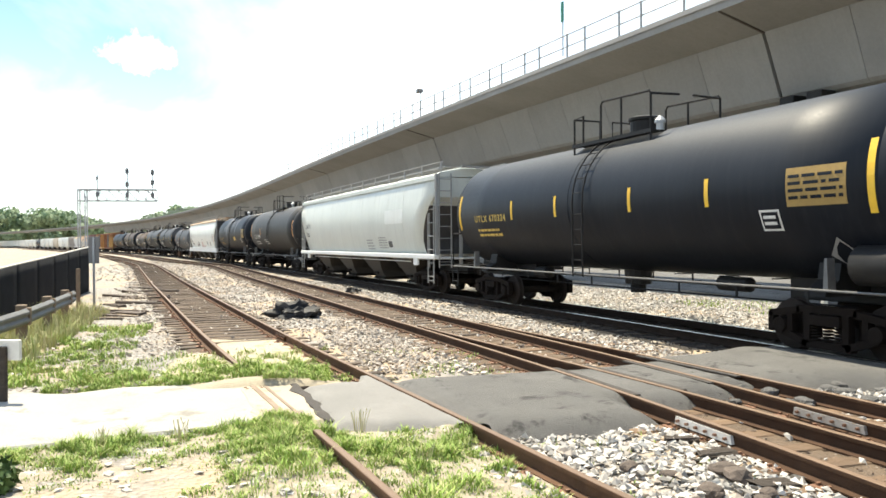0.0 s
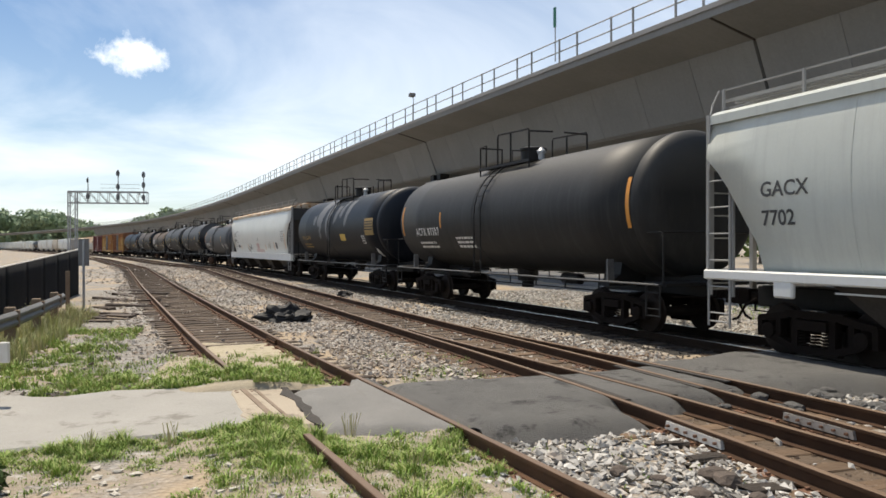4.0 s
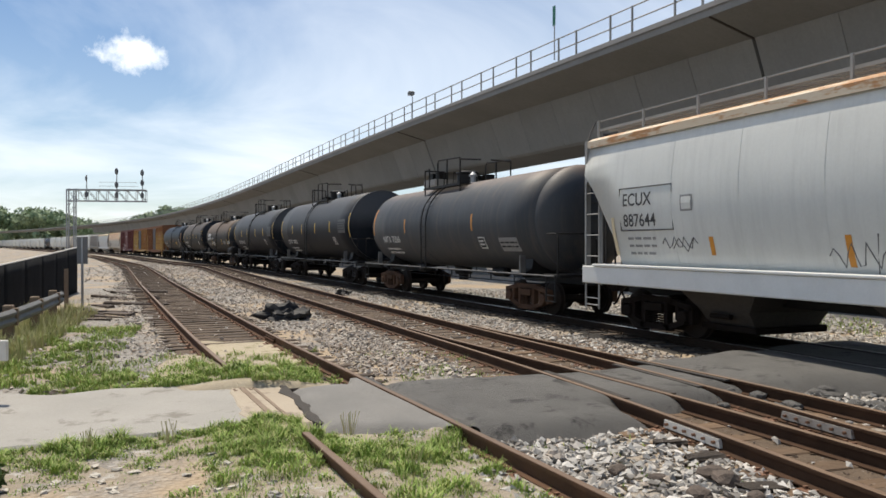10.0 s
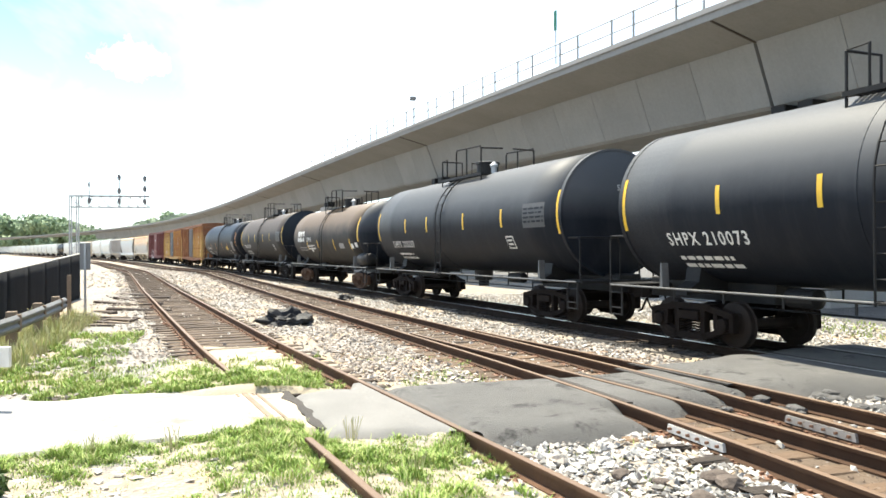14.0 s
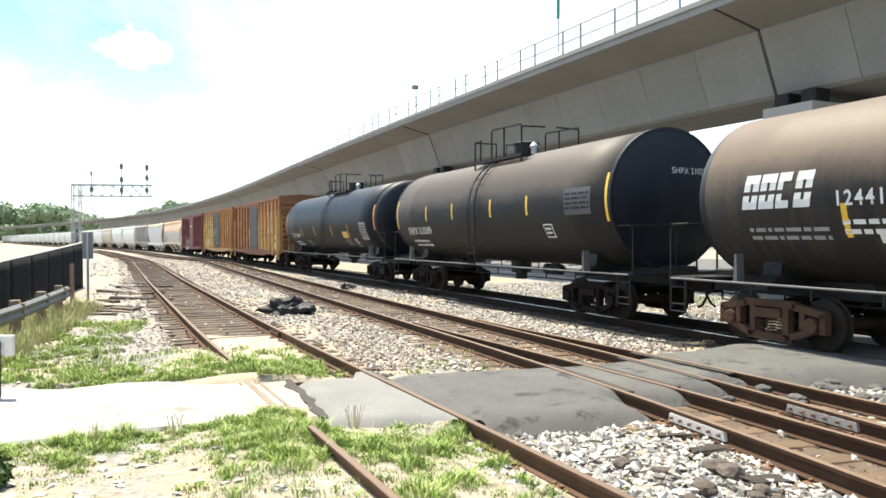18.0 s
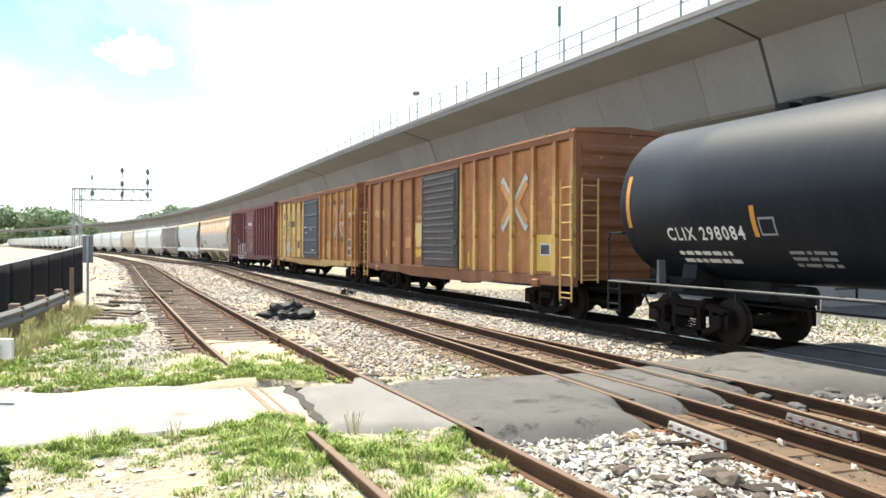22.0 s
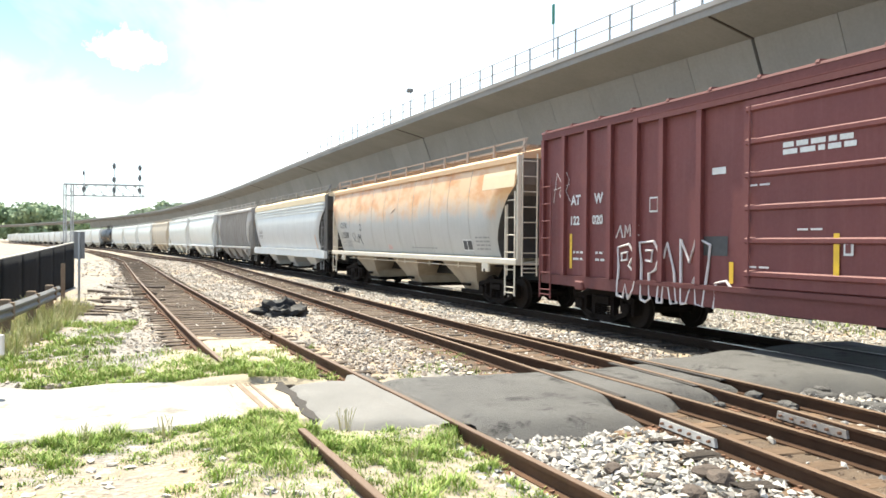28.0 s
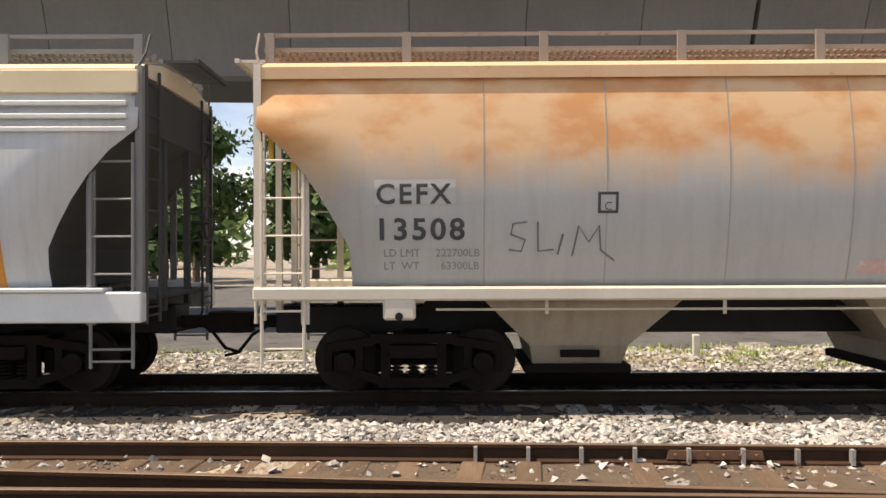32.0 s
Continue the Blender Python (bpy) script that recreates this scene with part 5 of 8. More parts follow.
    box(ub, 0.6, 1.2, -1.0, -0.55, 0.62, 0.95)
    tube(ub, [(-hb + 2, -0.6, 0.75), (hb - 2, -0.6, 0.78)], 0.02, 6)
    part("brake_gear", ub, M_BLACK, car)
    bk = L / 2 - 2.6
    running_gear(car, bk, spin)
    couplers(car, L / 2 - 0.72)

    def skin(x, z, lift=0.03):
        return (x, -W - lift, z)
    if spec:
        spec(car, skin, hb, d0, d1)
    return car

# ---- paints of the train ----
# on black and grey tanks the paler top is thin dust plus painted-in sunlight
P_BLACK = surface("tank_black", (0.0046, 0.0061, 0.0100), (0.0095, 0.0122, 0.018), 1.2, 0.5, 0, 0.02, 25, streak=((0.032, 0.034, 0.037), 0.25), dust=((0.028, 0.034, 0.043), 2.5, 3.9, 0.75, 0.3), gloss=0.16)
P_BLACK2 = surface("tank_black_lit_dusty", (0.0058, 0.0076, 0.0122), (0.0115, 0.0148, 0.0212), 1.0, 0.55, 0, 0.02, 25, streak=((0.036, 0.038, 0.041), 0.3), dust=((0.082, 0.086, 0.092), 2.5, 3.3, 0.9, 0.4), gloss=0.16)
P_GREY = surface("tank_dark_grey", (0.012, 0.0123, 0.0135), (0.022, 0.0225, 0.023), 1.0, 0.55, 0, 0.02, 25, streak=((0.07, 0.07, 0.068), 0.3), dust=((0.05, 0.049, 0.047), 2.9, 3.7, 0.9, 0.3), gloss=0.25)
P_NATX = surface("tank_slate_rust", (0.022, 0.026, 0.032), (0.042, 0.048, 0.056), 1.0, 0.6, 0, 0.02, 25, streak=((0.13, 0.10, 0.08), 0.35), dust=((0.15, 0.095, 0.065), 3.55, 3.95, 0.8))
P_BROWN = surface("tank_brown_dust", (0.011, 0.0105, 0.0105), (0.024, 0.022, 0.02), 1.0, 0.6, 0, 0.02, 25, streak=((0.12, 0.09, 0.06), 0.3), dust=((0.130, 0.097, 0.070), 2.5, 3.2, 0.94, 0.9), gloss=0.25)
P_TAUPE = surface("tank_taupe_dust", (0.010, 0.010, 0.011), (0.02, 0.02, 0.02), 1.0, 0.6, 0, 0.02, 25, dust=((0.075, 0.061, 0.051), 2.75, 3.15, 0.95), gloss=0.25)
P_LGREY = surface("hopper_light_grey", (0.54, 0.56, 0.515), (0.46, 0.48, 0.445), 0.6, 0.36, 0, 0.03, 20, streak=((0.30, 0.30, 0.29), 0.3))
P_WHITE = surface("hopper_white", (0.66, 0.67, 0.64), (0.55, 0.56, 0.53), 0.6, 0.36, 0, 0.03, 20, streak=((0.40, 0.40, 0.39), 0.35))
P_WHITE2 = surface("sill_white", (0.72, 0.72, 0.70), (0.6, 0.6, 0.58), 2.0, 0.55, 0, 0.03, 20, rust=((0.3, 0.2, 0.13), 0.66))
P_ROOFR = surface("roof_rust_cream", (0.60, 0.55, 0.46), (0.52, 0.40, 0.26), 1.1, 0.7, 0, 0.05, 15, rust=((0.38, 0.19, 0.075), 0.475), stretch=(0.5, 2, 2))
P_CEFX = surface("hopper_grey_rusted", (0.47, 0.465, 0.445), (0.385, 0.38, 0.36), 0.7, 0.42, 0, 0.04, 20, streak=((0.24, 0.22, 0.2), 0.25), blotch=((0.68, 0.44, 0.235), (0.57, 0.245, 0.075), 2.55, 3.2))
P_CEFXR = surface("roof_tan_rust", (0.66, 0.47, 0.29), (0.60, 0.36, 0.19), 1.0, 0.7, 0, 0.05, 20, rust=((0.36, 0.15, 0.06), 0.62))
P_CEFXS = surface("sill_cream", (0.68, 0.62, 0.52), (0.56, 0.5, 0.4), 1.6, 0.6, 0, 0.03, 20, rust=((0.33, 0.2, 0.12), 0.64))
P_WALKB = surface("brown_grey_walk", (0.34, 0.275, 0.225), (0.24, 0.19, 0.155), 2, 0.75, rust=((0.2, 0.11, 0.06), 0.58))
# hopper end sheets and end frames, coloured near black for the shade there
P_ENDSHADE = surface("shaded_end_sheet", (0.035, 0.034, 0.034), (0.075, 0.07, 0.066), 1.0, 0.75, 0, 0.05, 20, streak=((0.05, 0.045, 0.04), 0.5))
P_ENDBROWN = surface("brown_grey_end", (0.20, 0.175, 0.145), (0.13, 0.112, 0.093), 1.0, 0.75, 0, 0.05, 20, streak=((0.09, 0.075, 0.06), 0.4))
P_UNDER = surface("chute_beige", (0.40, 0.34, 0.26), (0.30, 0.25, 0.19), 1.5, 0.75, 0, 0.05, 20, streak=((0.15, 0.12, 0.09), 0.4))
P_SEAM = surface("dirty_seam", (0.32, 0.30, 0.27), (0.38, 0.34, 0.30), 2, 0.8)
P_UNDERD = surface("chute_dark_brown", (0.05, 0.042, 0.034), (0.025, 0.021, 0.018), 1.5, 0.8, 0, 0.05, 20)
P_G15 = surface("hopper_silver_grey", (0.56, 0.575, 0.58), (0.46, 0.475, 0.48), 0.7, 0.36, 0, 0.03, 20, streak=((0.25, 0.25, 0.25), 0.35))
P_R15 = surface("roof_cream", (0.74, 0.62, 0.42), (0.64, 0.52, 0.34), 0.9, 0.65, 0, 0.04, 20)
P_G16 = surface("hopper_ribbed_grey", (0.42, 0.40, 0.37), (0.33, 0.31, 0.29), 1.0, 0.7, 0, 0.03, 20, streak=((0.2, 0.16, 0.13), 0.35))
P_BEIGE = surface("hopper_beige", (0.52, 0.45, 0.35), (0.44, 0.38, 0.3), 1.0, 0.6, 0, 0.03, 20)
P_TRIMG = surface("mid_grey_trim", (0.30, 0.30, 0.29), (0.24, 0.235, 0.225), 2, 0.65)
P_TRIM = surface("dark_grey_trim", (0.16, 0.16, 0.16), (0.22, 0.21, 0.2), 2, 0.6)
P_ORANGE = surface("boxcar_orange_rust", (0.46, 0.205, 0.062), (0.25, 0.098, 0.036), 1.3, 0.75, 0, 0.1, 14, streak=((0.13, 0.055, 0.026), 0.6), rust=((0.47, 0.27, 0.10), 0.615))
P_ORANGE2 = surface("boxcar_faded_orange", (0.50, 0.235, 0.065), (0.27, 0.105, 0.036), 1.2, 0.75, 0, 0.1, 14, streak=((0.12, 0.05, 0.025), 0.7), rust=((0.19, 0.075, 0.03), 0.56))
P_OPOST = surface("boxcar_yellow_post", (0.58, 0.41, 0.15), (0.46, 0.28, 0.09), 1.8, 0.7, 0, 0.05, 20, rust=((0.24, 0.1, 0.04), 0.55), dust=((0.27, 0.115, 0.045), 2.9, 3.9, 0.85, 1.4))
P_OFRAME = surface("boxcar_rust_frame", (0.24, 0.10, 0.042), (0.145, 0.06, 0.03), 1.2, 0.8, 0, 0.08, 18, rust=((0.44, 0.27, 0.09), 0.62))
P_YELLOW = surface("boxcar_yellow", (0.72, 0.57, 0.24), (0.50, 0.35, 0.12), 1.3, 0.7, 0, 0.06, 16, streak=((0.30, 0.18, 0.08), 0.6), rust=((0.22, 0.1, 0.05), 0.63))
P_DOORK = surface("boxcar_black_door", (0.05, 0.043, 0.043), (0.085, 0.07, 0.066), 1.2, 0.65, 0, 0.06, 18, streak=((0.14, 0.1, 0.08), 0.35))
P_DOORB = surface("boxcar_blue_black_door", (0.016, 0.02, 0.028), (0.034, 0.039, 0.05), 1.2, 0.6, 0, 0.05, 18)
P_MAROON = surface("boxcar_maroon", (0.165, 0.045, 0.042), (0.12, 0.033, 0.032), 0.8, 0.65, 0, 0.06, 16, streak=((0.22, 0.09, 0.075), 0.3))
P_MAROONF = surface("boxcar_maroon_frame", (0.14, 0.04, 0.036), (0.10, 0.029, 0.027), 1.2, 0.7, 0, 0.06, 16)
M_PATCH = surface("painted_patch_grey", (0.075, 0.080, 0.088), (0.12, 0.125, 0.133), 1.6, 0.6, rust=((0.04, 0.045, 0.055), 0.57))
M_FADEP = surface("faded_stencil_patch", (0.49, 0.485, 0.465), (0.43, 0.425, 0.405), 2, 0.65)
M_CREAMP = surface("cream_patch", (0.70, 0.60, 0.40), (0.62, 0.52, 0.34), 2, 0.65)
M_YPATCH = surface("yellow_patch", (0.62, 0.42, 0.08), (0.5, 0.33, 0.07), 2, 0.65)
M_RPATCH = surface("faded_red_patch", (0.55, 0.30, 0.27), (0.52, 0.40, 0.37), 2, 0.65, rust=((0.56, 0.52, 0.49), 0.48))
M_TEALP = surface("pale_teal_paint", (0.46, 0.50, 0.47), (0.38, 0.42, 0.40), 3, 0.65, rust=((0.36, 0.2, 0.1), 0.56))
M_BLUEX = surface("faded_blue_paint", (0.30, 0.38, 0.42), (0.24, 0.31, 0.35), 3, 0.65, rust=((0.36, 0.2, 0.1), 0.58))
M_REDX = surface("faded_red_orange_paint", (0.52, 0.16, 0.06), (0.45, 0.19, 0.06), 3, 0.7)
M_OXP = surface("pale_orange_paint", (0.55, 0.28, 0.09), (0.45, 0.2, 0.06), 3, 0.7)
M_YPALE = surface("pale_yellow_paint", (0.72, 0.52, 0.20), (0.62, 0.42, 0.13), 3, 0.65, rust=((0.4, 0.2, 0.07), 0.64))
M_YFADE = surface("faded_yellow_paint", (0.56, 0.36, 0.12), (0.46, 0.25, 0.08), 3, 0.7, rust=((0.36, 0.16, 0.05), 0.52))
M_GHOST = surface("ghost_green_paint", (0.15, 0.145, 0.10), (0.24, 0.16, 0.075), 3, 0.75, rust=((0.36, 0.16, 0.05), 0.56))
M_RUSTP = surface("brown_rust_band", (0.38, 0.155, 0.052), (0.26, 0.10, 0.04), 2.2, 0.8, streak=((0.16, 0.065, 0.03), 0.5), rust=((0.46, 0.22, 0.07), 0.52))
P_OSILL = surface("boxcar_yellow_sill", (0.52, 0.36, 0.13), (0.40, 0.22, 0.075), 1.6, 0.75, 0, 0.06, 18, streak=((0.17, 0.075, 0.035), 0.6), rust=((0.20, 0.085, 0.04), 0.56))
P_OPOSTF = surface("boxcar_orange_post", (0.48, 0.28, 0.085), (0.34, 0.155, 0.05), 1.8, 0.7, 0, 0.05, 20, streak=((0.15, 0.06, 0.03), 0.6), rust=((0.20, 0.08, 0.035), 0.57))
M_TANP = surface("tan_stained_yellow", (0.52, 0.36, 0.13), (0.40, 0.25, 0.09), 2.2, 0.75, rust=((0.68, 0.52, 0.2), 0.55))
M_GRAF = surface("white_spray_paint", (0.62, 0.60, 0.6), (0.5, 0.46, 0.46), 5, 0.6)
M_GRAFK = surface("black_spray_paint", (0.1, 0.1, 0.105), (0.2, 0.2, 0.2), 5, 0.6)


def bars(car, skin, x0, z0, width, rows, h, gap, material, seed=1, name="lettering"):
    """Writing too small to read, as short bars."""
    rnd = random.Random(seed)
    bm = bmesh.new()
    for r in range(rows):
        x = x0
        while x < x0 + width - 0.05:
            w = min(rnd.uniform(0.08, 0.3), x0 + width - x)
            z = z0 - r * (h + gap)
            vs = [bm.verts.new(skin(a, b)) for a, b in ((x, z), (x + w, z), (x + w, z + h), (x, z + h))]
            bm.faces.new(vs)
            x += w + 0.05
    return tagged(part(name, bm, material, car), kind="stuff")


def stripe(car, skin, x, z0, z1, material=None, w=0.1):
    decal(x - w / 2, x + w / 2, z0, z1, skin, material or M_YEL, car, "reflector_stripe", 6)


def framed(car, skin, x0, x1, z0, z1, edge, fill, fill_name="placard"):
    decal(x0, x1, z0, z1, skin, edge, car, "placard_edge", 4)
    t = 0.035
    decal(x0 + t, x1 - t, z0 + t, z1 - t, lambda x, z: skin(x, z, 0.011), fill, car, fill_name, 4)


def scribble(car, skin, strokes, width, material, name="spray_tag"):
    bm = bmesh.new()
    for st in strokes:
        tube(bm, [skin(x, z, 0.003) for x, z in st], width / 2, 5)
    return part(name, bm, material, car)


def tank_marks(stripes, code, cx, cz, size, material, data=None, box_at=None, front_code=False, wide=1.0, tall=0.5, smat=None, ends=(True, True), head=None, zmid=2.68):
    def spec(car, skin, front, h, zc, R):
        for x in stripes:
            stripe(car, skin, x, zmid - tall / 2, zmid + tall / 2, smat)
        for k, sx in enumerate((-1, 1)):
            if ends[k]:
                stripe(car, skin, sx * (h - END_AT[car]), 2.2, 3.25, smat, 0.12)
        if code:
            put_text(code, size, cx, cz, skin, material, car, wide=wide * 0.94, bold=0.006, space=1.22)
            bars(car, skin, cx + 0.1, cz - 0.28, 1.5, 2, 0.07, 0.07, material, 3)
        if data:
            x, z, w, hh, m = data
            decal(x, x + w, z - hh, z, skin, m, car, "data_panel", 5)
            bars(car, lambda a, b: skin(a, b, 0.012), x + 0.05, z - 0.16, w - 0.1, int(hh / 0.12) - 1, 0.05, 0.06, P_BLACK, 5)
        if box_at:
            x, z = box_at
            framed(car, skin, x, x + 0.42, z, z + 0.34, M_WTXT, P_BLACK)
            bars(car, lambda a, b: skin(a, b, 0.015), x + 0.07, z + 0.2, 0.26, 2, 0.05, 0.05, M_WTXT, 2)
        if front_code:
            bm = bmesh.new()
            me = lettering(front_code, 0.2)
            bm.from_mesh(me)
            for q in bm.verts:
                q.co = Vector(front(-0.1 + q.co.x, 3.25 + q.co.y))
            part("lettering", bm, material, car)
        if head:
            head(car, skin, front, h, zc, R)
    return spec


def smear(car, skin, x0, x1, z0, z1, lean, seed, material=None, rag=0.06, name="paint_patch"):
    """Paint rolled on by hand: a band with ragged sides and a torn lower end."""
    rnd = random.Random(seed)
    bm = bmesh.new()
    rows, n = [], 30
    edge = lambda u, k: rag * (2.2 * noise.noise((u * 3.0, seed * 1.7, k)) + 1.3 * noise.noise((u * 11.0, seed * 1.7, k)) + rnd.uniform(-0.35, 0.35))
    for j in range(n + 1):
        u = j / n
        o = lean * u
        pinch = 0.35 * (1 - u) ** 3
        a, b = x0 + o + (x1 - x0) * pinch * 0.5 + edge(u, 0.0), x1 + o - (x1 - x0) * pinch * 0.5 + edge(u, 5.0)
        rows.append([bm.verts.new(skin(a + (b - a) * i / 5, z0 + (z1 - z0) * u + (rnd.uniform(-0.09, 0.09) if j in (0, n) else 0))) for i in range(6)])
    for p, q in zip(rows, rows[1:]):
        for i in range(5):
            bm.faces.new((p[i], p[i + 1], q[i + 1], q[i]))
    part(name, bm, material or M_PATCH, car)


def utlx_patches(car, skin, front, h, zc, R):
    for k, (x0, x1, z0, z1, lean) in enumerate(((-3.6, -3.12, 2.95, 3.4, 0.1), (-2.95, -1.75, 2.85, 4.12, 0.25), (-2.35, -2.0, 2.25, 2.95, 0.05), (-1.3, -0.62, 2.2, 4.15, 0.2), (0.15, 0.68, 2.95, 3.75, 0.15), (0.95, 1.4, 3.2, 3.95, 0.15), (1.85, 2.4, 2.8, 3.95, 0.2))):
        smear(car, skin, x0, x1, z0, z1, lean, k)
    decal(1.25, 2.05, 2.1, 2.4, skin, M_YPATCH, car, "warning_panel", 4)
    diamond(car, skin, 5.7, 1.6)


def diamond(car, skin, x, z, m=None, r=0.2):
    bm = bmesh.new()
    bm.faces.new([bm.verts.new(skin(x + a, z + b, 0.02)) for a, b in ((0, -r), (r, 0), (0, r), (-r, 0))])
    part("placard", bm, m or M_WTXT, car, "white diamond hazard placard")


def acfx_note(car, skin, front, h, zc, R):
    bars(car, skin, -2.2, 2.05, 1.2, 3, 0.07, 0.06, M_WTXT, 51)


def clix_panel(car, skin, front, h, zc, R):
    decal(3.22, 4.05, 1.88, 2.18, skin, M_YPATCH, car, "warning_panel", 4)
    bars(car, skin, 3.3, 1.76, 0.8, 3, 0.05, 0.05, M_GTXT, 58)
    bars(car, skin, -4.2, 1.7, 0.9, 3, 0.05, 0.05, M_GTXT, 52)
    framed(car, skin, -4.6, -4.25, 2.0, 2.3, M_GTXT, P_BLACK)


def reservoir_at_end(car, skin, front, h, zc, R):
    part("end_reservoir", lathe(bmesh.new(), [(h - 1.05, 0.1), (h - 1.0, 0.3), (h + 0.3, 0.3), (h + 0.35, 0.1)], 18, "x", (0, -1.25, 1.45)), M_BLACK, car, smooth=True)
    diamond(car, skin, h - 1.35, 1.6, M_GTXT, 0.28)


def gatx_logo(car, skin, front, h, zc, R):
    # the owner's mark as slanted white blocks
    bm = bmesh.new()
    for i, w in enumerate((0.32, 0.32, 0.26, 0.32)):
        x = -5.08 + i * 0.36
        for za, zb, ia, ib in ((2.3, 2.42, 0, 1), (2.42, 2.72, 0, 0.42), (2.42, 2.72, 0.6, 1), (2.72, 2.86, 0, 1)):
            if i == 2 and ia == 0.6:
                continue
            s0, s1 = (za - 2.3) * 0.2, (zb - 2.3) * 0.2
            bm.faces.new([bm.verts.new(skin(x + a, b)) for a, b in ((w * ia + s0, za), (w * ib + s0, za), (w * ib + s1, zb), (w * ia + s1, zb))])
    part("owner_mark", bm, M_WTXT, car)
    decal(2.83, 3.6, 1.9, 2.15, skin, M_GTXT, car, "data_panel", 3)
    bars(car, skin, -5.0, 1.93, 1.6, 2, 0.06, 0.07, M_GTXT, 57)
    for x, z in ((-2.6, 1.75), (4.7, 1.9), (5.3, 1.95)):
        decal(x, x + 0.35, z, z + 0.2, skin, M_WTXT, car, "stencil", 3)
    part("end_reservoir", lathe(bmesh.new(), [(h - 1.0, 0.1), (h - 0.95, 0.27), (h + 0.2, 0.27), (h + 0.25, 0.1)], 18, "x", (0, -1.2, 1.42)), P_BROWN, car, smooth=True)


def hop1(car, skin, hb):
    put_text("GACX", 0.34, -8.55, 2.62, skin, M_KTXT, car, bold=0.006)
    put_text("7702", 0.34, -8.55, 2.16, skin, M_KTXT, car, bold=0.006)
    decal(4.85, 6.9, 2.56, 3.1, skin, P_WHITE, car, "paint_patch", 4)
    bars(car, skin, 2.2, 1.9, 0.9, 4, 0.06, 0.06, M_GTXT, 4)
    framed(car, skin, 4.94, 5.45, 1.6, 1.92, M_WTXT, M_KTXT)
    bars(car, skin, 3.8, 2.0, 1.0, 5, 0.05, 0.05, M_GTXT, 8)


def hop4(car, skin, hb):
    put_text("ECUX", 0.36, -8.45, 2.62, skin, M_KTXT, car, bold=0.004)
    put_text("887644", 0.36, -8.45, 2.2, skin, M_KTXT, car, bold=0.004, wide=0.98)
    framed(car, skin, -6.65, -6.32, 2.45, 2.75, M_GTXT, P_WHITE)
    scribble(car, skin, [[(-8.55, 2.12), (-6.9, 2.12), (-6.9, 2.98), (-8.55, 2.98), (-8.55, 2.12)]], 0.03, M_KTXT, "stencil_border")
    decal(-0.55, 2.05, 1.45, 1.65, skin, M_RPATCH, car, "faded_tag", 3)
    decal(-0.2, 0.8, 1.65, 2.05, skin, M_RPATCH, car, "faded_tag", 3)
    framed(car, skin, 5.8, 6.3, 1.65, 2.1, M_WTXT, M_KTXT)
    bars(car, skin, 7.4, 2.7, 0.8, 5, 0.06, 0.08, M_GTXT, 6)
    for x, z0, z1 in ((8.4, 1.7, 2.6), (2.7, 1.6, 1.95), (5.4, 1.6, 2.1)):
        stripe(car, skin, x, z0, z1, M_ORA, 0.1)
    for x, z0, z1 in ((-5.93, 1.64, 1.97), (-3.13, 1.5, 1.97), (-8.82, 1.61, 2.4)):
        stripe(car, skin, x, z0, z1, M_ORA if x > -8 else M_CREAMP, 0.11)
    bars(car, skin, -8.36, 1.93, 0.9, 3, 0.05, 0.1, M_GTXT, 61)
    scribble(car, skin, [[(-3.5 + 0.08 * k, 1.66 + 0.16 * math.sin(k * 1.7) + 0.06 * math.sin(k * 4.1)) for k in range(13)], [(-2.75, 1.42), (-2.65, 1.98)],
                         [(-2.47 + 0.07 * k, 1.75 + 0.17 * math.sin(k * 2.3)) for k in range(9)], [(-2.4, 2.1), (-2.3, 1.98)],
                         [(-7.28 + 0.09 * k, 1.85 + 0.12 * math.sin(k * 2.0)) for k in range(12)]], 0.022, M_GRAFK)
    scribble(car, skin, [[(-7.0, 1.75), (-6.8, 1.95), (-6.6, 1.7), (-6.4, 1.95)], [(-2.0, 1.6), (-1.9, 2.0), (-1.7, 1.55)], [(0.4, 2.2), (0.55, 2.45)], [(3.6, 1.75), (3.9, 2.0), (4.1, 1.7), (4.3, 2.1)]], 0.025, M_GRAFK)


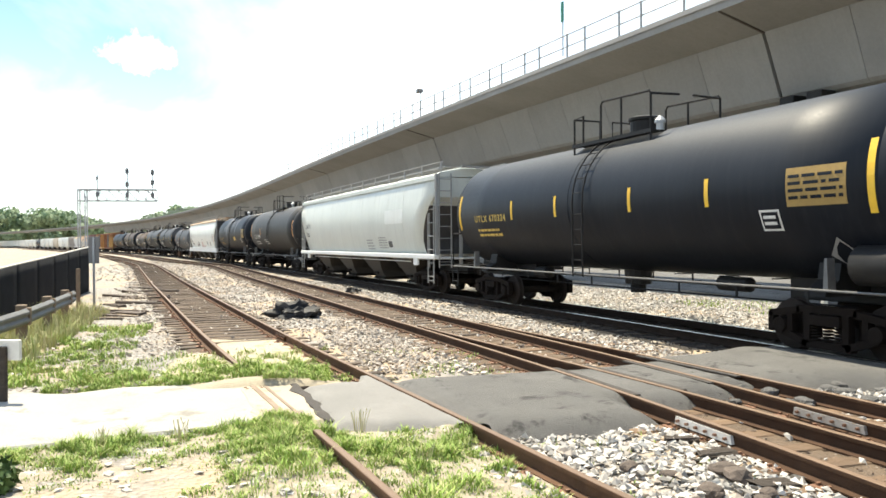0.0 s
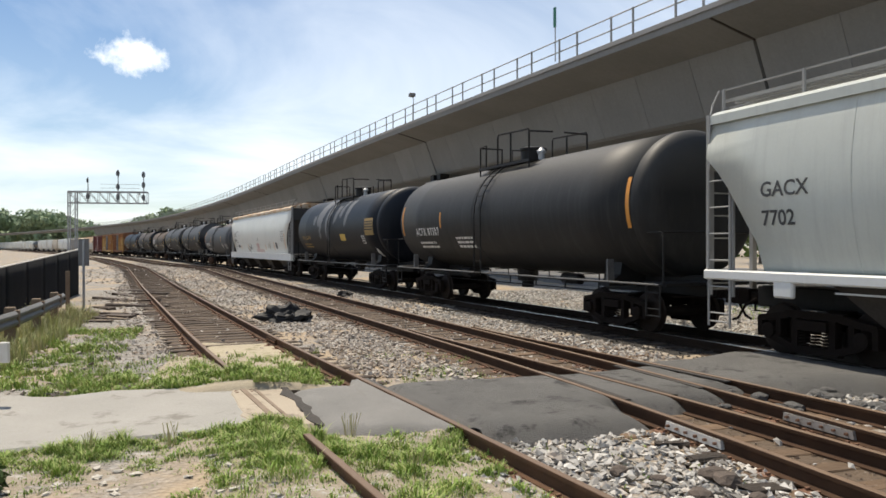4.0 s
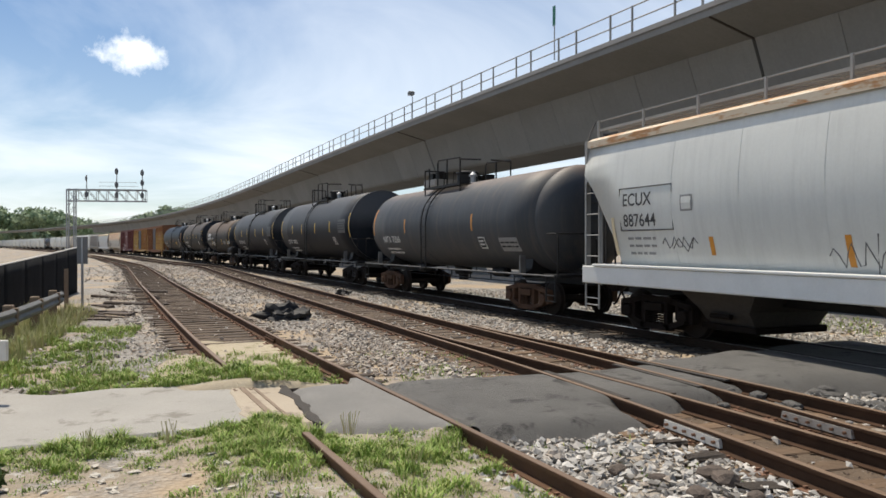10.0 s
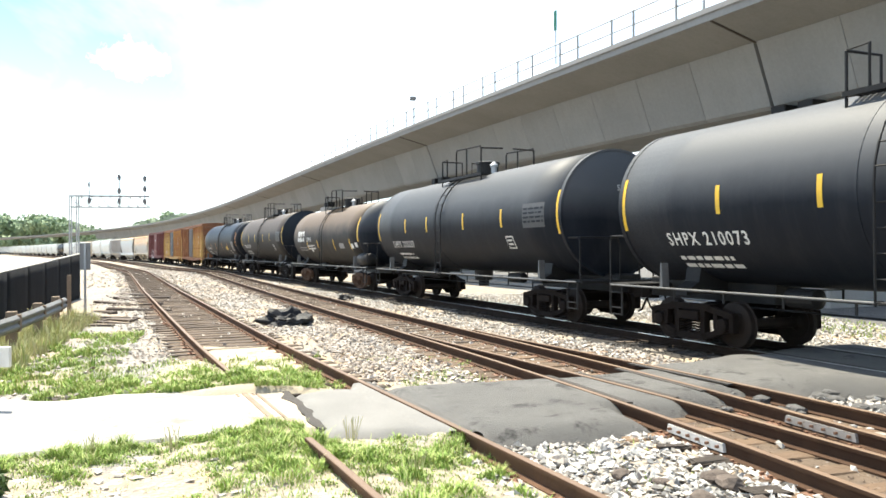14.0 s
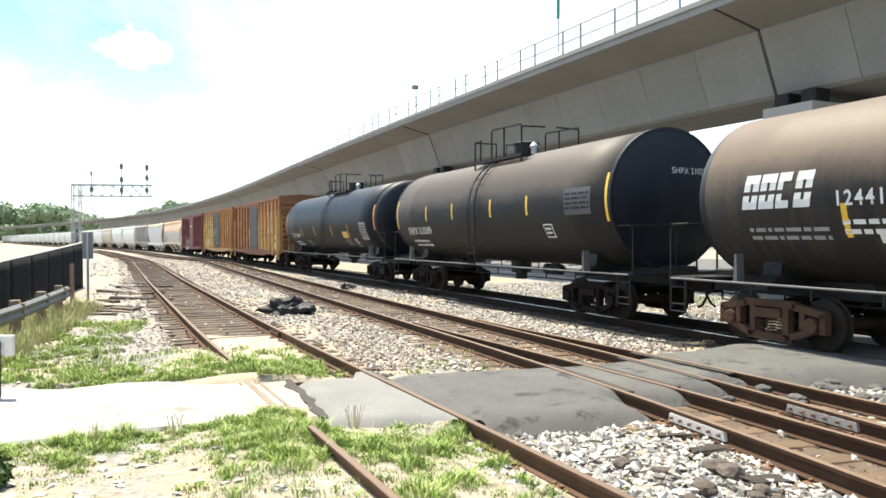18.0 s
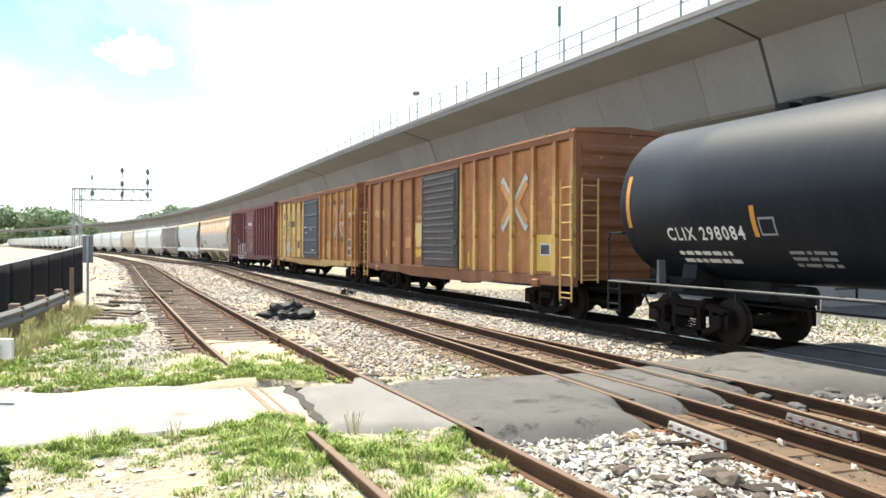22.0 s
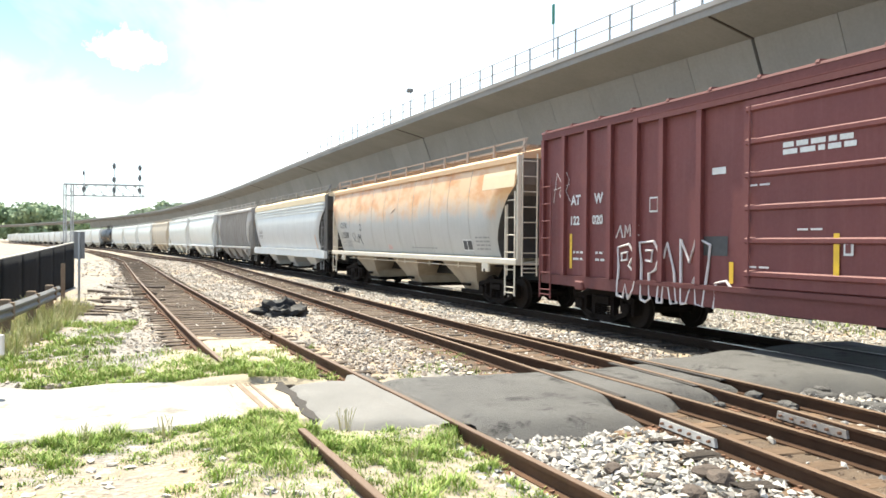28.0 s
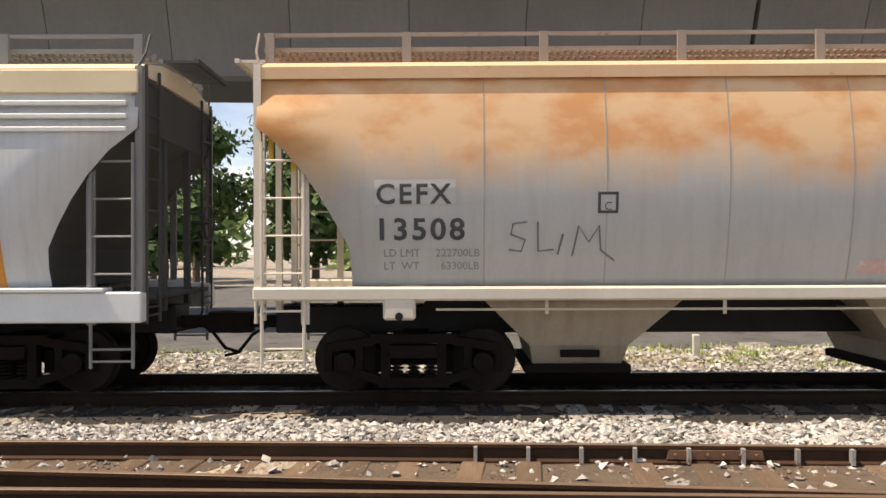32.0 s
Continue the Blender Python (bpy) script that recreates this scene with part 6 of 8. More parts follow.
def hop14(car, skin, hb):
    decal(-hb + 1.45, -hb + 2.45, 2.42, 2.72, skin, M_FADEP, car, "paint_patch", 3)
    put_text("CEFX", 0.34, -hb + 1.47, 2.43, lambda x, z: skin(x, z, 0.011), M_KTXT, car, bold=0.007, wide=1.0, space=1.2)
    put_text("13508", 0.37, -hb + 1.44, 1.99, skin, M_KTXT, car, bold=0.008, wide=1.06, space=1.18)
    put_text("LD LMT     222700LB", 0.135, -hb + 1.55, 1.78, skin, M_GTXT, car)
    put_text("LT  WT       63300LB", 0.135, -hb + 1.55, 1.62, skin, M_GTXT, car)
    framed(car, skin, -hb + 4.18, -hb + 4.43, 2.3, 2.56, M_KTXT, P_CEFX)
    put_text("C", 0.14, -hb + 4.255, 2.34, lambda x, z: skin(x, z, 0.016), M_KTXT, car)
    x = -hb + 3.1
    scribble(car, skin, [[(x + 0.22, 2.2), (x + 0.05, 2.18), (x + 0.02, 2.05), (x + 0.2, 1.98), (x + 0.15, 1.84), (x, 1.86)], [(x + 0.35, 2.2), (x + 0.36, 1.84), (x + 0.55, 1.86)], [(x + 0.66, 2.05), (x + 0.6, 1.8)],
                         [(x + 0.78, 1.78), (x + 0.85, 2.15), (x + 0.98, 1.95), (x + 1.1, 2.15), (x + 1.13, 1.85), (x + 1.3, 1.72)]], 0.025, M_GRAFK)
    decal(-hb + 7.4, -hb + 7.85, 1.55, 1.72, skin, M_RPATCH, car, "stencil", 2)
    bars(car, skin, -hb + 9.9, 1.62, 2.2, 1, 0.035, 0.05, M_GTXT, 9)
    framed(car, skin, 5.4, 6.05, 1.58, 1.92, M_WTXT, M_KTXT)
    decal(5.7, 5.74, 1.62, 1.88, lambda a, b: skin(a, b, 0.016), M_WTXT, car, "placard_bar", 2)
    bars(car, skin, 6.3, 1.95, 0.9, 4, 0.05, 0.06, M_GTXT, 11)
    decal(hb - 1.95, hb - 0.1, 3.32, 3.78, skin, M_CREAMP, car, "cream_panel", 4, "cream painted panel")
    part("side_pipe", tubes([[(-hb + 2.2, -1.36, 1.12), (-0.4, -1.36, 1.12)], [(0.2, -1.36, 1.12), (hb - 2.6, -1.36, 1.12)]], 0.016, 6), P_CEFXS, car)
    for xx in (-5.2, -3.0, -0.5, 0.3, 2.6, 4.9):
        part("pipe_hanger", bbox(xx - 0.02, xx + 0.02, -1.385, -1.365, 1.06, 1.24), P_CEFXS, car)
    for xx in (-hb + 1.75, hb - 1.75):
        part("jacking_pad", lathe(bmesh.new(), [(-1.56, 0.0), (-1.56, 0.05), (-1.5, 0.05)], 12, "y", (xx, 0, 1.05)), M_BLACK, car)
    for xx, z0 in ((-hb + 0.14, 3.0), (-hb + 0.42, 2.85)):
        part("reflector_stripe", bbox(xx - 0.03, xx + 0.03, -1.36, -1.34, z0, z0 + 0.32), M_YEL, car)
    for xx, z in ((-0.6, 2.9), (-0.4, 2.95)):
        scribble(car, skin, [[(xx, z), (xx + 0.16, z + 0.12)]], 0.02, M_GRAFK)


def hop15(car, skin, hb):
    for z in (3.36, 3.52, 3.68):
        part("side_rib", bbox(-hb + 0.1, hb - 0.12, -1.58, -1.42, z - 0.03, z + 0.03, 0.008), P_WHITE, car)
    part("fascia", bbox(-hb, hb, -1.53, -1.40, 3.82, 4.1, 0.01), P_R15, car, "cream painted fascia under the roof")
    stripe(car, skin, hb - 1.75, 1.3, 2.15, M_ORA, 0.1)
    framed(car, skin, -hb + 1.5, -hb + 2.7, 2.0, 2.5, M_GTXT, P_G15)
    bars(car, lambda a, b: skin(a, b, 0.014), -hb + 1.6, 2.3, 1.0, 2, 0.1, 0.1, M_GTXT, 14)


def big_x(car, skin, xc, zc, s, ma, mb):
    """The arrows crossing in an X, as plain shapes."""
    for k, (ax, az) in enumerate(((-1, 1), (1, 1), (-1, -1), (1, -1))):
        for m, o in ((ma, 0.0), (mb, 1.0)):
            bm = bmesh.new()
            d = Vector((ax, az)).normalized()
            n = Vector((-d.y, d.x))
            lift = 0.034
            p0, p1 = d * 0.12 * s, d * s
            side = n * 0.105 * s * (1 if (ax * az) > 0 else -1)
            sh = (lambda a: a) if o == 0 else (lambda a: a + Vector((0, -0.30 * s * az)) * 0.55)
            q = [sh(p0) - side, sh(p1) - side, sh(p1) + side, sh(p0) + side]
            bm.faces.new([bm.verts.new(skin(xc + a.x, zc + a.y, lift + 0.004 * o + 0.001 * k)) for a in q])
            part("painted_arrow", bm, m, car)


def box11(car, skin, hb, d0, d1):
    big_x(car, skin, 5.1, 2.95, 0.98, M_TEALP, M_OXP)
    decal(6.3, 7.2, 1.18, 2.09, lambda x, z: skin(x, z, 0.034), M_YPATCH, car, "paint_patch", 2)
    framed(car, lambda x, z, l=0.0: skin(x, z, 0.04 + l), 6.5, 6.98, 1.57, 1.87, M_WTXT, M_KTXT)
    f = lambda x, z: skin(x, z, 0.034)
    g = lambda x, z: skin(x, z, 0.03)
    smear(car, f, -2.28, -1.62, 1.75, 2.62, 0.02, 60, M_YPALE, 0.03)
    smear(car, f, -2.22, -1.66, 1.42, 1.66, 0.0, 61, M_YEL, 0.03)
    # ghosts of old lettering, weathered bands and overpainted squares
    for k, (x0, x1, z0, z1, lean, m, nm) in enumerate((
            (-5.25, -4.85, 2.55, 3.55, 0.1, M_GHOST, "faded_letter"), (-4.1, -3.72, 2.6, 3.5, -0.05, M_GHOST, "faded_letter"), (-2.75, -2.5, 2.35, 3.1, 0.1, M_GHOST, "faded_letter"),
            (-6.9, -6.2, 2.95, 3.2, 0.05, M_YFADE, "faded_letter"), (-6.05, -5.5, 2.9, 3.22, 0.0, M_YFADE, "faded_letter"), (-2.1, -1.62, 2.7, 2.85, 0.0, M_YFADE, "faded_letter"),
            (-3.4, -2.6, 1.2, 2.55, 0.05, M_RUSTP, "rust_band"), (-3.5, -2.55, 2.75, 3.75, 0.05, M_RUSTP, "rust_band"), (-6.95, -5.3, 2.3, 2.62, 0.1, M_RUSTP, "rust_band"),
            (2.0, 2.9, 2.4, 3.3, 0.05, M_RUSTP, "rust_band"), (6.25, 7.1, 2.5, 3.6, 0.1, M_RUSTP, "rust_band"))):
        smear(car, f if m in (M_GHOST, M_YFADE) else g, x0, x1, z0, z1, lean, 70 + k, m, 0.05, nm)
    decal(-3.3, -2.7, 1.72, 2.1, lambda x, z: skin(x, z, 0.036), M_OXP, car, "stencil", 2)
    for x, z0, z1 in ((2.24, 1.2, 1.6), (4.86, 1.2, 1.65), (-5.4, 1.35, 1.65)):
        stripe(car, lambda a, b: skin(a, b, 0.036), x, z0, z1, M_YEL, 0.1)
    decal(-hb + 3.2, -hb + 3.7, 1.75, 1.98, lambda x, z: skin(x, z, 0.036), M_OXP, car, "stencil", 2)


def box12(car, skin, hb, d0, d1):
    f = lambda a, b, l=0.0: skin(a, b, 0.034 + l)
    big_x(car, skin, 5.12, 2.95, 1.0, M_BLUEX, M_REDX)
    g = lambda a, b: skin(a, b, 0.03)
    for k, (x0, x1, z0, z1, lean, m) in enumerate((
            (1.95, 2.75, 1.5, 3.2, 0.05, M_RUSTP), (3.15, 3.9, 2.4, 3.5, 0.1, M_RUSTP), (4.15, 5.0, 1.15, 2.2, 0.0, M_RUSTP), (5.4, 6.1, 1.15, 1.9, 0.05, M_RUSTP), (6.4, 7.2, 2.2, 3.6, 0.05, M_RUSTP),
            (3.05, 3.85, 1.15, 2.0, 0.05, M_YFADE), (3.05, 3.3, 2.0, 3.1, 0.0, M_RUSTP), (-7.0, -6.05, 1.2, 2.1, 0.1, M_TANP), (-5.7, -4.85, 2.1, 3.1, 0.1, M_TANP), (-4.5, -3.6, 1.2, 2.4, -0.1, M_TANP),
            (-3.3, -2.4, 2.3, 3.6, 0.1, M_TANP), (-2.1, -1.6, 1.3, 2.0, 0.0, M_TANP))):
        smear(car, g, x0, x1, z0, z1, lean, 90 + k, m, 0.06, "rust_band" if x0 > 0 else "stained_band")
    # slogan over the panels, worn away at the posts
    for word, x, w in (("The", 2.25, 1.0), ("nationwide", 3.2, 1.02), ("boxcar", 5.42, 1.0), ("pool", 6.8, 1.0)):
        put_text(word, 0.34, x, 3.78, f, P_DOORK, car, bold=0.008, wide=w)
    put_text("any", 0.22, 6.68, 2.92, f, P_DOORK, car, bold=0.004)
    put_text("road", 0.22, 6.62, 2.72, f, P_DOORK, car, bold=0.004)
    framed(car, f, 6.69, 7.13, 1.69, 2.07, M_WTXT, P_DOORK)
    framed(car, f, 6.69, 7.13, 1.3, 1.66, M_WTXT, P_DOORK)
    decal(5.5, 5.83, 1.95, 2.17, f, M_KTXT, car, "placard", 2)
    stripe(car, f, 7.26, 1.26, 2.21, M_YEL, 0.15)
    for x in (2.42, 4.57):
        stripe(car, f, x, 1.29, 1.7, M_YEL, 0.1)
    # spray tags
    scribble(car, f, [[(6.72 + 0.06 * i, 3.2 + 0.11 * math.sin(i * 2.2) + 0.004 * i) for i in range(17)], [(6.75, 3.06), (7.65, 3.2)]], 0.028, M_GRAF)
    scribble(car, f, [[(5.28 + 0.05 * i, 2.78 + 0.14 * math.sin(i * 1.9)) for i in range(17)], [(5.3, 2.9), (6.12, 2.82)]], 0.028, M_GRAF)
    scribble(car, f, [[(-6.6 + 0.1 * i, 1.5 + 0.3 * math.sin(i * 1.9)) for i in range(22)], [(-6.5, 1.2), (-6.45, 1.85), (-6.0, 1.75), (-6.0, 1.15)], [(-5.7, 1.15), (-5.6, 1.9), (-5.1, 1.8)]], 0.06, M_GRAF)
    # the owner's name and arrow mark as plain bars
    for x, z, w in ((-6.75, 3.35, 0.2), (-6.45, 3.35, 0.34), (-6.0, 3.35, 0.12), (-5.75, 3.35, 0.12), (-5.1, 2.85, 0.3), (-4.7, 2.85, 0.32), (-4.3, 2.85, 0.36)):
        decal(x, x + w, z, z + 0.34, f, M_KTXT, car, "owner_mark", 2)
    scribble(car, f, [[(-6.7, 2.35), (-6.65, 2.95), (-5.2, 2.95), (-5.25, 3.2)], [(-6.2, 2.35), (-6.15, 2.7), (-5.1, 2.7)]], 0.06, M_GRAFK, "owner_mark")
    bars(car, f, -6.7, 2.0, 0.5, 2, 0.14, 0.1, M_GTXT, 24)
    bars(car, f, -5.6, 2.0, 0.5, 2, 0.14, 0.1, M_GTXT, 25)
    framed(car, f, -3.15, -2.5, 1.6, 2.05, M_GTXT, P_DOORK)
    for i, (x, z) in enumerate(((-1.2, 2.75), (-1.0, 2.45), (0.0, 2.62), (0.4, 1.5))):
        decal(x, x + 0.45, z, z + 0.05, lambda a, b: skin(a, b, 0.13), M_GRAF, car, "chalk_mark", 2)


def box13(car, skin, hb, d0, d1):
    f = lambda x, z, l=0.0: skin(x, z, 0.032 + l)
    put_text("AT", 0.3, -6.85, 2.72, f, M_WTXT, car, bold=0.012)
    put_text("W", 0.3, -5.9, 2.72, f, M_WTXT, car, bold=0.012)
    put_text("122", 0.27, -6.9, 2.26, f, M_WTXT, car, bold=0.010)
    put_text("020", 0.27, -5.98, 2.26, f, M_WTXT, car, bold=0.010)
    stripe(car, f, -6.85, 1.25, 2.05, M_YEL, 0.1)
    bars(car, f, -6.75, 1.6, 0.45, 2, 0.05, 0.1, M_WTXT, 31)
    bars(car, f, -5.85, 1.6, 0.35, 2, 0.05, 0.1, M_WTXT, 32)
    framed(car, f, -3.98, -3.7, 2.45, 2.75, M_WTXT, P_MAROON)
    g = lambda x, z, l=0: skin(x, z, 0.055)
    # fat outlined spray letters with runs below, a small tag above
    fat = [[(-5.0, 0.75), (-4.95, 1.35), (-4.98, 1.75), (-4.6, 1.82), (-4.42, 1.62), (-4.6, 1.38), (-4.35, 1.2), (-4.45, 0.9), (-4.62, 0.7), (-4.7, 1.0), (-4.8, 0.72), (-5.0, 0.75)],
           [(-4.2, 0.72), (-4.18, 1.4), (-4.25, 1.85), (-3.8, 1.88), (-3.62, 1.6), (-3.75, 1.32), (-3.95, 1.25), (-3.92, 0.75), (-4.05, 0.68), (-4.2, 0.72)],
           [(-3.7, 0.7), (-3.6, 1.3), (-3.4, 1.85), (-3.2, 1.3), (-3.12, 0.72), (-3.28, 0.7), (-3.35, 1.02), (-3.5, 1.02), (-3.55, 0.7), (-3.7, 0.7)],
           [(-3.0, 0.72), (-3.02, 1.92), (-2.78, 1.5), (-2.6, 1.95), (-2.25, 1.82), (-2.3, 1.4), (-2.42, 0.72), (-2.6, 0.75), (-2.62, 1.25), (-2.78, 0.95), (-2.85, 0.75), (-3.0, 0.72)],
           [(-2.15, 0.7), (-2.1, 1.15), (-1.85, 1.2), (-1.7, 1.05)], [(-4.85, 1.62), (-4.65, 1.66), (-4.66, 1.5), (-4.85, 1.48), (-4.85, 1.62)], [(-4.05, 1.7), (-3.85, 1.7), (-3.88, 1.48), (-4.05, 1.5)]]
    scribble(car, g, fat, 0.055, M_GRAF)
    scribble(car, g, [[(-5.05, 1.95), (-4.9, 2.2), (-4.82, 1.95)], [(-4.75, 1.95), (-4.72, 2.2), (-4.65, 2.05), (-4.58, 2.22), (-4.55, 1.98)], [(-4.48, 1.98), (-4.45, 2.25), (-4.3, 2.2), (-4.42, 2.1), (-4.28, 2.0)]], 0.035, M_GRAF)
    scribble(car, g, [[(-7.6, 2.8), (-7.45, 3.5), (-7.2, 3.2), (-7.35, 3.0), (-7.1, 2.75)], [(-7.1, 3.55), (-6.9, 3.3), (-7.05, 3.05), (-6.85, 2.8)], [(-7.6, 3.1), (-6.9, 3.2)]], 0.016, M_GRAF)
    decal(-2.44, -1.85, 1.63, 1.97, f, M_KTXT, car, "black_patch", 2)
    stripe(car, f, -1.76, 1.16, 1.53, M_YEL, 0.1)
    decal(-2.24, -1.91, 3.05, 3.17, f, M_WTXT, car, "label_plate", 2)
    d = lambda a, b, l=0.0: skin(a, b, 0.125 + l)
    stripe(car, d, (d0 + d1) / 2 + 0.3, 1.35, 2.0, M_YEL, 0.1)
    framed(car, d, (d0 + d1) / 2 + 0.42, (d0 + d1) / 2 + 0.58, 1.68, 1.88, M_WTXT, P_MAROON)
    bars(car, lambda a, b: skin(a, b, 0.115), -0.6, 3.34, 1.3, 2, 0.08, 0.03, M_WTXT, 33)
    for x, z, w in ((-1.3, 2.78, 0.5), (-0.3, 2.05, 0.5), (-1.3, 1.45, 0.5)):
        bars(car, d, x, z, w, 1, 0.03, 0.03, M_GRAF, 34)


# ---- the train ----
SPEED = 8.33
GAPS = [-7.3, -24.8, -46.04, -62.5, -78.5, -99.9, -116.25, -132.35, -148.45, -163.75, -179.85, -199.15, -216.6, -234.0, -251.5, -270.55, -289.25, -305.5]
CARS = []


def consist():
    lens = [a - b for a, b in zip(GAPS, GAPS[1:])]
    out = []
    shpx = dict(data=(5.0, 3.0, 1.1, 0.62, M_GTXTD), box_at=(3.9, 1.85))
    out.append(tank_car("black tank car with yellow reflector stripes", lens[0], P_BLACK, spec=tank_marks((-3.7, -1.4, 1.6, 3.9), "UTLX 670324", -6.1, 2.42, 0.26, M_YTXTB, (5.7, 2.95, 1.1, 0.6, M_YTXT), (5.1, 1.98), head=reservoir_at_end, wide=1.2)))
    out.append(covered_hopper("long light grey covered hopper car with grey sill", lens[1], P_LGREY, P_LGREY, P_WHITE2, 4, spec=hop1, under=P_UNDERD, trim=P_TRIMG, end_paint=P_ENDSHADE, slim=True, end_top=P_LGREY))
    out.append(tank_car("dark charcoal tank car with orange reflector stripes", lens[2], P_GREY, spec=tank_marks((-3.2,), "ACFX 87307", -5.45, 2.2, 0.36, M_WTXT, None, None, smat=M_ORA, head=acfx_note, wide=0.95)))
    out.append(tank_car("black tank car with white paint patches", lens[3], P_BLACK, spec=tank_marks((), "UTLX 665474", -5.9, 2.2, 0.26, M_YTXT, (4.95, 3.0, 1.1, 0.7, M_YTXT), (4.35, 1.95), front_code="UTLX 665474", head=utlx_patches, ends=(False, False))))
    out.append(covered_hopper("long white covered hopper car with rust-stained roof", lens[4], P_WHITE, P_ROOFR, P_WHITE2, 4, spec=hop4, deep_sill=True, under=P_UNDERD, trim=P_TRIMG, end_paint=P_ENDSHADE, slim=True, end_top=P_ENDSHADE, frame_paint=P_ENDSHADE))
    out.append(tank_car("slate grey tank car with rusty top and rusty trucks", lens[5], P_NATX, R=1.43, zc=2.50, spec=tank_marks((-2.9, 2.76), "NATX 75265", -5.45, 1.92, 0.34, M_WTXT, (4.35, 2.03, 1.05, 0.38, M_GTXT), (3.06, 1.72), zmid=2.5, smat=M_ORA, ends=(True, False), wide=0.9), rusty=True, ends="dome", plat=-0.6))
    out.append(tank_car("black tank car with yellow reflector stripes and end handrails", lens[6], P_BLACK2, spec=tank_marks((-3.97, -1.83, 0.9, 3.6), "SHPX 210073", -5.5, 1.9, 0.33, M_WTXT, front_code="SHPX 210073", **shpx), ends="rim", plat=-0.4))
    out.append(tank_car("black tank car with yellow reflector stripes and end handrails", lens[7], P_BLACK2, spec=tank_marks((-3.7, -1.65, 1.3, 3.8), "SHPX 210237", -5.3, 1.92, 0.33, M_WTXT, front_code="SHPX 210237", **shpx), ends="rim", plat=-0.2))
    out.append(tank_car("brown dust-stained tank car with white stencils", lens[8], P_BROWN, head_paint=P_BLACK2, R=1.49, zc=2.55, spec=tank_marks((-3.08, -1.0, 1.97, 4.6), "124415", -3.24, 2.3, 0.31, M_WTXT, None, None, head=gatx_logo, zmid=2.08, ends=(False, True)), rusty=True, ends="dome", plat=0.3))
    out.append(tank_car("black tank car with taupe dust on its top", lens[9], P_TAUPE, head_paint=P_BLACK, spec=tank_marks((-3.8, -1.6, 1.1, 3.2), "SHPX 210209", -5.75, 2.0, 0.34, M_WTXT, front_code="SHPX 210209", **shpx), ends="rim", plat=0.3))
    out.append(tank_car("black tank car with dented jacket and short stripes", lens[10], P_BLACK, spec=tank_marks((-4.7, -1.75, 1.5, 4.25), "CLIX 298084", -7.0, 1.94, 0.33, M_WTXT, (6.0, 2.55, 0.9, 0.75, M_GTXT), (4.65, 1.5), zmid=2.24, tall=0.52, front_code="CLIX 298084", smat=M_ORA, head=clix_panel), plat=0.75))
    out.append(box_car("orange rusted boxcar with painted X and black sliding door", lens[11], (P_ORANGE, P_ORANGE, P_OFRAME), P_DOORK, (-7.3, -6.0, -4.8, -3.65, -2.45), (1.82, 2.76, 3.9, 5.07, 6.2, 7.25), 0.0, 3.0, box11, door_ribs=13, post_paint=(P_OFRAME, P_OPOST)))
    out.append(box_car("yellow and orange rusted boxcar with dark blue door", lens[12], (P_YELLOW, P_ORANGE2, P_OFRAME), P_DOORB, (-7.2, -5.9, -4.7, -3.45, -2.25), (1.95, 2.9, 4.0, 5.15, 6.25, 7.4), 0.15, 3.15, box12, post_paint=(P_OPOST, P_OPOSTF), door_ribs=5, sill=P_OSILL))
    out.append(box_car("maroon ribbed boxcar with white spray tags", lens[13], (P_MAROON, P_MAROON, P_MAROONF), P_MAROON, (-7.1, -6.15, -5.25, -4.35, -3.55, -2.5), (2.6, 3.5, 4.4, 5.3, 6.2, 7.1), 0.1, 3.1, box13, door_ribs=6))
    out.append(covered_hopper("grey covered hopper car with orange rust along the top", lens[14], P_CEFX, P_CEFXR, P_CEFXS, 3, spec=hop14, under=P_UNDER, trim=P_CEFXS, end_paint=P_ENDSHADE, seam=P_SEAM, walk_paint=P_WALKB, end_top=P_ENDBROWN))
    out.append(covered_hopper("silver grey covered hopper car with cream roof", lens[15], P_G15, P_R15, P_WHITE2, 3, spec=hop15, under=P_G15, deep_sill=True, end_paint=P_ENDSHADE, trim=P_TRIM, frame_paint=P_ENDSHADE))
    out.append(covered_hopper("ribbed grey hopper car with weathered sides", lens[16], P_G16, P_G16, P_G16, 4, ribs=17, under=P_G16))
    for car, a, b in zip(out, GAPS, GAPS[1:]):
        CARS.append((car, (a + b) / 2, (a - b) / 2 - 2.5))
    # the tail: white hoppers, seen only from afar
    white = covered_hopper("white covered hopper car in a long row", 17.6, P_WHITE, P_WHITE, P_WHITE2, 3, far=True)
    beige = covered_hopper("beige covered hopper car in a long row", 17.6, P_BEIGE, P_BEIGE, P_BEIGE, 3, far=True)
    s = GAPS[-1]
    firsts = {}
    for i in range(24):
        kind = beige if i == 2 else out[10] if i == 6 else white
        step = 19.3 if i == 6 else 17.6
        if kind in firsts or i == 6:
            car = copy_thing(kind, Matrix())
            if i == 6:
                car["label"] = "black tank car among white hoppers"
        else:
            car = firsts[kind] = kind
        CARS.append((car, s - step / 2, step / 2 - 2.5))
        s -= step


consist()


def car_pose(s, half):
    a, b = on_line(s + half), on_line(s - half)
    d = a - b
    return Matrix.Translation((a + b) / 2) @ Matrix.Rotation(math.atan2(d.y, d.x), 4, "Z")


# the train runs a shade ahead of its mean pace for a moment near the end
JOG = {31: 0.27}


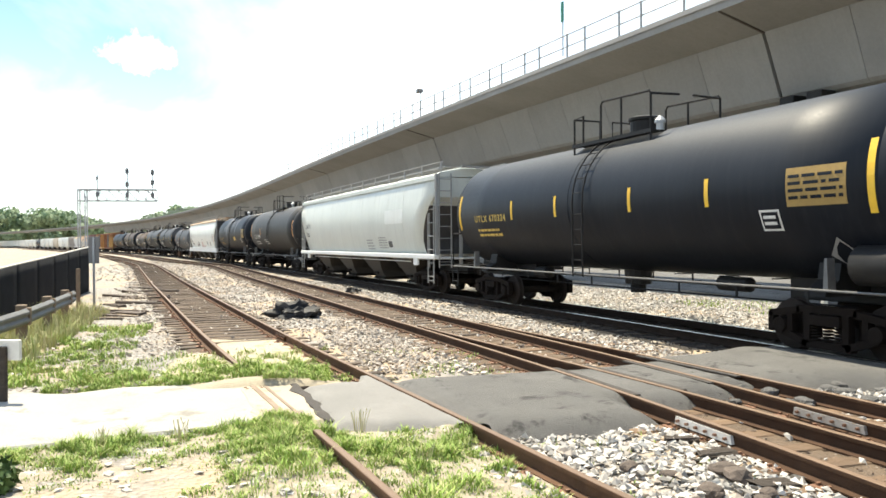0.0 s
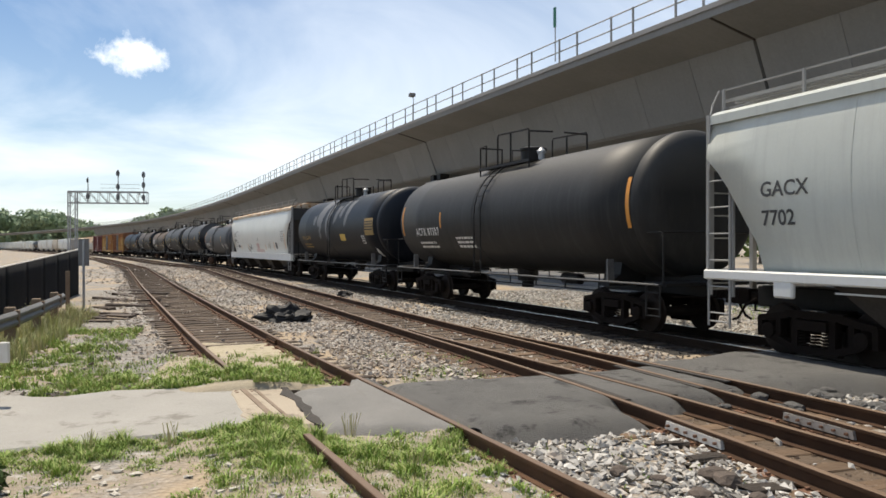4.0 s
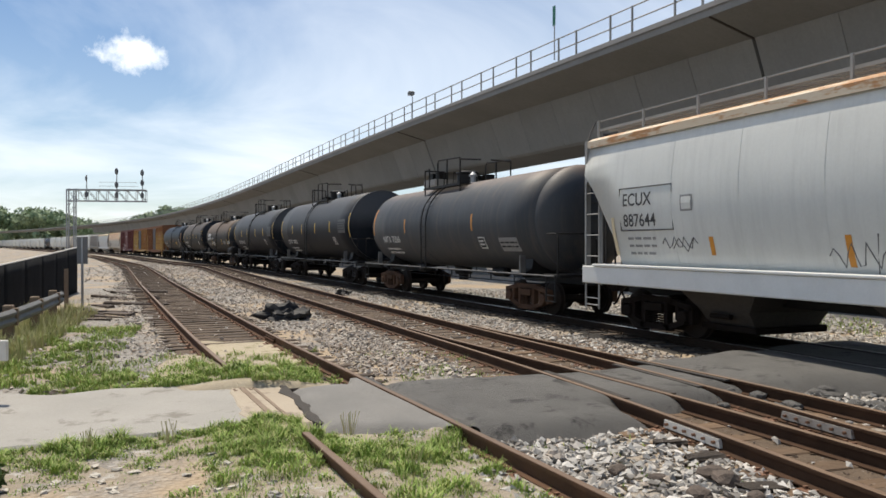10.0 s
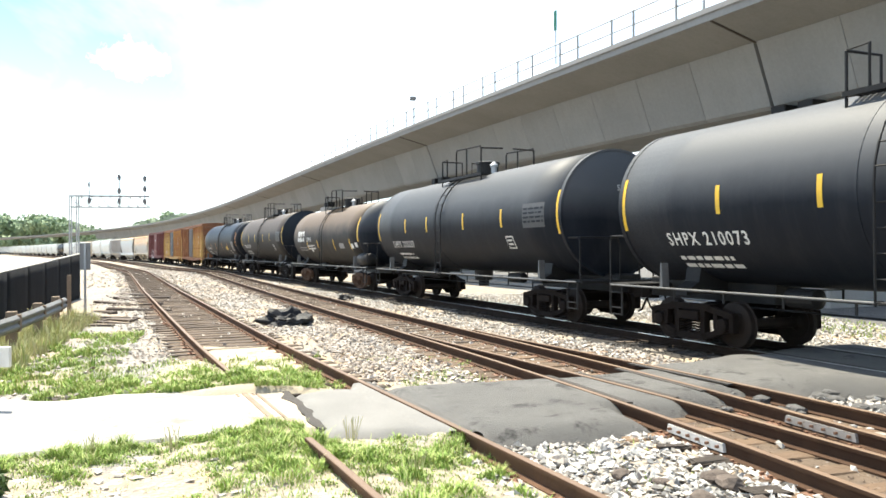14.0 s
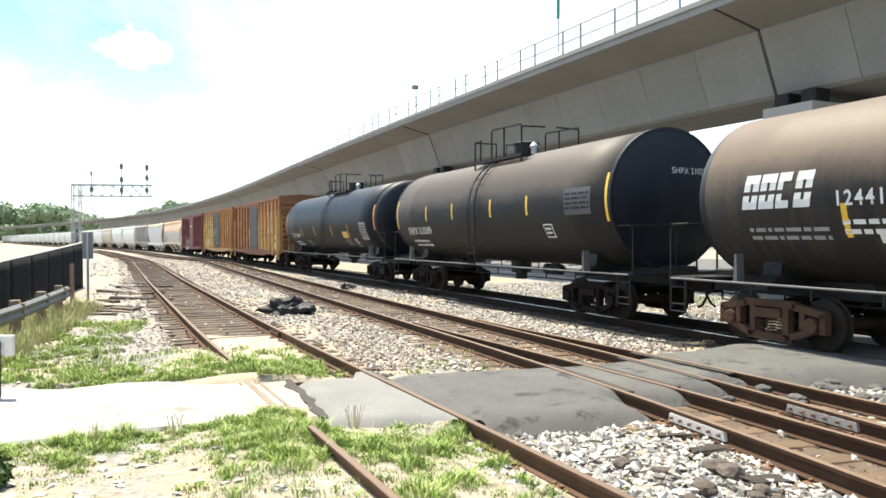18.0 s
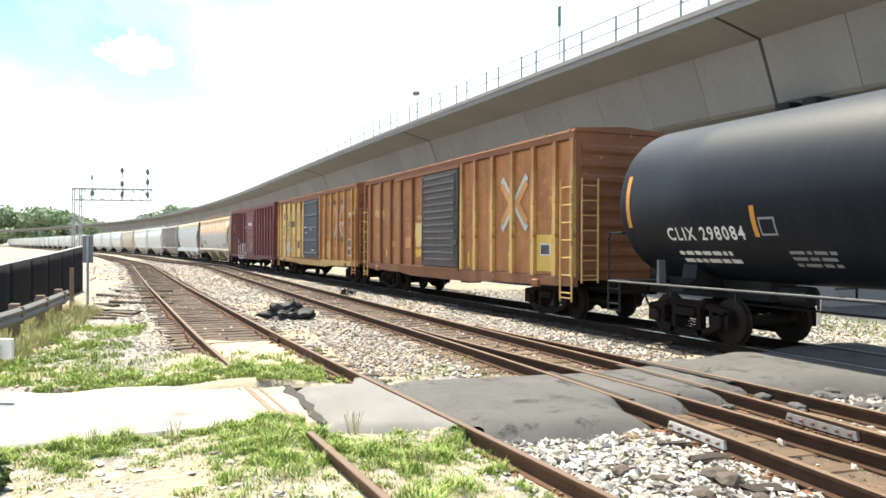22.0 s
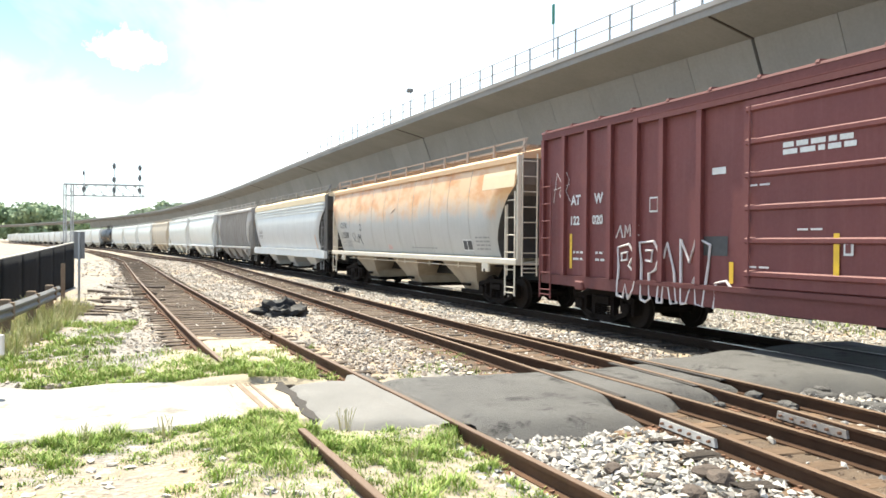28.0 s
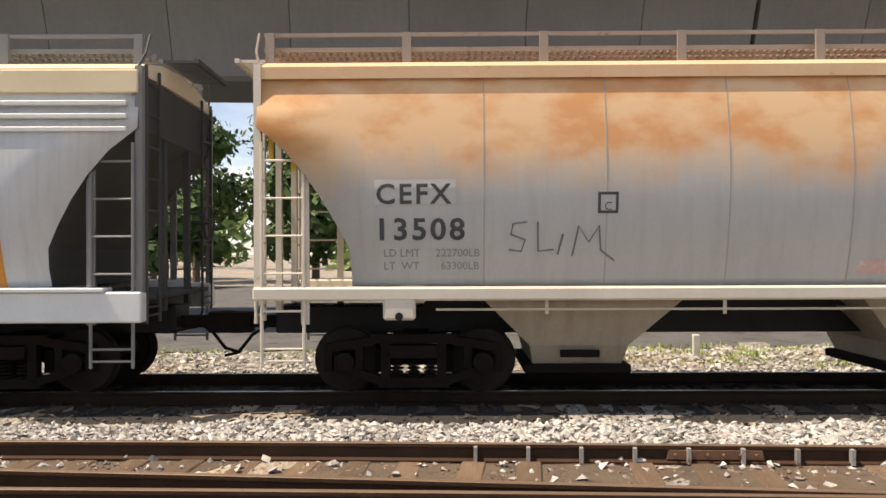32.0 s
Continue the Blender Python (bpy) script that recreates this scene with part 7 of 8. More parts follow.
def motions():
    for car, s0, half in CARS:
        walk(car, [(t, car_pose(s0 + SPEED * t + JOG.get(t, 0.0), half)) for t in range(0, 33)])
    n = 32 * 15
    rows = []
    for i in range(n + 1):
        t = i / 15
        rows.append((t, SPEED * t / WHEEL_R))
    for car, s0, half in CARS[:16]:
        for w, wx in SPIN.get(car, []):
            base = w.matrix_basis.translation.copy()
            walk(w, [(t, Matrix.Translation(base) @ Matrix.Rotation(a, 4, "Y")) for t, a in rows])



# ---- gravel, ties, grass ----
PAVED = [PAD, [(-10.7, 0.9), (-8.0, 1.0), (-7.5, 2.5), (-7.35, 4.6), (-8.0, 5.1), (-7.9, 5.6), (-8.5, 6.4), (-8.6, 7.3), (-8.2, 8.0), (-7.85, 8.9), (-7.75, 12.5), (-12.5, 12.5), (-12.0, 10.0), (-11.3, 8.6), (-11.2, 7.0), (-10.6, 5.0), (-10.5, 2.2)]]


def raw_mesh(name, verts, faces_tri, material):
    me = bpy.data.meshes.new(name)
    nv, nf = len(verts), len(faces_tri)
    me.vertices.add(nv)
    me.vertices.foreach_set("co", np.asarray(verts, np.float32).ravel())
    me.loops.add(nf * 3)
    me.loops.foreach_set("vertex_index", np.asarray(faces_tri, np.int32).ravel())
    me.polygons.add(nf)
    me.polygons.foreach_set("loop_start", np.arange(0, nf * 3, 3, dtype=np.int32))
    me.polygons.foreach_set("use_smooth", np.zeros(nf, bool))
    me.update(calc_edges=True)
    me.validate()
    me.materials.append(material)
    return me


rng = np.random.default_rng(7)
OCT_V = np.array([(1, 0, 0), (-1, 0, 0), (0, 1, 0), (0, -1, 0), (0, 0, 1), (0, 0, -1)], float)
OCT_F = np.array([(0, 2, 4), (2, 1, 4), (1, 3, 4), (3, 0, 4), (2, 0, 5), (1, 2, 5), (3, 1, 5), (0, 3, 5)])


def stones(name, x, y, z, size, material, label):
    n = len(x)
    th, ph = rng.uniform(0, 6.28, n), rng.uniform(-0.6, 0.6, n)
    s = size[:, None] * rng.uniform(0.5, 1.35, (n, 3))
    s[:, 2] *= 0.6
    v = OCT_V[None] * s[:, None, :] * rng.uniform(0.7, 1.2, (n, 6, 1)) + rng.normal(0, 0.16, (n, 6, 3)) * size[:, None, None]
    ct, st, cp, sp = np.cos(th)[:, None], np.sin(th)[:, None], np.cos(ph)[:, None], np.sin(ph)[:, None]
    a, b, c = v[..., 0], v[..., 1], v[..., 2]
    a, c = a * cp - c * sp, a * sp + c * cp
    a, b = a * ct - b * st, a * st + b * ct
    v = np.stack([a + x[:, None], b + y[:, None], c + z[:, None]], -1)
    f = OCT_F[None] + (np.arange(n) * 6)[:, None, None]
    ob = new(name, raw_mesh(name, v.reshape(-1, 3), f.reshape(-1, 3), material))
    return tagged(ob, label, "gravel", kind="stuff")


M_STONE = island("ballast_stone", [(0.33, 0.312, 0.28), (0.47, 0.45, 0.415), (0.16, 0.148, 0.132), (0.61, 0.59, 0.55), (0.35, 0.295, 0.24)], 0.9, 0.2)
M_STONET = island("tan_ballast_stone", [(0.33, 0.285, 0.235), (0.45, 0.40, 0.345), (0.17, 0.14, 0.115), (0.54, 0.50, 0.44), (0.36, 0.28, 0.21)], 0.9, 0.25)
M_STONEB = island("rusty_ballast_stone", [(0.16, 0.105, 0.065), (0.24, 0.18, 0.13), (0.09, 0.06, 0.04), (0.33, 0.28, 0.23)], 0.9, 0.25)
M_STONED = island("shadow_dark_stone", [(0.027, 0.023, 0.02), (0.048, 0.041, 0.034), (0.018, 0.016, 0.014), (0.075, 0.066, 0.056)], 0.9, 0.2)


def scatter(n, x0, x1, y0, y1):
    return rng.uniform(x0, x1, n), rng.uniform(y0, y1, n)


def ballast():
    X, Y, S = [], [], []
    for n, x0, x1, y0, y1, s0, s1 in ((34000, -8.2, 4.0, 0.5, 9.9, 0.025, 0.062), (5500, -20, -11, -3.5, 9.8, 0.03, 0.06), (9000, -20, -11.5, 2.2, 10.0, 0.025, 0.055), (12000, -45, -20, -4.5, 9.0, 0.03, 0.065), (9000, -95, -45, -10, 7, 0.05, 0.12)):
        x, y = scatter(n, x0, x1, y0, y1)
        keep = np.ones(n, bool)
        for p in PAVED:
            keep &= ~inside(p, x, y)
        ya = np.interp(x, np.arange(-100, 14, 1.0), [Y_A(q) for q in np.arange(-100, 14, 1.0)])
        yb = np.interp(x, np.arange(-100, 14, 1.0), [Y_B(q) for q in np.arange(-100, 14, 1.0)])
        keep &= y < np.interp(x, LINE[:, 1], LINE[:, 2]) - 2.0 + 0.12 * np.sin(x * 1.7)
        # grass and dirt stay clear of stones
        front = (x > -8.6) & (y < ya + 0.95) & ~((x > -7.3) & (np.abs(y - ya) < 0.7) & (rng.random(n) < 0.5)) & ~((x > -6.6) & (y > 0.2) & (rng.random(n) < 0.7))
        left = (x < -11) & (x > -14.5) & (y < 2.1) & (rng.random(n) < 0.72)
        keep &= ~front & ~left
        keep &= ~((np.abs(y - ya) < 1.2) & (x < -14) & (rng.random(n) < 0.75))
        keep &= ~((np.abs(y - yb) < 1.2) & (x < -12) & (rng.random(n) < 0.6))
        keep &= ~((x > -8) & (np.abs(y - yb) < 1.4) & (y > yb - 0.6) & (rng.random(n) < 0.55))
        keep &= ~((x < -11.3) & (np.abs(y - ya) < 1.25) & (rng.random(n) < 0.9)) & ~((x < -11.3) & (np.abs(y - yb) < 1.2) & (rng.random(n) < 0.8))
        keep &= ~((x > -8.6) & (y > yb - 0.7) & (y < yb + 2.3) & (rng.random(n) < 0.93))
        keep &= ~((x < -17) & (y < ya - 1.9) & (rng.random(n) < 0.8))
        for d in (-0.75, 0.75):
            keep &= np.abs(y - ya - d) > 0.09
            keep &= np.abs(y - yb - d) > 0.09
        X.append(x[keep]), Y.append(y[keep]), S.append(rng.uniform(s0, s1, n)[keep])
    x, y, s = np.concatenate(X), np.concatenate(Y), np.concatenate(S)
    k = x > -9
    z = -0.165 + rng.uniform(-0.03, 0.02, len(x))
    stones("ballast", x[k], y[k], z[k], s[k], M_STONE, "loose pale grey track ballast stones")
    k = ~k
    stones("ballast_tan", x[k], y[k], z[k], s[k], M_STONET, "loose tan and grey track ballast stones")
    # brown stones in the turnout
    x, y = scatter(3500, -8.4, 6, -0.9, 2.4)
    y = y + np.interp(x, np.arange(-10, 14, 1.0), [Y_B(q) for q in np.arange(-10, 14, 1.0)])
    k = ~inside(PAVED[1], x, y)
    stones("ballast_turnout", x[k], y[k], np.full(k.sum(), -0.178), rng.uniform(0.012, 0.035, k.sum()), M_STONEB, "small rusty stones around the turnout rails")
    # darker stones in and by the main track: the train's shadow in their colour
    x, y = scatter(15000, -40, 14, -2.9, 1.6)
    y = y + np.interp(x, LINE[:, 1], LINE[:, 2])
    keep = ~inside(PAVED[1], x, y) & (np.abs(np.abs(y - np.interp(x, LINE[:, 1], LINE[:, 2])) - 0.7525) > 0.09)
    light = (y - np.interp(x, LINE[:, 1], LINE[:, 2])) < -2.0 + 0.12 * np.sin(x * 1.7)
    k = keep & ~light
    stones("ballast_main", x[k], y[k], -0.16 + rng.uniform(-0.04, 0.0, k.sum()), rng.uniform(0.025, 0.05, k.sum()), M_STONED, "dirty ballast between the main track rails, darkened as train shadow")
    k = keep & light
    stones("ballast_shoulder", x[k], y[k], -0.15 + rng.uniform(-0.03, 0.03, k.sum()), rng.uniform(0.025, 0.055, k.sum()), M_STONE, "pale ballast shoulder beside the main track")
    x, y = scatter(9000, -8, 9, -3.9, -1.8)
    y = y + np.interp(x, LINE[:, 1], LINE[:, 2])
    yc = np.interp(x, np.arange(-10, 14, 1.0), [Y_C(q) for q in np.arange(-10, 14, 1.0)])
    k = ~inside(PAVED[1], x, y) & (y < np.interp(x, LINE[:, 1], LINE[:, 2]) - 2.0 + 0.12 * np.sin(x * 1.7)) & (y > yc + 0.95)
    stones("ballast_strip", x[k], y[k], -0.155 + rng.uniform(-0.03, 0.03, k.sum()), rng.uniform(0.028, 0.055, k.sum()), M_STONE, "pale ballast between the turnout and the main track")
    # low heaps behind the train
    x, y = scatter(26000, -32, 10, 10.2, 17.5)
    base = np.interp(x, LINE[:, 1], LINE[:, 2])
    h = np.array([max(0.0, noise.noise((a * 0.55, b * 0.7, 4.0)) + 0.25) for a, b in zip(x, y)]) * np.clip((y - base - 1.7) / 1.2, 0, 1) * np.clip((np.interp(x, YARD_X, YARD_Y) - 0.4 - y) / 1.0, 0, 1) * np.clip((x + 8.8) / 2, 0, 1)
    k = ~inside(PAVED[1], x, y) & (y > base + 1.6) & (y < np.interp(x, YARD_X, YARD_Y) + 0.2 * np.sin(x * 3.1))
    stones("gravel_heap", x[k], y[k], (-0.17 + h * 0.14)[k], rng.uniform(0.03, 0.07, k.sum()), M_STONE, "heaped pale gravel behind the main track")


ballast()


def heap_ground():
    bm = bmesh.new()
    xs, ys = np.arange(-26, 10.01, 0.5), np.arange(12.0, 17.6, 0.4)
    g = []
    for x in xs:
        row = []
        b = line_y(float(x))
        for y in ys:
            h = max(0.0, noise.noise((x * 0.55, y * 0.7, 4.0)) + 0.25) * min(1, max(0, (y - b - 1.7) / 1.2)) * min(1, max(0, (float(np.interp(x, YARD_X, YARD_Y)) - 0.4 - y) / 1.0)) * min(1, max(0, (x + 8.8) / 2))
            row.append(bm.verts.new((x, y, -0.26 + 0.16 * h)))
        g.append(row)
    for a, b in zip(g, g[1:]):
        for i in range(len(ys) - 1):
            bm.faces.new((a[i], b[i], b[i + 1], a[i + 1]))
    tagged(part("ground_heap", bm, bpy.data.materials["ground_dirt_gravel_grass"], smooth=True), "low gravel bank behind the main track", "ground", kind="structure")


heap_ground()

M_GRASS = island("grass_blade", [(0.12, 0.20, 0.03), (0.20, 0.31, 0.05), (0.27, 0.385, 0.08), (0.36, 0.42, 0.12), (0.46, 0.42, 0.22)], 0.8, 0.3)
M_DRYG = island("dry_grass_blade", [(0.22, 0.30, 0.07), (0.46, 0.42, 0.23), (0.33, 0.36, 0.14), (0.54, 0.47, 0.28)], 0.8, 0.25)


def grass(name, x, y, height, lean, material, label, z=-0.19, width=0.007):
    n = len(x)
    a = rng.uniform(0, 6.28, n)
    d = np.stack([np.cos(a), np.sin(a)], 1)
    w = np.stack([-np.sin(a), np.cos(a)], 1) * (width * rng.uniform(0.7, 1.4, n))[:, None]
    h = height * rng.uniform(0.5, 1.3, n)
    o = np.stack([x, y], 1)
    l = (lean * rng.uniform(0.2, 1.2, n) * h)[:, None] * d
    P = np.empty((n, 5, 3))
    P[:, 0, :2], P[:, 0, 2] = o - w, z
    P[:, 1, :2], P[:, 1, 2] = o + w, z
    P[:, 2, :2], P[:, 2, 2] = o + l * 0.35 + w * 0.8, z + h * 0.6
    P[:, 3, :2], P[:, 3, 2] = o + l * 0.35 - w * 0.8, z + h * 0.6
    P[:, 4, :2], P[:, 4, 2] = o + l, z + h
    F = np.array([(0, 1, 2), (0, 2, 3), (3, 2, 4)])[None] + (np.arange(n) * 5)[:, None, None]
    ob = new(name, raw_mesh(name, P.reshape(-1, 3), F.reshape(-1, 3), material))
    return tagged(ob, label, "grass", kind="stuff")


def tufted(n, x0, x1, y0, y1, thr, seed=0.0):
    """Points of patchy growth: m is how deep in its patch each one stands."""
    x, y = scatter(n, x0, x1, y0, y1)
    m = np.array([0.8 * noise.noise((a * 0.9, b * 0.9, 20.0 + seed)) + 0.75 * noise.noise((a * 2.9, b * 2.9, 5.0 + seed)) + 0.5 * noise.noise((a * 8.0, b * 8.0, 2.0 + seed)) for a, b in zip(x, y)])
    k = m > thr + rng.uniform(-0.35, 0.35, n)
    for p in PAVED:
        k &= ~inside(p, x, y)
    return x[k], y[k], np.clip(m[k] - thr, 0, 0.7)


def lawns():
    # a dense band along the pad, thinning towards bare sandy dirt
    x, y, m = tufted(120000, -8.9, -5.2, -2.6, 1.3, 0.08)
    k = rng.random(len(x)) < np.clip(1.3 - 0.5 * np.abs(x + 8.0) ** 1.2, 0.22, 1) * np.where((x > -7.3) & (y < -0.5), 0.35, 1.0) * np.where((x > -7.0) & (y > 0.2), 0.4, 1.0) * 0.7
    grass("grass", x[k], y[k], 0.03 + 0.2 * m[k] ** 1.4, 1.1, M_GRASS, "tufts of green weeds in front of the crossing", z=np.array([front_soil(a, b) for a, b in zip(x[k], y[k])]) - 0.01, width=0.005)
    x, y, m = tufted(50000, -8.75, -7.6, -2.5, 1.1, -0.02, seed=21.0)
    k = rng.random(len(x)) < np.clip(0.95 - 1.3 * np.maximum(0, x + 8.4), 0.05, 0.75)
    grass("grass_pad_edge", x[k], y[k], 0.04 + 0.17 * m[k] ** 1.3, 1.1, M_GRASS, "green weeds along the edge of the pad", z=np.array([front_soil(a, b) for a, b in zip(x[k], y[k])]) - 0.01, width=0.005)
    x, y, m = tufted(44000, -8.4, -5.0, 0.9, 2.6, 0.0, seed=3.0)
    k = rng.random(len(x)) < np.where(x > -6.3, 0.35, 0.65)
    grass("grass_track", x[k], y[k], 0.03 + 0.2 * m[k] ** 1.4, 1.1, M_GRASS, "green weeds between the rails of the siding", z=np.array([front_soil(a, b) for a, b in zip(x[k], y[k])]) - 0.01, width=0.005)
    x, y, m = tufted(9000, -14.6, -10.9, 0.3, 2.0, 0.2, seed=18.0)
    k = rng.random(len(x)) < np.where(x < -12.0, 0.35, 1.0)
    grass("grass_sand", x[k], y[k], 0.03 + 0.14 * m[k], 1.1, M_GRASS, "weeds in the sand between the siding rails", z=np.array([soil(a, b) for a, b in zip(x[k], y[k])]))
    # a strip along the back of the pad, thinning away from it
    x, y, m = tufted(60000, -14.4, -10.9, -2.3, 1.6, 0.0, seed=6.0)
    k = rng.random(len(x)) < np.clip(1.0 - 0.62 * (-11.75 - x), 0.12, 1)
    grass("grass_verge", x[k], y[k], 0.035 + 0.16 * m[k], 1.0, M_GRASS, "patchy green weeds behind the concrete pad", z=np.array([soil(a, b) for a, b in zip(x[k], y[k])]), width=0.006)
    x, y, m = tufted(45000, -20, -12.0, -3.8, -1.5, 0.05, seed=8.0)
    k = rng.random(len(x)) < np.clip(1.2 - 0.5 * (y + 3.4), 0.15, 1)
    grass("grass_roadside", x[k], y[k], 0.05 + 0.2 * m[k], 0.9, M_GRASS, "green weeds by the guard rail", width=0.008)
    x, y, m = tufted(12000, -24, -13.0, -4.6, -3.0, -0.05, seed=9.0)
    grass("grass_tall", x, y, 0.2 + 0.4 * m, 0.6, M_DRYG, "tall dry grass along the guard rail", width=0.007)
    x, y, m = tufted(16000, -22, 9, 13.8, 17.2, 0.0, seed=12.0)
    k = (rng.random(len(x)) < np.where(x > -3.5, 1.0, 0.45)) & (y < np.interp(x, YARD_X, YARD_Y) + 0.1)
    x, y, m = x[k], y[k], m[k]
    grass("grass_bank", x, y, 0.06 + 0.1 * m, 0.8, M_GRASS, "grass on the gravel bank behind the track", z=-0.17, width=0.012)
    x, y, m = tufted(7000, -14, -5, 2.4, 4.4, 0.3, seed=15.0)
    grass("grass_ballast", x, y, 0.04 + 0.08 * m, 0.9, M_GRASS, "sparse weeds in the ballast")


lawns()


def leafy_tuft(x, y, h, n, seed):
    """A taller weed: stalks with seed heads."""
    r = random.Random(seed)
    w = thing("weed", "tall thin weed with seed stalks", "weed", "weeds by the pad", at=pose(x, y, -0.19))
    for i in range(n):
        a, l = r.uniform(0, 6.28), r.uniform(0.05, 0.3) * h
        p = [(0.06 * r.uniform(-1, 1), 0.06 * r.uniform(-1, 1), 0)]
        p.append((p[0][0] + l * 0.4 * math.cos(a), p[0][1] + l * 0.4 * math.sin(a), h * 0.6))
        p.append((p[0][0] + l * math.cos(a), p[0][1] + l * math.sin(a), h * r.uniform(0.8, 1.15)))
        part("stalk", tube(bmesh.new(), p, 0.0035, 3), M_DRYG, w)


for i, (x, y, h) in enumerate(((-7.9, 1.4, 0.28), (-8.1, 0.6, 0.24), (-8.3, -0.35, 0.22), (-8.3, -1.1, 0.2), (-6.6, 1.75, 0.22), (-11.2, 1.05, 0.22))):
    leafy_tuft(x, y, h, 12, i)

# ---- ties ----
TIE, PLATE = tie_data(), plate_data()
LONG = bpy.data.meshes.new("long_tie")
_b = bbox(-0.115, 0.115, -1.35, 2.55, -0.36, -0.165, 0.012)
_b.to_mesh(LONG)
_b.free()
LONG.materials.append(M_TIET)


def lay_ties():
    r = random.Random(11)
    for tr, pts in TRACKS:
        if not pts:
            continue
        main = tr.name == "track_main"
        pts = pts[::-1][:300]
        for i, p in enumerate(pts):
            if i + 1 >= len(pts):
                break
            if inside(PAVED[1], np.array([p.x]), np.array([p.y]))[0]:
                continue
            d = p - pts[i + 1]
            ang = math.degrees(math.atan2(d.y, d.x)) + r.uniform(-1.2, 1.2)
            long_one = tr.name == "track_middle" and p.x > -15.5
            t = part("tie", LONG if long_one else TIE, None, tr, at=pose(p.x + r.uniform(-0.03, 0.03), p.y + r.uniform(-0.05, 0.05), r.uniform(-0.012, 0.004), r.uniform(-0.4, 0.4), 0, ang))
            if p.x > -32:
                part("tie_plate", PLATEK if main else PLATE, None, t)


PLATEK = PLATE.copy()
PLATEK.materials[0] = M_RAILK
lay_ties()


def joint_bar(tr, fy, side, x, length, material, out=-1):
    d = math.degrees(math.atan(fy(x + 0.5) - fy(x - 0.5)))
    bm = bmesh.new()
    prism(bm, [(-length / 2, -0.13), (length / 2, -0.13), (length / 2 - 0.02, -0.045), (-length / 2 + 0.02, -0.045)], out * 0.014, out * 0.05)
    jb = part("joint_bar", bm, material, tr, at=pose(x, fy(x) + side, 0, 0, 0, d))
    for i in range(6):
        bx = -length / 2 + length * (i + 0.5) / 6
        part("bolt", lathe(bmesh.new(), [(out * 0.05, 0.016), (out * 0.085, 0.016)], 6, "y", (bx, 0, -0.085)), M_PLATE, jb)


M_PALE = surface("pale_grey_steel", (0.40, 0.385, 0.36), (0.27, 0.245, 0.215), 4, 0.7, 0.2, 0.1, 30, rust=((0.15, 0.085, 0.045), 0.54))
M_PALEW = surface("whitened_steel", (0.62, 0.61, 0.58), (0.42, 0.40, 0.37), 4, 0.7, 0.0, 0.1, 30, rust=((0.2, 0.12, 0.07), 0.6))
joint_bar(track_middle, Y_B, -0.7525, -6.8, 0.92, M_PALEW)
joint_bar(track_middle, Y_B, 0.7525, -6.75, 0.98, M_PALE)
joint_bar(track_turnout, Y_C, 0.7525, 1.9, 0.9, M_PLATE)
joint_bar(track_siding, Y_A, 0.7525, -16.0, 0.8, M_RAIL)
for i in range(10):
    x = -0.35 + i * 0.5
    part("rail_brace", bbox(x - 0.017, x + 0.017, Y_C(x) + 0.66, Y_C(x) + 0.73, -0.165, -0.02), M_PALE, track_turnout)

for x, y, a in ((-6.74, 4.42, 88), (-6.2, 4.46, 94), (-5.3, 4.34, 97)):
    bm = bbox(-0.19, 0.19, -0.085, 0.085, -0.05, 0.05, 0.015)
    rt = random.Random(int(x * 100))
    for q in bm.verts:
        q.co += Vector((rt.uniform(-0.06, 0.06), rt.uniform(-0.025, 0.025), rt.uniform(-0.015, 0.012)))
    part("tie_end", bm, M_ROT, track_middle, "dark rotten tie end", at=pose(x, y, -0.175, 2, 3, a))

# ---- by the road: fence, guard rail, sign, debris ----
M_SCREEN = surface("black_screen_fabric", (0.017, 0.018, 0.020), (0.027, 0.028, 0.03), 2, 0.9, 0, 0.1, 60, gloss=0.04)
M_WOOD = surface("weathered_board", (0.26, 0.19, 0.13), (0.16, 0.115, 0.08), 3, 0.85, 0, 0.3, 25, stretch=(1, 4, 4))
M_TARP = surface("black_crumpled_plastic", (0.012, 0.012, 0.013), (0.025, 0.025, 0.026), 4, 0.62, 0, 0.2, 20, gloss=0.25)
M_SIGNB = surface("sign_back_grey", (0.20, 0.20, 0.20), (0.15, 0.15, 0.15), 3, 0.6, 0.3)
M_GREENS = surface("sign_green", (0.015, 0.16, 0.09), (0.015, 0.13, 0.08), 5, 0.5)
M_WPOST = surface("white_marker_paint", (0.68, 0.68, 0.65), (0.5, 0.5, 0.47), 5, 0.7)
M_WBOARD = surface("white_board_paint", (0.7, 0.68, 0.63), (0.55, 0.52, 0.47), 3, 0.7)
M_REDC = surface("container_red", (0.30, 0.05, 0.04), (0.24, 0.04, 0.035), 1, 0.6, 0, 0.05, 20)


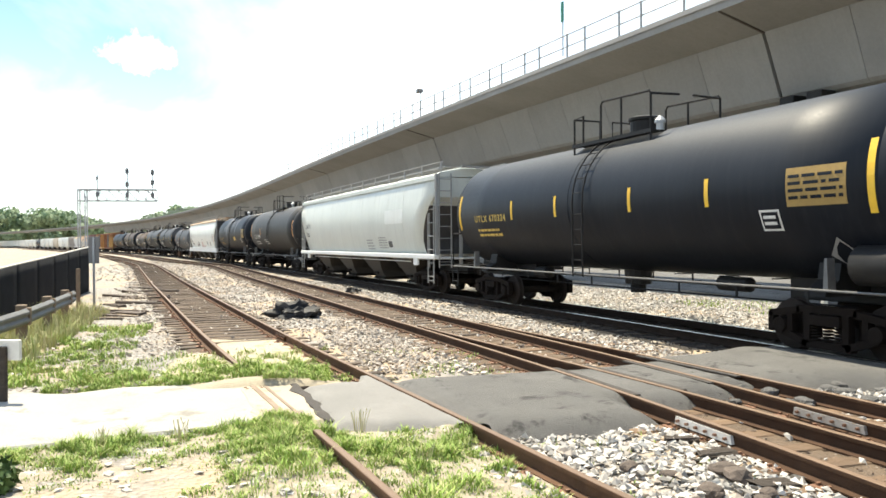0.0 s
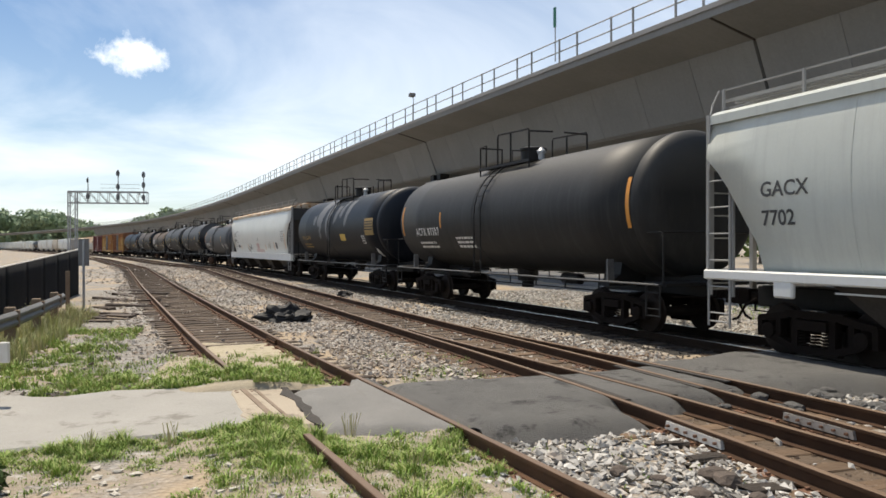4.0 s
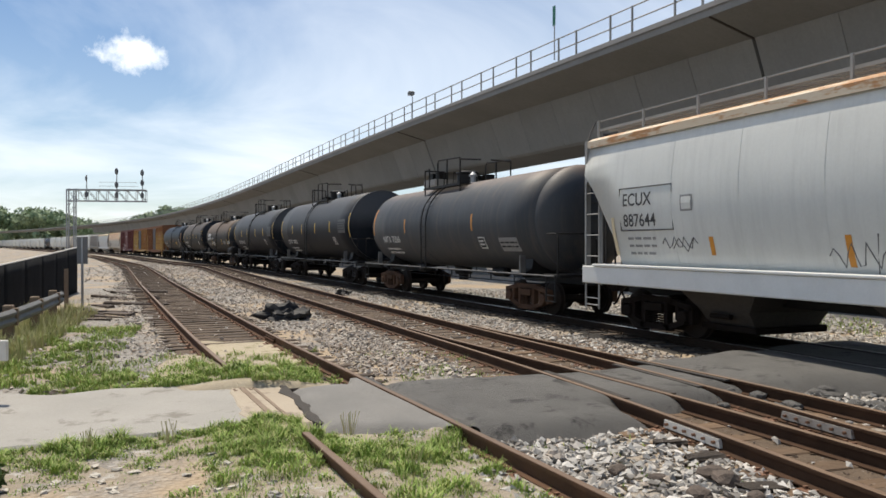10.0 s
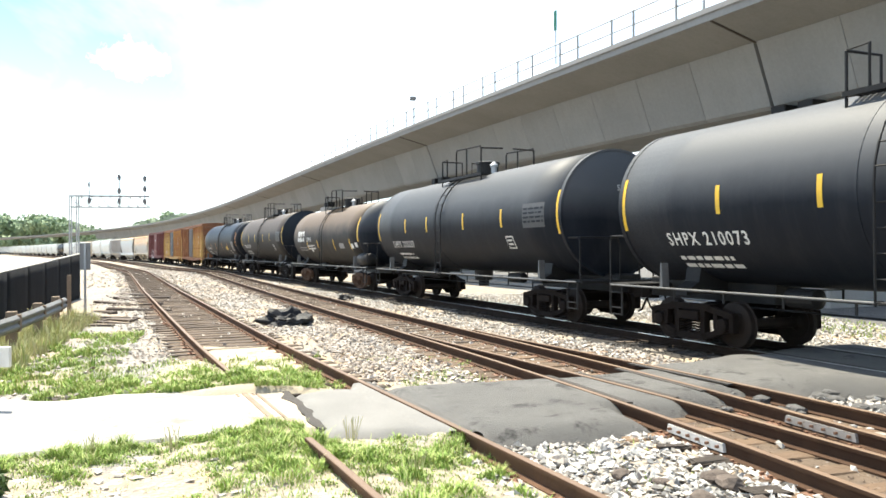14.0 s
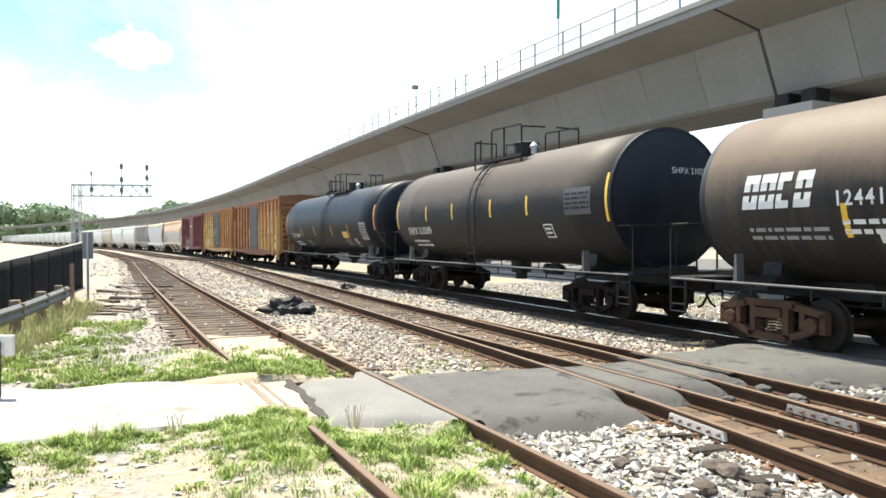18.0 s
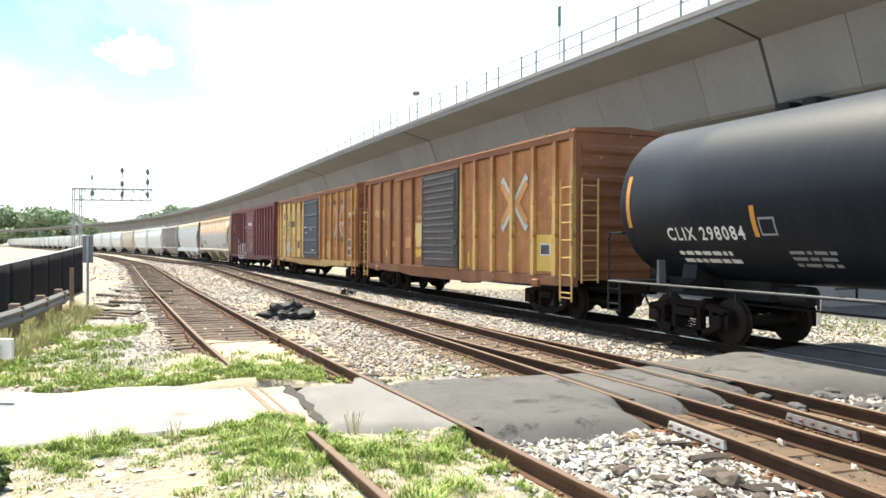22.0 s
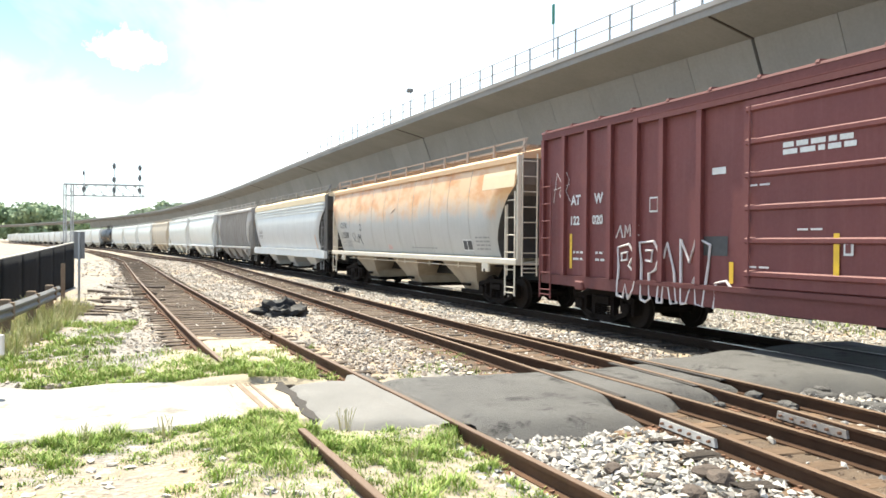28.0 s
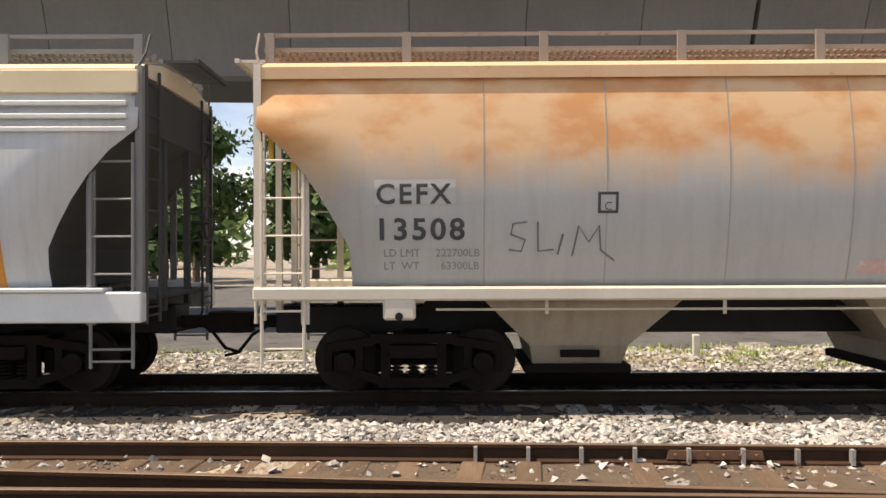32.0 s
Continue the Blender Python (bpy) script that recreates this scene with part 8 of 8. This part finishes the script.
def screen_fence():
    f = thing("screen_fence", "black fabric screened fence with pale top rail", "fence")
    a, b = Vector((-35.5, -5.3, 0)), Vector((-12.5, -5.0, 0))
    n = 9
    for i in range(n):
        p, q = a.lerp(b, i / n), a.lerp(b, (i + 1) / n)
        zp, zq = FENCE_Z(p.x), FENCE_Z(q.x)
        bm = bmesh.new()
        cols = 6
        g = []
        for c in range(cols + 1):
            o = p.lerp(q, c / cols)
            z = zp + (zq - zp) * c / cols
            g.append([bm.verts.new((o.x, o.y + 0.003 * math.sin(c * 2.1 + i), -0.25 + (z + 0.25) * j / 5)) for j in range(6)])
        for u, w in zip(g, g[1:]):
            for j in range(5):
                bm.faces.new((u[j], w[j], w[j + 1], u[j + 1]))
        sc = part("screen_panel", bm, M_SCREEN, f, smooth=True)
        so = sc.modifiers.new("thick", "SOLIDIFY")
        so.thickness = 0.02
        part("fence_post", tubes([[(p.x, p.y - 0.06, -0.3), (p.x, p.y - 0.06, zp)]], 0.035, 8), M_DULL, f)
        part("top_rail", tubes([[(p.x, p.y - 0.02, zp + 0.02), (q.x, q.y - 0.02, zq + 0.02)]], 0.032, 6), M_WBOARD, f)


def FENCE_Z(x):
    return float(np.interp(x, FZX, FZZ))


FZX, FZZ = [-35.2, -28.91, -24.81, -22.33, -12.5], [1.677, 1.462, 1.335, 1.265, 0.93]
M_DULL = surface("dull_weathered_zinc", (0.13, 0.125, 0.115), (0.085, 0.08, 0.072), 2, 0.75, 0.2, 0.05, 30)
screen_fence()


M_BEAM = surface("dull_guard_beam", (0.20, 0.20, 0.195), (0.13, 0.128, 0.122), 2, 0.65, 0.2, 0.05, 30, rust=((0.14, 0.10, 0.07), 0.62))


def guard_rail():
    g = thing("guard_rail", "galvanised W-beam guard rail on weathered wooden posts", "guard rail")
    W = [(0.0, 0.43), (0.02, 0.45), (0.06, 0.49), (0.06, 0.53), (0.02, 0.57), (0.02, 0.60), (0.06, 0.64), (0.06, 0.68), (0.02, 0.72), (0.0, 0.74), (-0.006, 0.74), (0.012, 0.715), (0.05, 0.68), (0.05, 0.645), (0.01, 0.60), (0.01, 0.57), (0.05, 0.525), (0.05, 0.495), (0.012, 0.45), (-0.006, 0.43)]
    pts = [Vector((-22.8, -3.75, -0.17)), Vector((-19.5, -3.65, -0.17)), Vector((-16.9, -3.6, -0.17)), Vector((-14.0, -3.68, -0.17)), Vector((-11.5, -3.72, -0.17))]
    part("beam", sweep(bmesh.new(), pts, W), M_BEAM, g)
    for x, y in ((-22.0, -3.82), (-19.5, -3.75), (-16.9, -3.7), (-14.2, -3.8), (-12.35, -3.86)):
        part("post", bbox(x - 0.09, x + 0.09, y - 0.1, y + 0.08, -0.4, 0.64, 0.015), M_WOOD, g)
        part("blockout", bbox(x - 0.07, x + 0.07, y + 0.0, y + 0.16, 0.24, 0.58, 0.01), M_WOOD, g)


guard_rail()


def small_roadside():
    s = thing("sign_post", "steel post with grey sign backs", "sign")
    part("post", bbox(-0.03, 0.03, -0.03, 0.03, -0.3, 2.05), M_GALV, s)
    part("sign_plate", bbox(-0.02, 0.0, -0.17, 0.17, 1.2, 2.08, 0.005), M_SIGNB, s)
    s.matrix_basis = pose(-27.3, -3.9, 0, 0, 0, -14)
    st = part("wooden_stake", bbox(-0.06, 0.06, -0.06, 0.06, -0.3, 1.1, 0.01), M_WOOD, at=pose(-25.3, -4.05, 0, 0, -4, 10))
    tagged(st, "leaning weathered wooden stake in the gravel", "stake")
    r = random.Random(3)
    for i, (x, y, l, a) in enumerate(((-24.9, -3.3, 2.2, 20), (-24.0, -2.6, 2.0, 35), (-24.3, -2.2, 1.7, 75), (-23.2, -2.9, 1.8, 55), (-22.3, -3.2, 1.5, 80), (-31.5, -3.6, 1.9, 40), (-33.5, -3.2, 2.3, 30), (-34.5, -2.6, 2.2, 60), (-30.2, -2.6, 1.9, 70), (-27.6, -2.3, 2.2, 65), (-37.0, -3.2, 2.4, 35), (-27.0, -3.3, 1.8, 25))):
        bm = bbox(-l / 2, l / 2, -0.12, 0.12, 0, 0.13, 0.015)
        for q in bm.verts:
            q.co += Vector((r.uniform(-0.06, 0.06), r.uniform(-0.03, 0.03), r.uniform(-0.02, 0.03)))
        o = part("discarded_tie", bm, M_OLDW, at=pose(x, y, -0.26, r.uniform(-4, 4), r.uniform(-3, 3), a))
        tagged(o, "rotten discarded wooden tie lying in gravel", "timber", "discarded timbers")
    for x, y, sz, nm in ((-21.2, 2.0, 0.62, 1), (-30.5, 5.2, 0.3, 2)):
        bm = bmesh.new()
        bmesh.ops.create_icosphere(bm, subdivisions=4, radius=1.0)
        for q in bm.verts:
            n = noise.noise(q.co * 1.6 + Vector((nm, 0, 0))) * 0.6 + noise.noise(q.co * 3.0) * 0.3 + abs(noise.noise(q.co * 6)) * 0.16
            q.co *= 1 + n
            q.co = Vector((q.co.x * sz * 0.85, q.co.y * sz * 0.95, max(-0.1, q.co.z * sz * (0.38 + 0.3 * abs(noise.noise(q.co * 4.5))))))
        o = part("debris", bm, M_TARP, at=pose(x, y, -0.12))
        tagged(o, "heap of crumpled black plastic on the ballast", "debris")
    b = thing("board_barrier", "low white painted board on short posts", "barrier")
    part("board", bbox(-0.9, 0.9, -0.03, 0.03, 0.42, 0.68, 0.01), M_WBOARD, b)
    for x in (-0.7, 0.7):
        part("post", bbox(x - 0.05, x + 0.05, -0.09, -0.03, -0.25, 0.6, 0.008), M_ROT, b)
    b.matrix_basis = pose(-11.2, -3.23, -0.06, 0, 0, 71)
    # marker posts behind the main track
    for x, y, up in ((-15.7, 14.5, 0.6), (-7.9, 14.5, 0.38), (-1.43, 14.5, 0.26), (3.4, 14.6, 0.3)):
        o = part("marker_post", bbox(-0.06, 0.06, -0.06, 0.06, -0.3, up, 0.01), M_WPOST, at=pose(x, y, 0))
        tagged(o, "short white marker post in gravel", "marker post", "marker posts")


small_roadside()


def black_spoil():
    """Torn asphalt and clods by the crossing."""
    r = random.Random(8)
    for i in range(64):
        x, y = r.uniform(-9.2, -7.3), r.uniform(6.0, 8.4)
        if i > 52:
            x, y = r.uniform(-6.2, -4.8), r.uniform(3.4, 4.3)
        if i in (7, 19, 31, 43):
            x, y = -7.5 + 0.012 * (i - 7), rail_far_a(-7.4) + 0.13 + 0.004 * i
        bm = bmesh.new()
        bmesh.ops.create_icosphere(bm, subdivisions=2, radius=1.0)
        s = r.uniform(0.03, 0.12)
        for q in bm.verts:
            q.co *= 1 + 0.35 * noise.noise(q.co * 2 + Vector((i, 0, 0)))
            q.co = Vector((q.co.x * s * 1.3, q.co.y * s, q.co.z * s * 0.6))
        o = part("asphalt_clod", bm, M_ASPH if i < 53 else M_OLDW, at=pose(x, y, -0.14, 0, 0, r.uniform(0, 180)))
        tagged(o, "broken dark clod beside the crossing", "rubble", "clods by the crossing")


black_spoil()


M_CHIP = surface("pale_chip", (0.52, 0.49, 0.43), (0.4, 0.36, 0.3), 6, 0.85)


def white_litter():
    r = random.Random(5)
    for i in range(36):
        bm = bbox(-0.036, 0.036, -0.02, 0.02, -0.006, 0.006, 0.003)
        for q in bm.verts:
            q.co += Vector((r.uniform(-0.025, 0.025), r.uniform(-0.02, 0.02), r.uniform(0, 0.02)))
        o = part("stone_chip", bm, M_CHIP, at=pose(r.uniform(-7.8, -6.0), r.uniform(-1.9, 0.9), 0, r.uniform(-10, 10), 0, r.uniform(0, 180)))
        o.location.z = front_soil(o.location.x, o.location.y) + 0.004
        tagged(o, "flat pale stone chip on sandy dirt", "stone", "pale chips")


white_litter()

# ---- on the viaduct ----
d = thing("deck_sign", "narrow green sign on a post on the viaduct edge", "sign", at=pose(-31.9, Y_V(-31.9) + 0.2, ZD + 0.25, 0, 0, 10))
part("post", tubes([[(0, 0, 0), (0, 0, 2.4)]], 0.03, 6), M_GALV, d)
part("sign_plate", bbox(-0.10, 0.10, -0.04, -0.01, 1.55, 2.45, 0.005), M_GREENS, d)
l = thing("flood_light", "small floodlight on an arm above the viaduct rail", "lamp", at=pose(-48.6, Y_V(-48.6) + 0.15, ZD))
part("arm", tubes([[(0, 0, 0), (0, 0, 1.5), (-0.3, 0, 1.75)]], 0.03, 6), M_GALV, l)
part("lamp_head", bbox(-0.55, -0.15, -0.2, 0.2, 1.7, 1.95, 0.04), M_SIGNB, l)


# ---- signal gantry ----
# gantry and signal-head greys include a lightening for distance haze
M_SIGH = surface("signal_hazed_grey", (0.13, 0.135, 0.14), (0.17, 0.175, 0.18), 2, 0.6)
def signal_gantry():
    g = thing("signal_gantry", "grey steel cantilever signal gantry over the tracks", "signal gantry")
    M_ST = surface("gantry_hazed_grey", (0.30, 0.31, 0.32), (0.36, 0.37, 0.38), 1, 0.6, 0.2)
    X0, X1 = 0.0, 9.35
    for y in (-0.45, 0.45):
        for x in (0.0, 0.85):
            part("mast_leg", bbox(x - 0.065, x + 0.065, y - 0.065, y + 0.065, -0.3, 9.85), M_ST, g)
        for z in (8.41, 9.8):
            part("chord", bbox(X0, X1, y - 0.06, y + 0.06, z - 0.065, z + 0.065), M_ST, g)
        n = 8
        for i in range(n):
            a, b = X0 + (X1 - X0) * i / n, X0 + (X1 - X0) * (i + 1) / n
            part("brace", tubes([[(a, y, 9.8), (b, y, 8.41)]], 0.035, 5), M_ST, g)
            part("upright", tubes([[(b, y, 8.41), (b, y, 9.8)]], 0.035, 5), M_ST, g)
        for i in range(7):
            part("mast_brace", tubes([[(0, y, i * 1.3), (0.85, y, (i + 1) * 1.3)]], 0.035, 5), M_ST, g)
    part("walkway", bbox(X0, X1, -0.5, 0.5, 9.87, 9.91), M_ST, g)
    for z in (10.35, 10.85):
        part("handrail", tubes([[(3.6, 0.5, z), (8.2, 0.5, z)]], 0.022, 5), M_ST, g)
    for x, heads in ((2.4, (9.22, 11.17)), (5.95, (9.15, 10.44, 12.12)), (9.0, (9.13, 10.71, 11.99))):
        part("signal_mast", tubes([[(x, -0.65, 8.3), (x, -0.65, heads[-1] + 0.45)]], 0.06, 6), M_ST, g)
        for i, z in enumerate(heads):
            r = 0.12 if x < 3 and i else 0.22
            hd = bmesh.new()
            lathe(hd, [(-0.85, r * 0.9), (-0.82, r), (-0.72, r), (-0.7, r * 0.6)], 16, "y", (x, 0, z))
            for k in range(3):
                lathe(hd, [(-1.0, 0.09), (-0.8, 0.1)], 8, "y", (x, 0, z - r * 0.6 + r * 0.6 * k))
            for q in hd.verts:
                q.co.z = z + (q.co.z - z) * 1.75
            part("signal_head", hd, M_SIGH, g)
    g.matrix_basis = pose(-105.08, -16.85, -1.1, 0, 0, 83)


signal_gantry()


# ---- trees ----
M_LEAF = island("tree_leaf", [(0.035, 0.075, 0.015), (0.06, 0.11, 0.022), (0.085, 0.14, 0.03), (0.045, 0.09, 0.02)], 0.7, 0.3)
M_LEAFB = island("bright_tree_leaf", [(0.07, 0.13, 0.025), (0.11, 0.18, 0.035), (0.14, 0.2, 0.045), (0.06, 0.11, 0.02)], 0.7, 0.3)
M_BARK = surface("bark", (0.10, 0.08, 0.06), (0.16, 0.13, 0.1), 3, 0.9, 0, 0.5, 15)


def leaf_cloud(centres, radii, per, size, flat=0.8):
    n = len(centres) * per
    c = np.repeat(np.asarray(centres, float), per, 0)
    r = np.repeat(np.asarray(radii, float), per)
    v = rng.normal(0, 1, (n, 3))
    v /= np.linalg.norm(v, axis=1, keepdims=True)
    p = c + v * (r * rng.uniform(0.55, 1.05, n))[:, None] * np.array([1, 1, flat])
    a = rng.normal(0, 1, (n, 3))
    b = np.cross(a, v)
    a /= np.linalg.norm(a, axis=1, keepdims=True)
    b /= np.linalg.norm(b, axis=1, keepdims=True) + 1e-9
    s = (size * rng.uniform(0.6, 1.3, n))[:, None]
    V = np.stack([p - a * s, p + b * s * 0.55, p + a * s, p - b * s * 0.55], 1).reshape(-1, 3)
    F = (np.array([(0, 1, 2), (0, 2, 3)])[None] + (np.arange(n) * 4)[:, None, None]).reshape(-1, 3)
    return V, F


def tree(x, y, h, spread, seed, material, per=260, size=0.32):
    r = random.Random(seed)
    t = thing("tree", "leafy green deciduous tree behind the tracks", "tree", "trees behind the viaduct")
    bm = bmesh.new()
    top = Vector((r.uniform(-0.4, 0.4), r.uniform(-0.4, 0.4), h * 0.75))
    pts = [Vector((0, 0, -0.4)), Vector((0.1, 0, h * 0.25)), top * 0.66, top]
    rows = []
    for i, p in enumerate(pts):
        rows.append(ring(bm, p, Vector((0, 0, 1)), Vector((0, 1, 0)), h * 0.028 * (1 - 0.24 * i), 8))
    for u, w in zip(rows, rows[1:]):
        for i in range(8):
            bm.faces.new((u[i], u[(i + 1) % 8], w[(i + 1) % 8], w[i]))
    cs, rs = [], []
    for i in range(11):
        a, z = r.uniform(0, 6.28), r.uniform(0.32, 0.95) * h
        d = spread * r.uniform(0.3, 1.0) * (1.1 - abs(z / h - 0.6))
        e = Vector((d * math.cos(a), d * math.sin(a), z))
        tube(bm, [(0.1, 0, h * r.uniform(0.25, 0.5)), tuple(e * 0.6 + Vector((0, 0, h * 0.12))), tuple(e)], h * 0.006, 5)
        cs.append(tuple(e))
        rs.append(spread * r.uniform(0.32, 0.6))
    part("trunk", bm, M_BARK, t)
    V, F = leaf_cloud(cs, rs, per, size)
    part("crown", raw_mesh("crown", V, F, material), None, t)
    t.matrix_basis = pose(x, y, -0.1)
    return t


TREES = [(-22, 52, 11, 4.5, 1), (-15, 58, 12, 5, 2), (-8, 50, 10, 4, 3), (-29, 60, 11.5, 5, 4), (0, 56, 12, 5, 5), (-36, 54, 10.5, 4.5, 6), (-45, 62, 12, 5, 7), (8, 50, 10, 4.5, 8), (-54, 60, 11, 5, 9), (17, 56, 11, 5, 10), (-64, 66, 12, 5, 11), (-75, 62, 11, 5, 12), (-12, 44, 5.5, 3, 13), (-20, 43, 5, 3, 14), (-5, 42, 5, 3, 15), (-28, 45, 5.5, 3, 16)]
for x, y, h, sp, sd in TREES:
    tree(x, y, h, sp, sd, M_LEAFB if sd % 3 == 0 else M_LEAF)


# leaf colours lifted so that distance haze is in the paint
M_FARL = island("hazed_distant_leaf", [(0.20, 0.27, 0.15), (0.23, 0.30, 0.17), (0.26, 0.33, 0.19), (0.21, 0.28, 0.16)], 0.8, 0.3)


def far_woods():
    cs, rs = [], []
    r = random.Random(2)
    for i in range(700):
        yaw = radians(r.uniform(82, 118))
        dist = r.uniform(680, 860)
        k = math.degrees(yaw)
        rise = -0.4 + float(np.interp(k, [86, 89.5, 91, 93, 94.5, 95.5, 96.8, 97.4, 99, 102, 106, 112], [1.2, 2.2, 2.9, 3.1, 2.4, 2.0, 1.4, 1.8, 2.5, 2.8, 2.6, 2.3]))
        z = r.uniform(0.0, 1.0) ** 0.5 * math.tan(radians(rise)) * dist - 3
        cs.append((-math.sin(yaw) * dist, math.cos(yaw) * dist, z))
        rs.append(r.uniform(4, 11))
    V, F = leaf_cloud(cs, rs, 220, 1.7)
    ob = new("far_woods", raw_mesh("far_woods", V, F, M_FARL))
    tagged(ob, "distant green wooded hills beyond the viaduct", "woods", kind="stuff")
    cs, rs = [], []
    for i in range(160):
        x = r.uniform(-330, 160)
        cs.append((x, r.uniform(85, 130), r.uniform(1, 8)))
        rs.append(r.uniform(3, 6))
    V, F = leaf_cloud(cs, rs, 90, 1.1)
    ob = new("woods_edge", raw_mesh("woods_edge", V, F, M_LEAFB))
    tagged(ob, "bright green wood edge beyond the yard", "woods", kind="stuff")


far_woods()


# ---- yard behind the train ----
def container(x, y, rot):
    c = thing("shipping_container", "red corrugated steel shipping container", "container")
    part("body", bbox(-6.05, 6.05, -1.2, 1.2, 0.05, 2.55, 0.02), M_REDC, c)
    me = None
    for i in range(34):
        xx = -5.85 + 11.7 * i / 33
        for sy in (-1.22,):
            if me is None:
                bm = bmesh.new()
                prism(bm, [(-0.1, 0.02), (-0.05, -0.025), (0.05, -0.025), (0.1, 0.02)], 0.2, 2.4, "xy")
                me = part("corrugation", bm, M_REDC, c, at=pose(xx, sy, 0)).data
            else:
                part("corrugation", me, None, c, at=pose(xx, sy, 0))
    for sx in (-6, 6):
        for sy in (-1.15, 1.15):
            part("corner_post", bbox(sx - 0.08, sx + 0.08, sy - 0.1, sy + 0.1, -0.15, 2.6), M_REDC, c)
    sk = lambda a, z: (a, -1.26, z)
    bars(c, sk, 0.2, 2.05, 1.4, 2, 0.12, 0.08, M_YEL, 41)
    c.matrix_basis = pose(x, y, -0.05, 0, 0, rot)


container(-25.5, 33.0, 8)


def parked_car(x, y, rot, paint, label):
    c = thing("parked_car", label, "car", "parked cars")
    bm = bmesh.new()
    prof = [(-2.2, 0.3), (-2.25, 0.75), (-2.0, 0.95), (-1.55, 1.0), (-1.1, 1.45), (0.55, 1.5), (1.25, 1.02), (2.05, 0.88), (2.25, 0.6), (2.2, 0.3)]
    prism(bm, prof, -0.85, 0.85)
    bmesh.ops.bevel(bm, geom=bm.edges[:], offset=0.06, segments=2, affect="EDGES")
    b = part("body", bm, paint, c)
    for sy in (-1, 1):
        wb = bmesh.new()
        prism(wb, [(-1.4, 1.04), (-1.02, 1.38), (0.5, 1.42), (1.0, 1.05)], sy * 0.845, sy * 0.865)
        part("side_window", wb, M_TARP, c)
        for sx in (-1.35, 1.4):
            part("wheel", lathe(bmesh.new(), [(sy * 0.68, 0.2), (sy * 0.68, 0.31), (sy * 0.88, 0.31), (sy * 0.88, 0.2)], 18, "y", (sx, 0, 0.31)), M_BLACK, c)
    c.matrix_basis = pose(x, y, -0.19, 0, 0, rot)


M_CARW = surface("car_white", (0.7, 0.7, 0.7), (0.66, 0.66, 0.66), 1, 0.3, 0, 0, 20, coat=0.5)
M_CARG = surface("car_green", (0.10, 0.22, 0.13), (0.09, 0.2, 0.12), 1, 0.3, 0, 0, 20, coat=0.5)
parked_car(-23.2, 27.6, 14, M_CARG, "green parked car behind the tracks")
parked_car(-17.6, 28.4, 10, M_CARW, "white parked car behind the tracks")


# ---- a stand-in shrub, added for a shadow-dark mark at the edge of the pad ----
sh = thing("shrub", "leafy shrub added for a shadow-dark mark beside the pad", "shrub")
V, F = leaf_cloud([(0, 0, 0.12), (0.1, -0.1, 0.17), (-0.1, -0.2, 0.16), (0.05, -0.05, 0.06), (0.2, -0.25, 0.14)], [0.2, 0.19, 0.22, 0.24, 0.2], 420, 0.05)
part("foliage", raw_mesh("foliage", V, F, M_LEAF), None, sh)
part("stem", tubes([[(0, 0, -0.1), (0.05, -0.05, 0.2)], [(0, 0, -0.1), (-0.08, -0.1, 0.18)]], 0.012, 5), M_BARK, sh)
sh.matrix_basis = pose(-7.15, -1.77, -0.19)

motions()
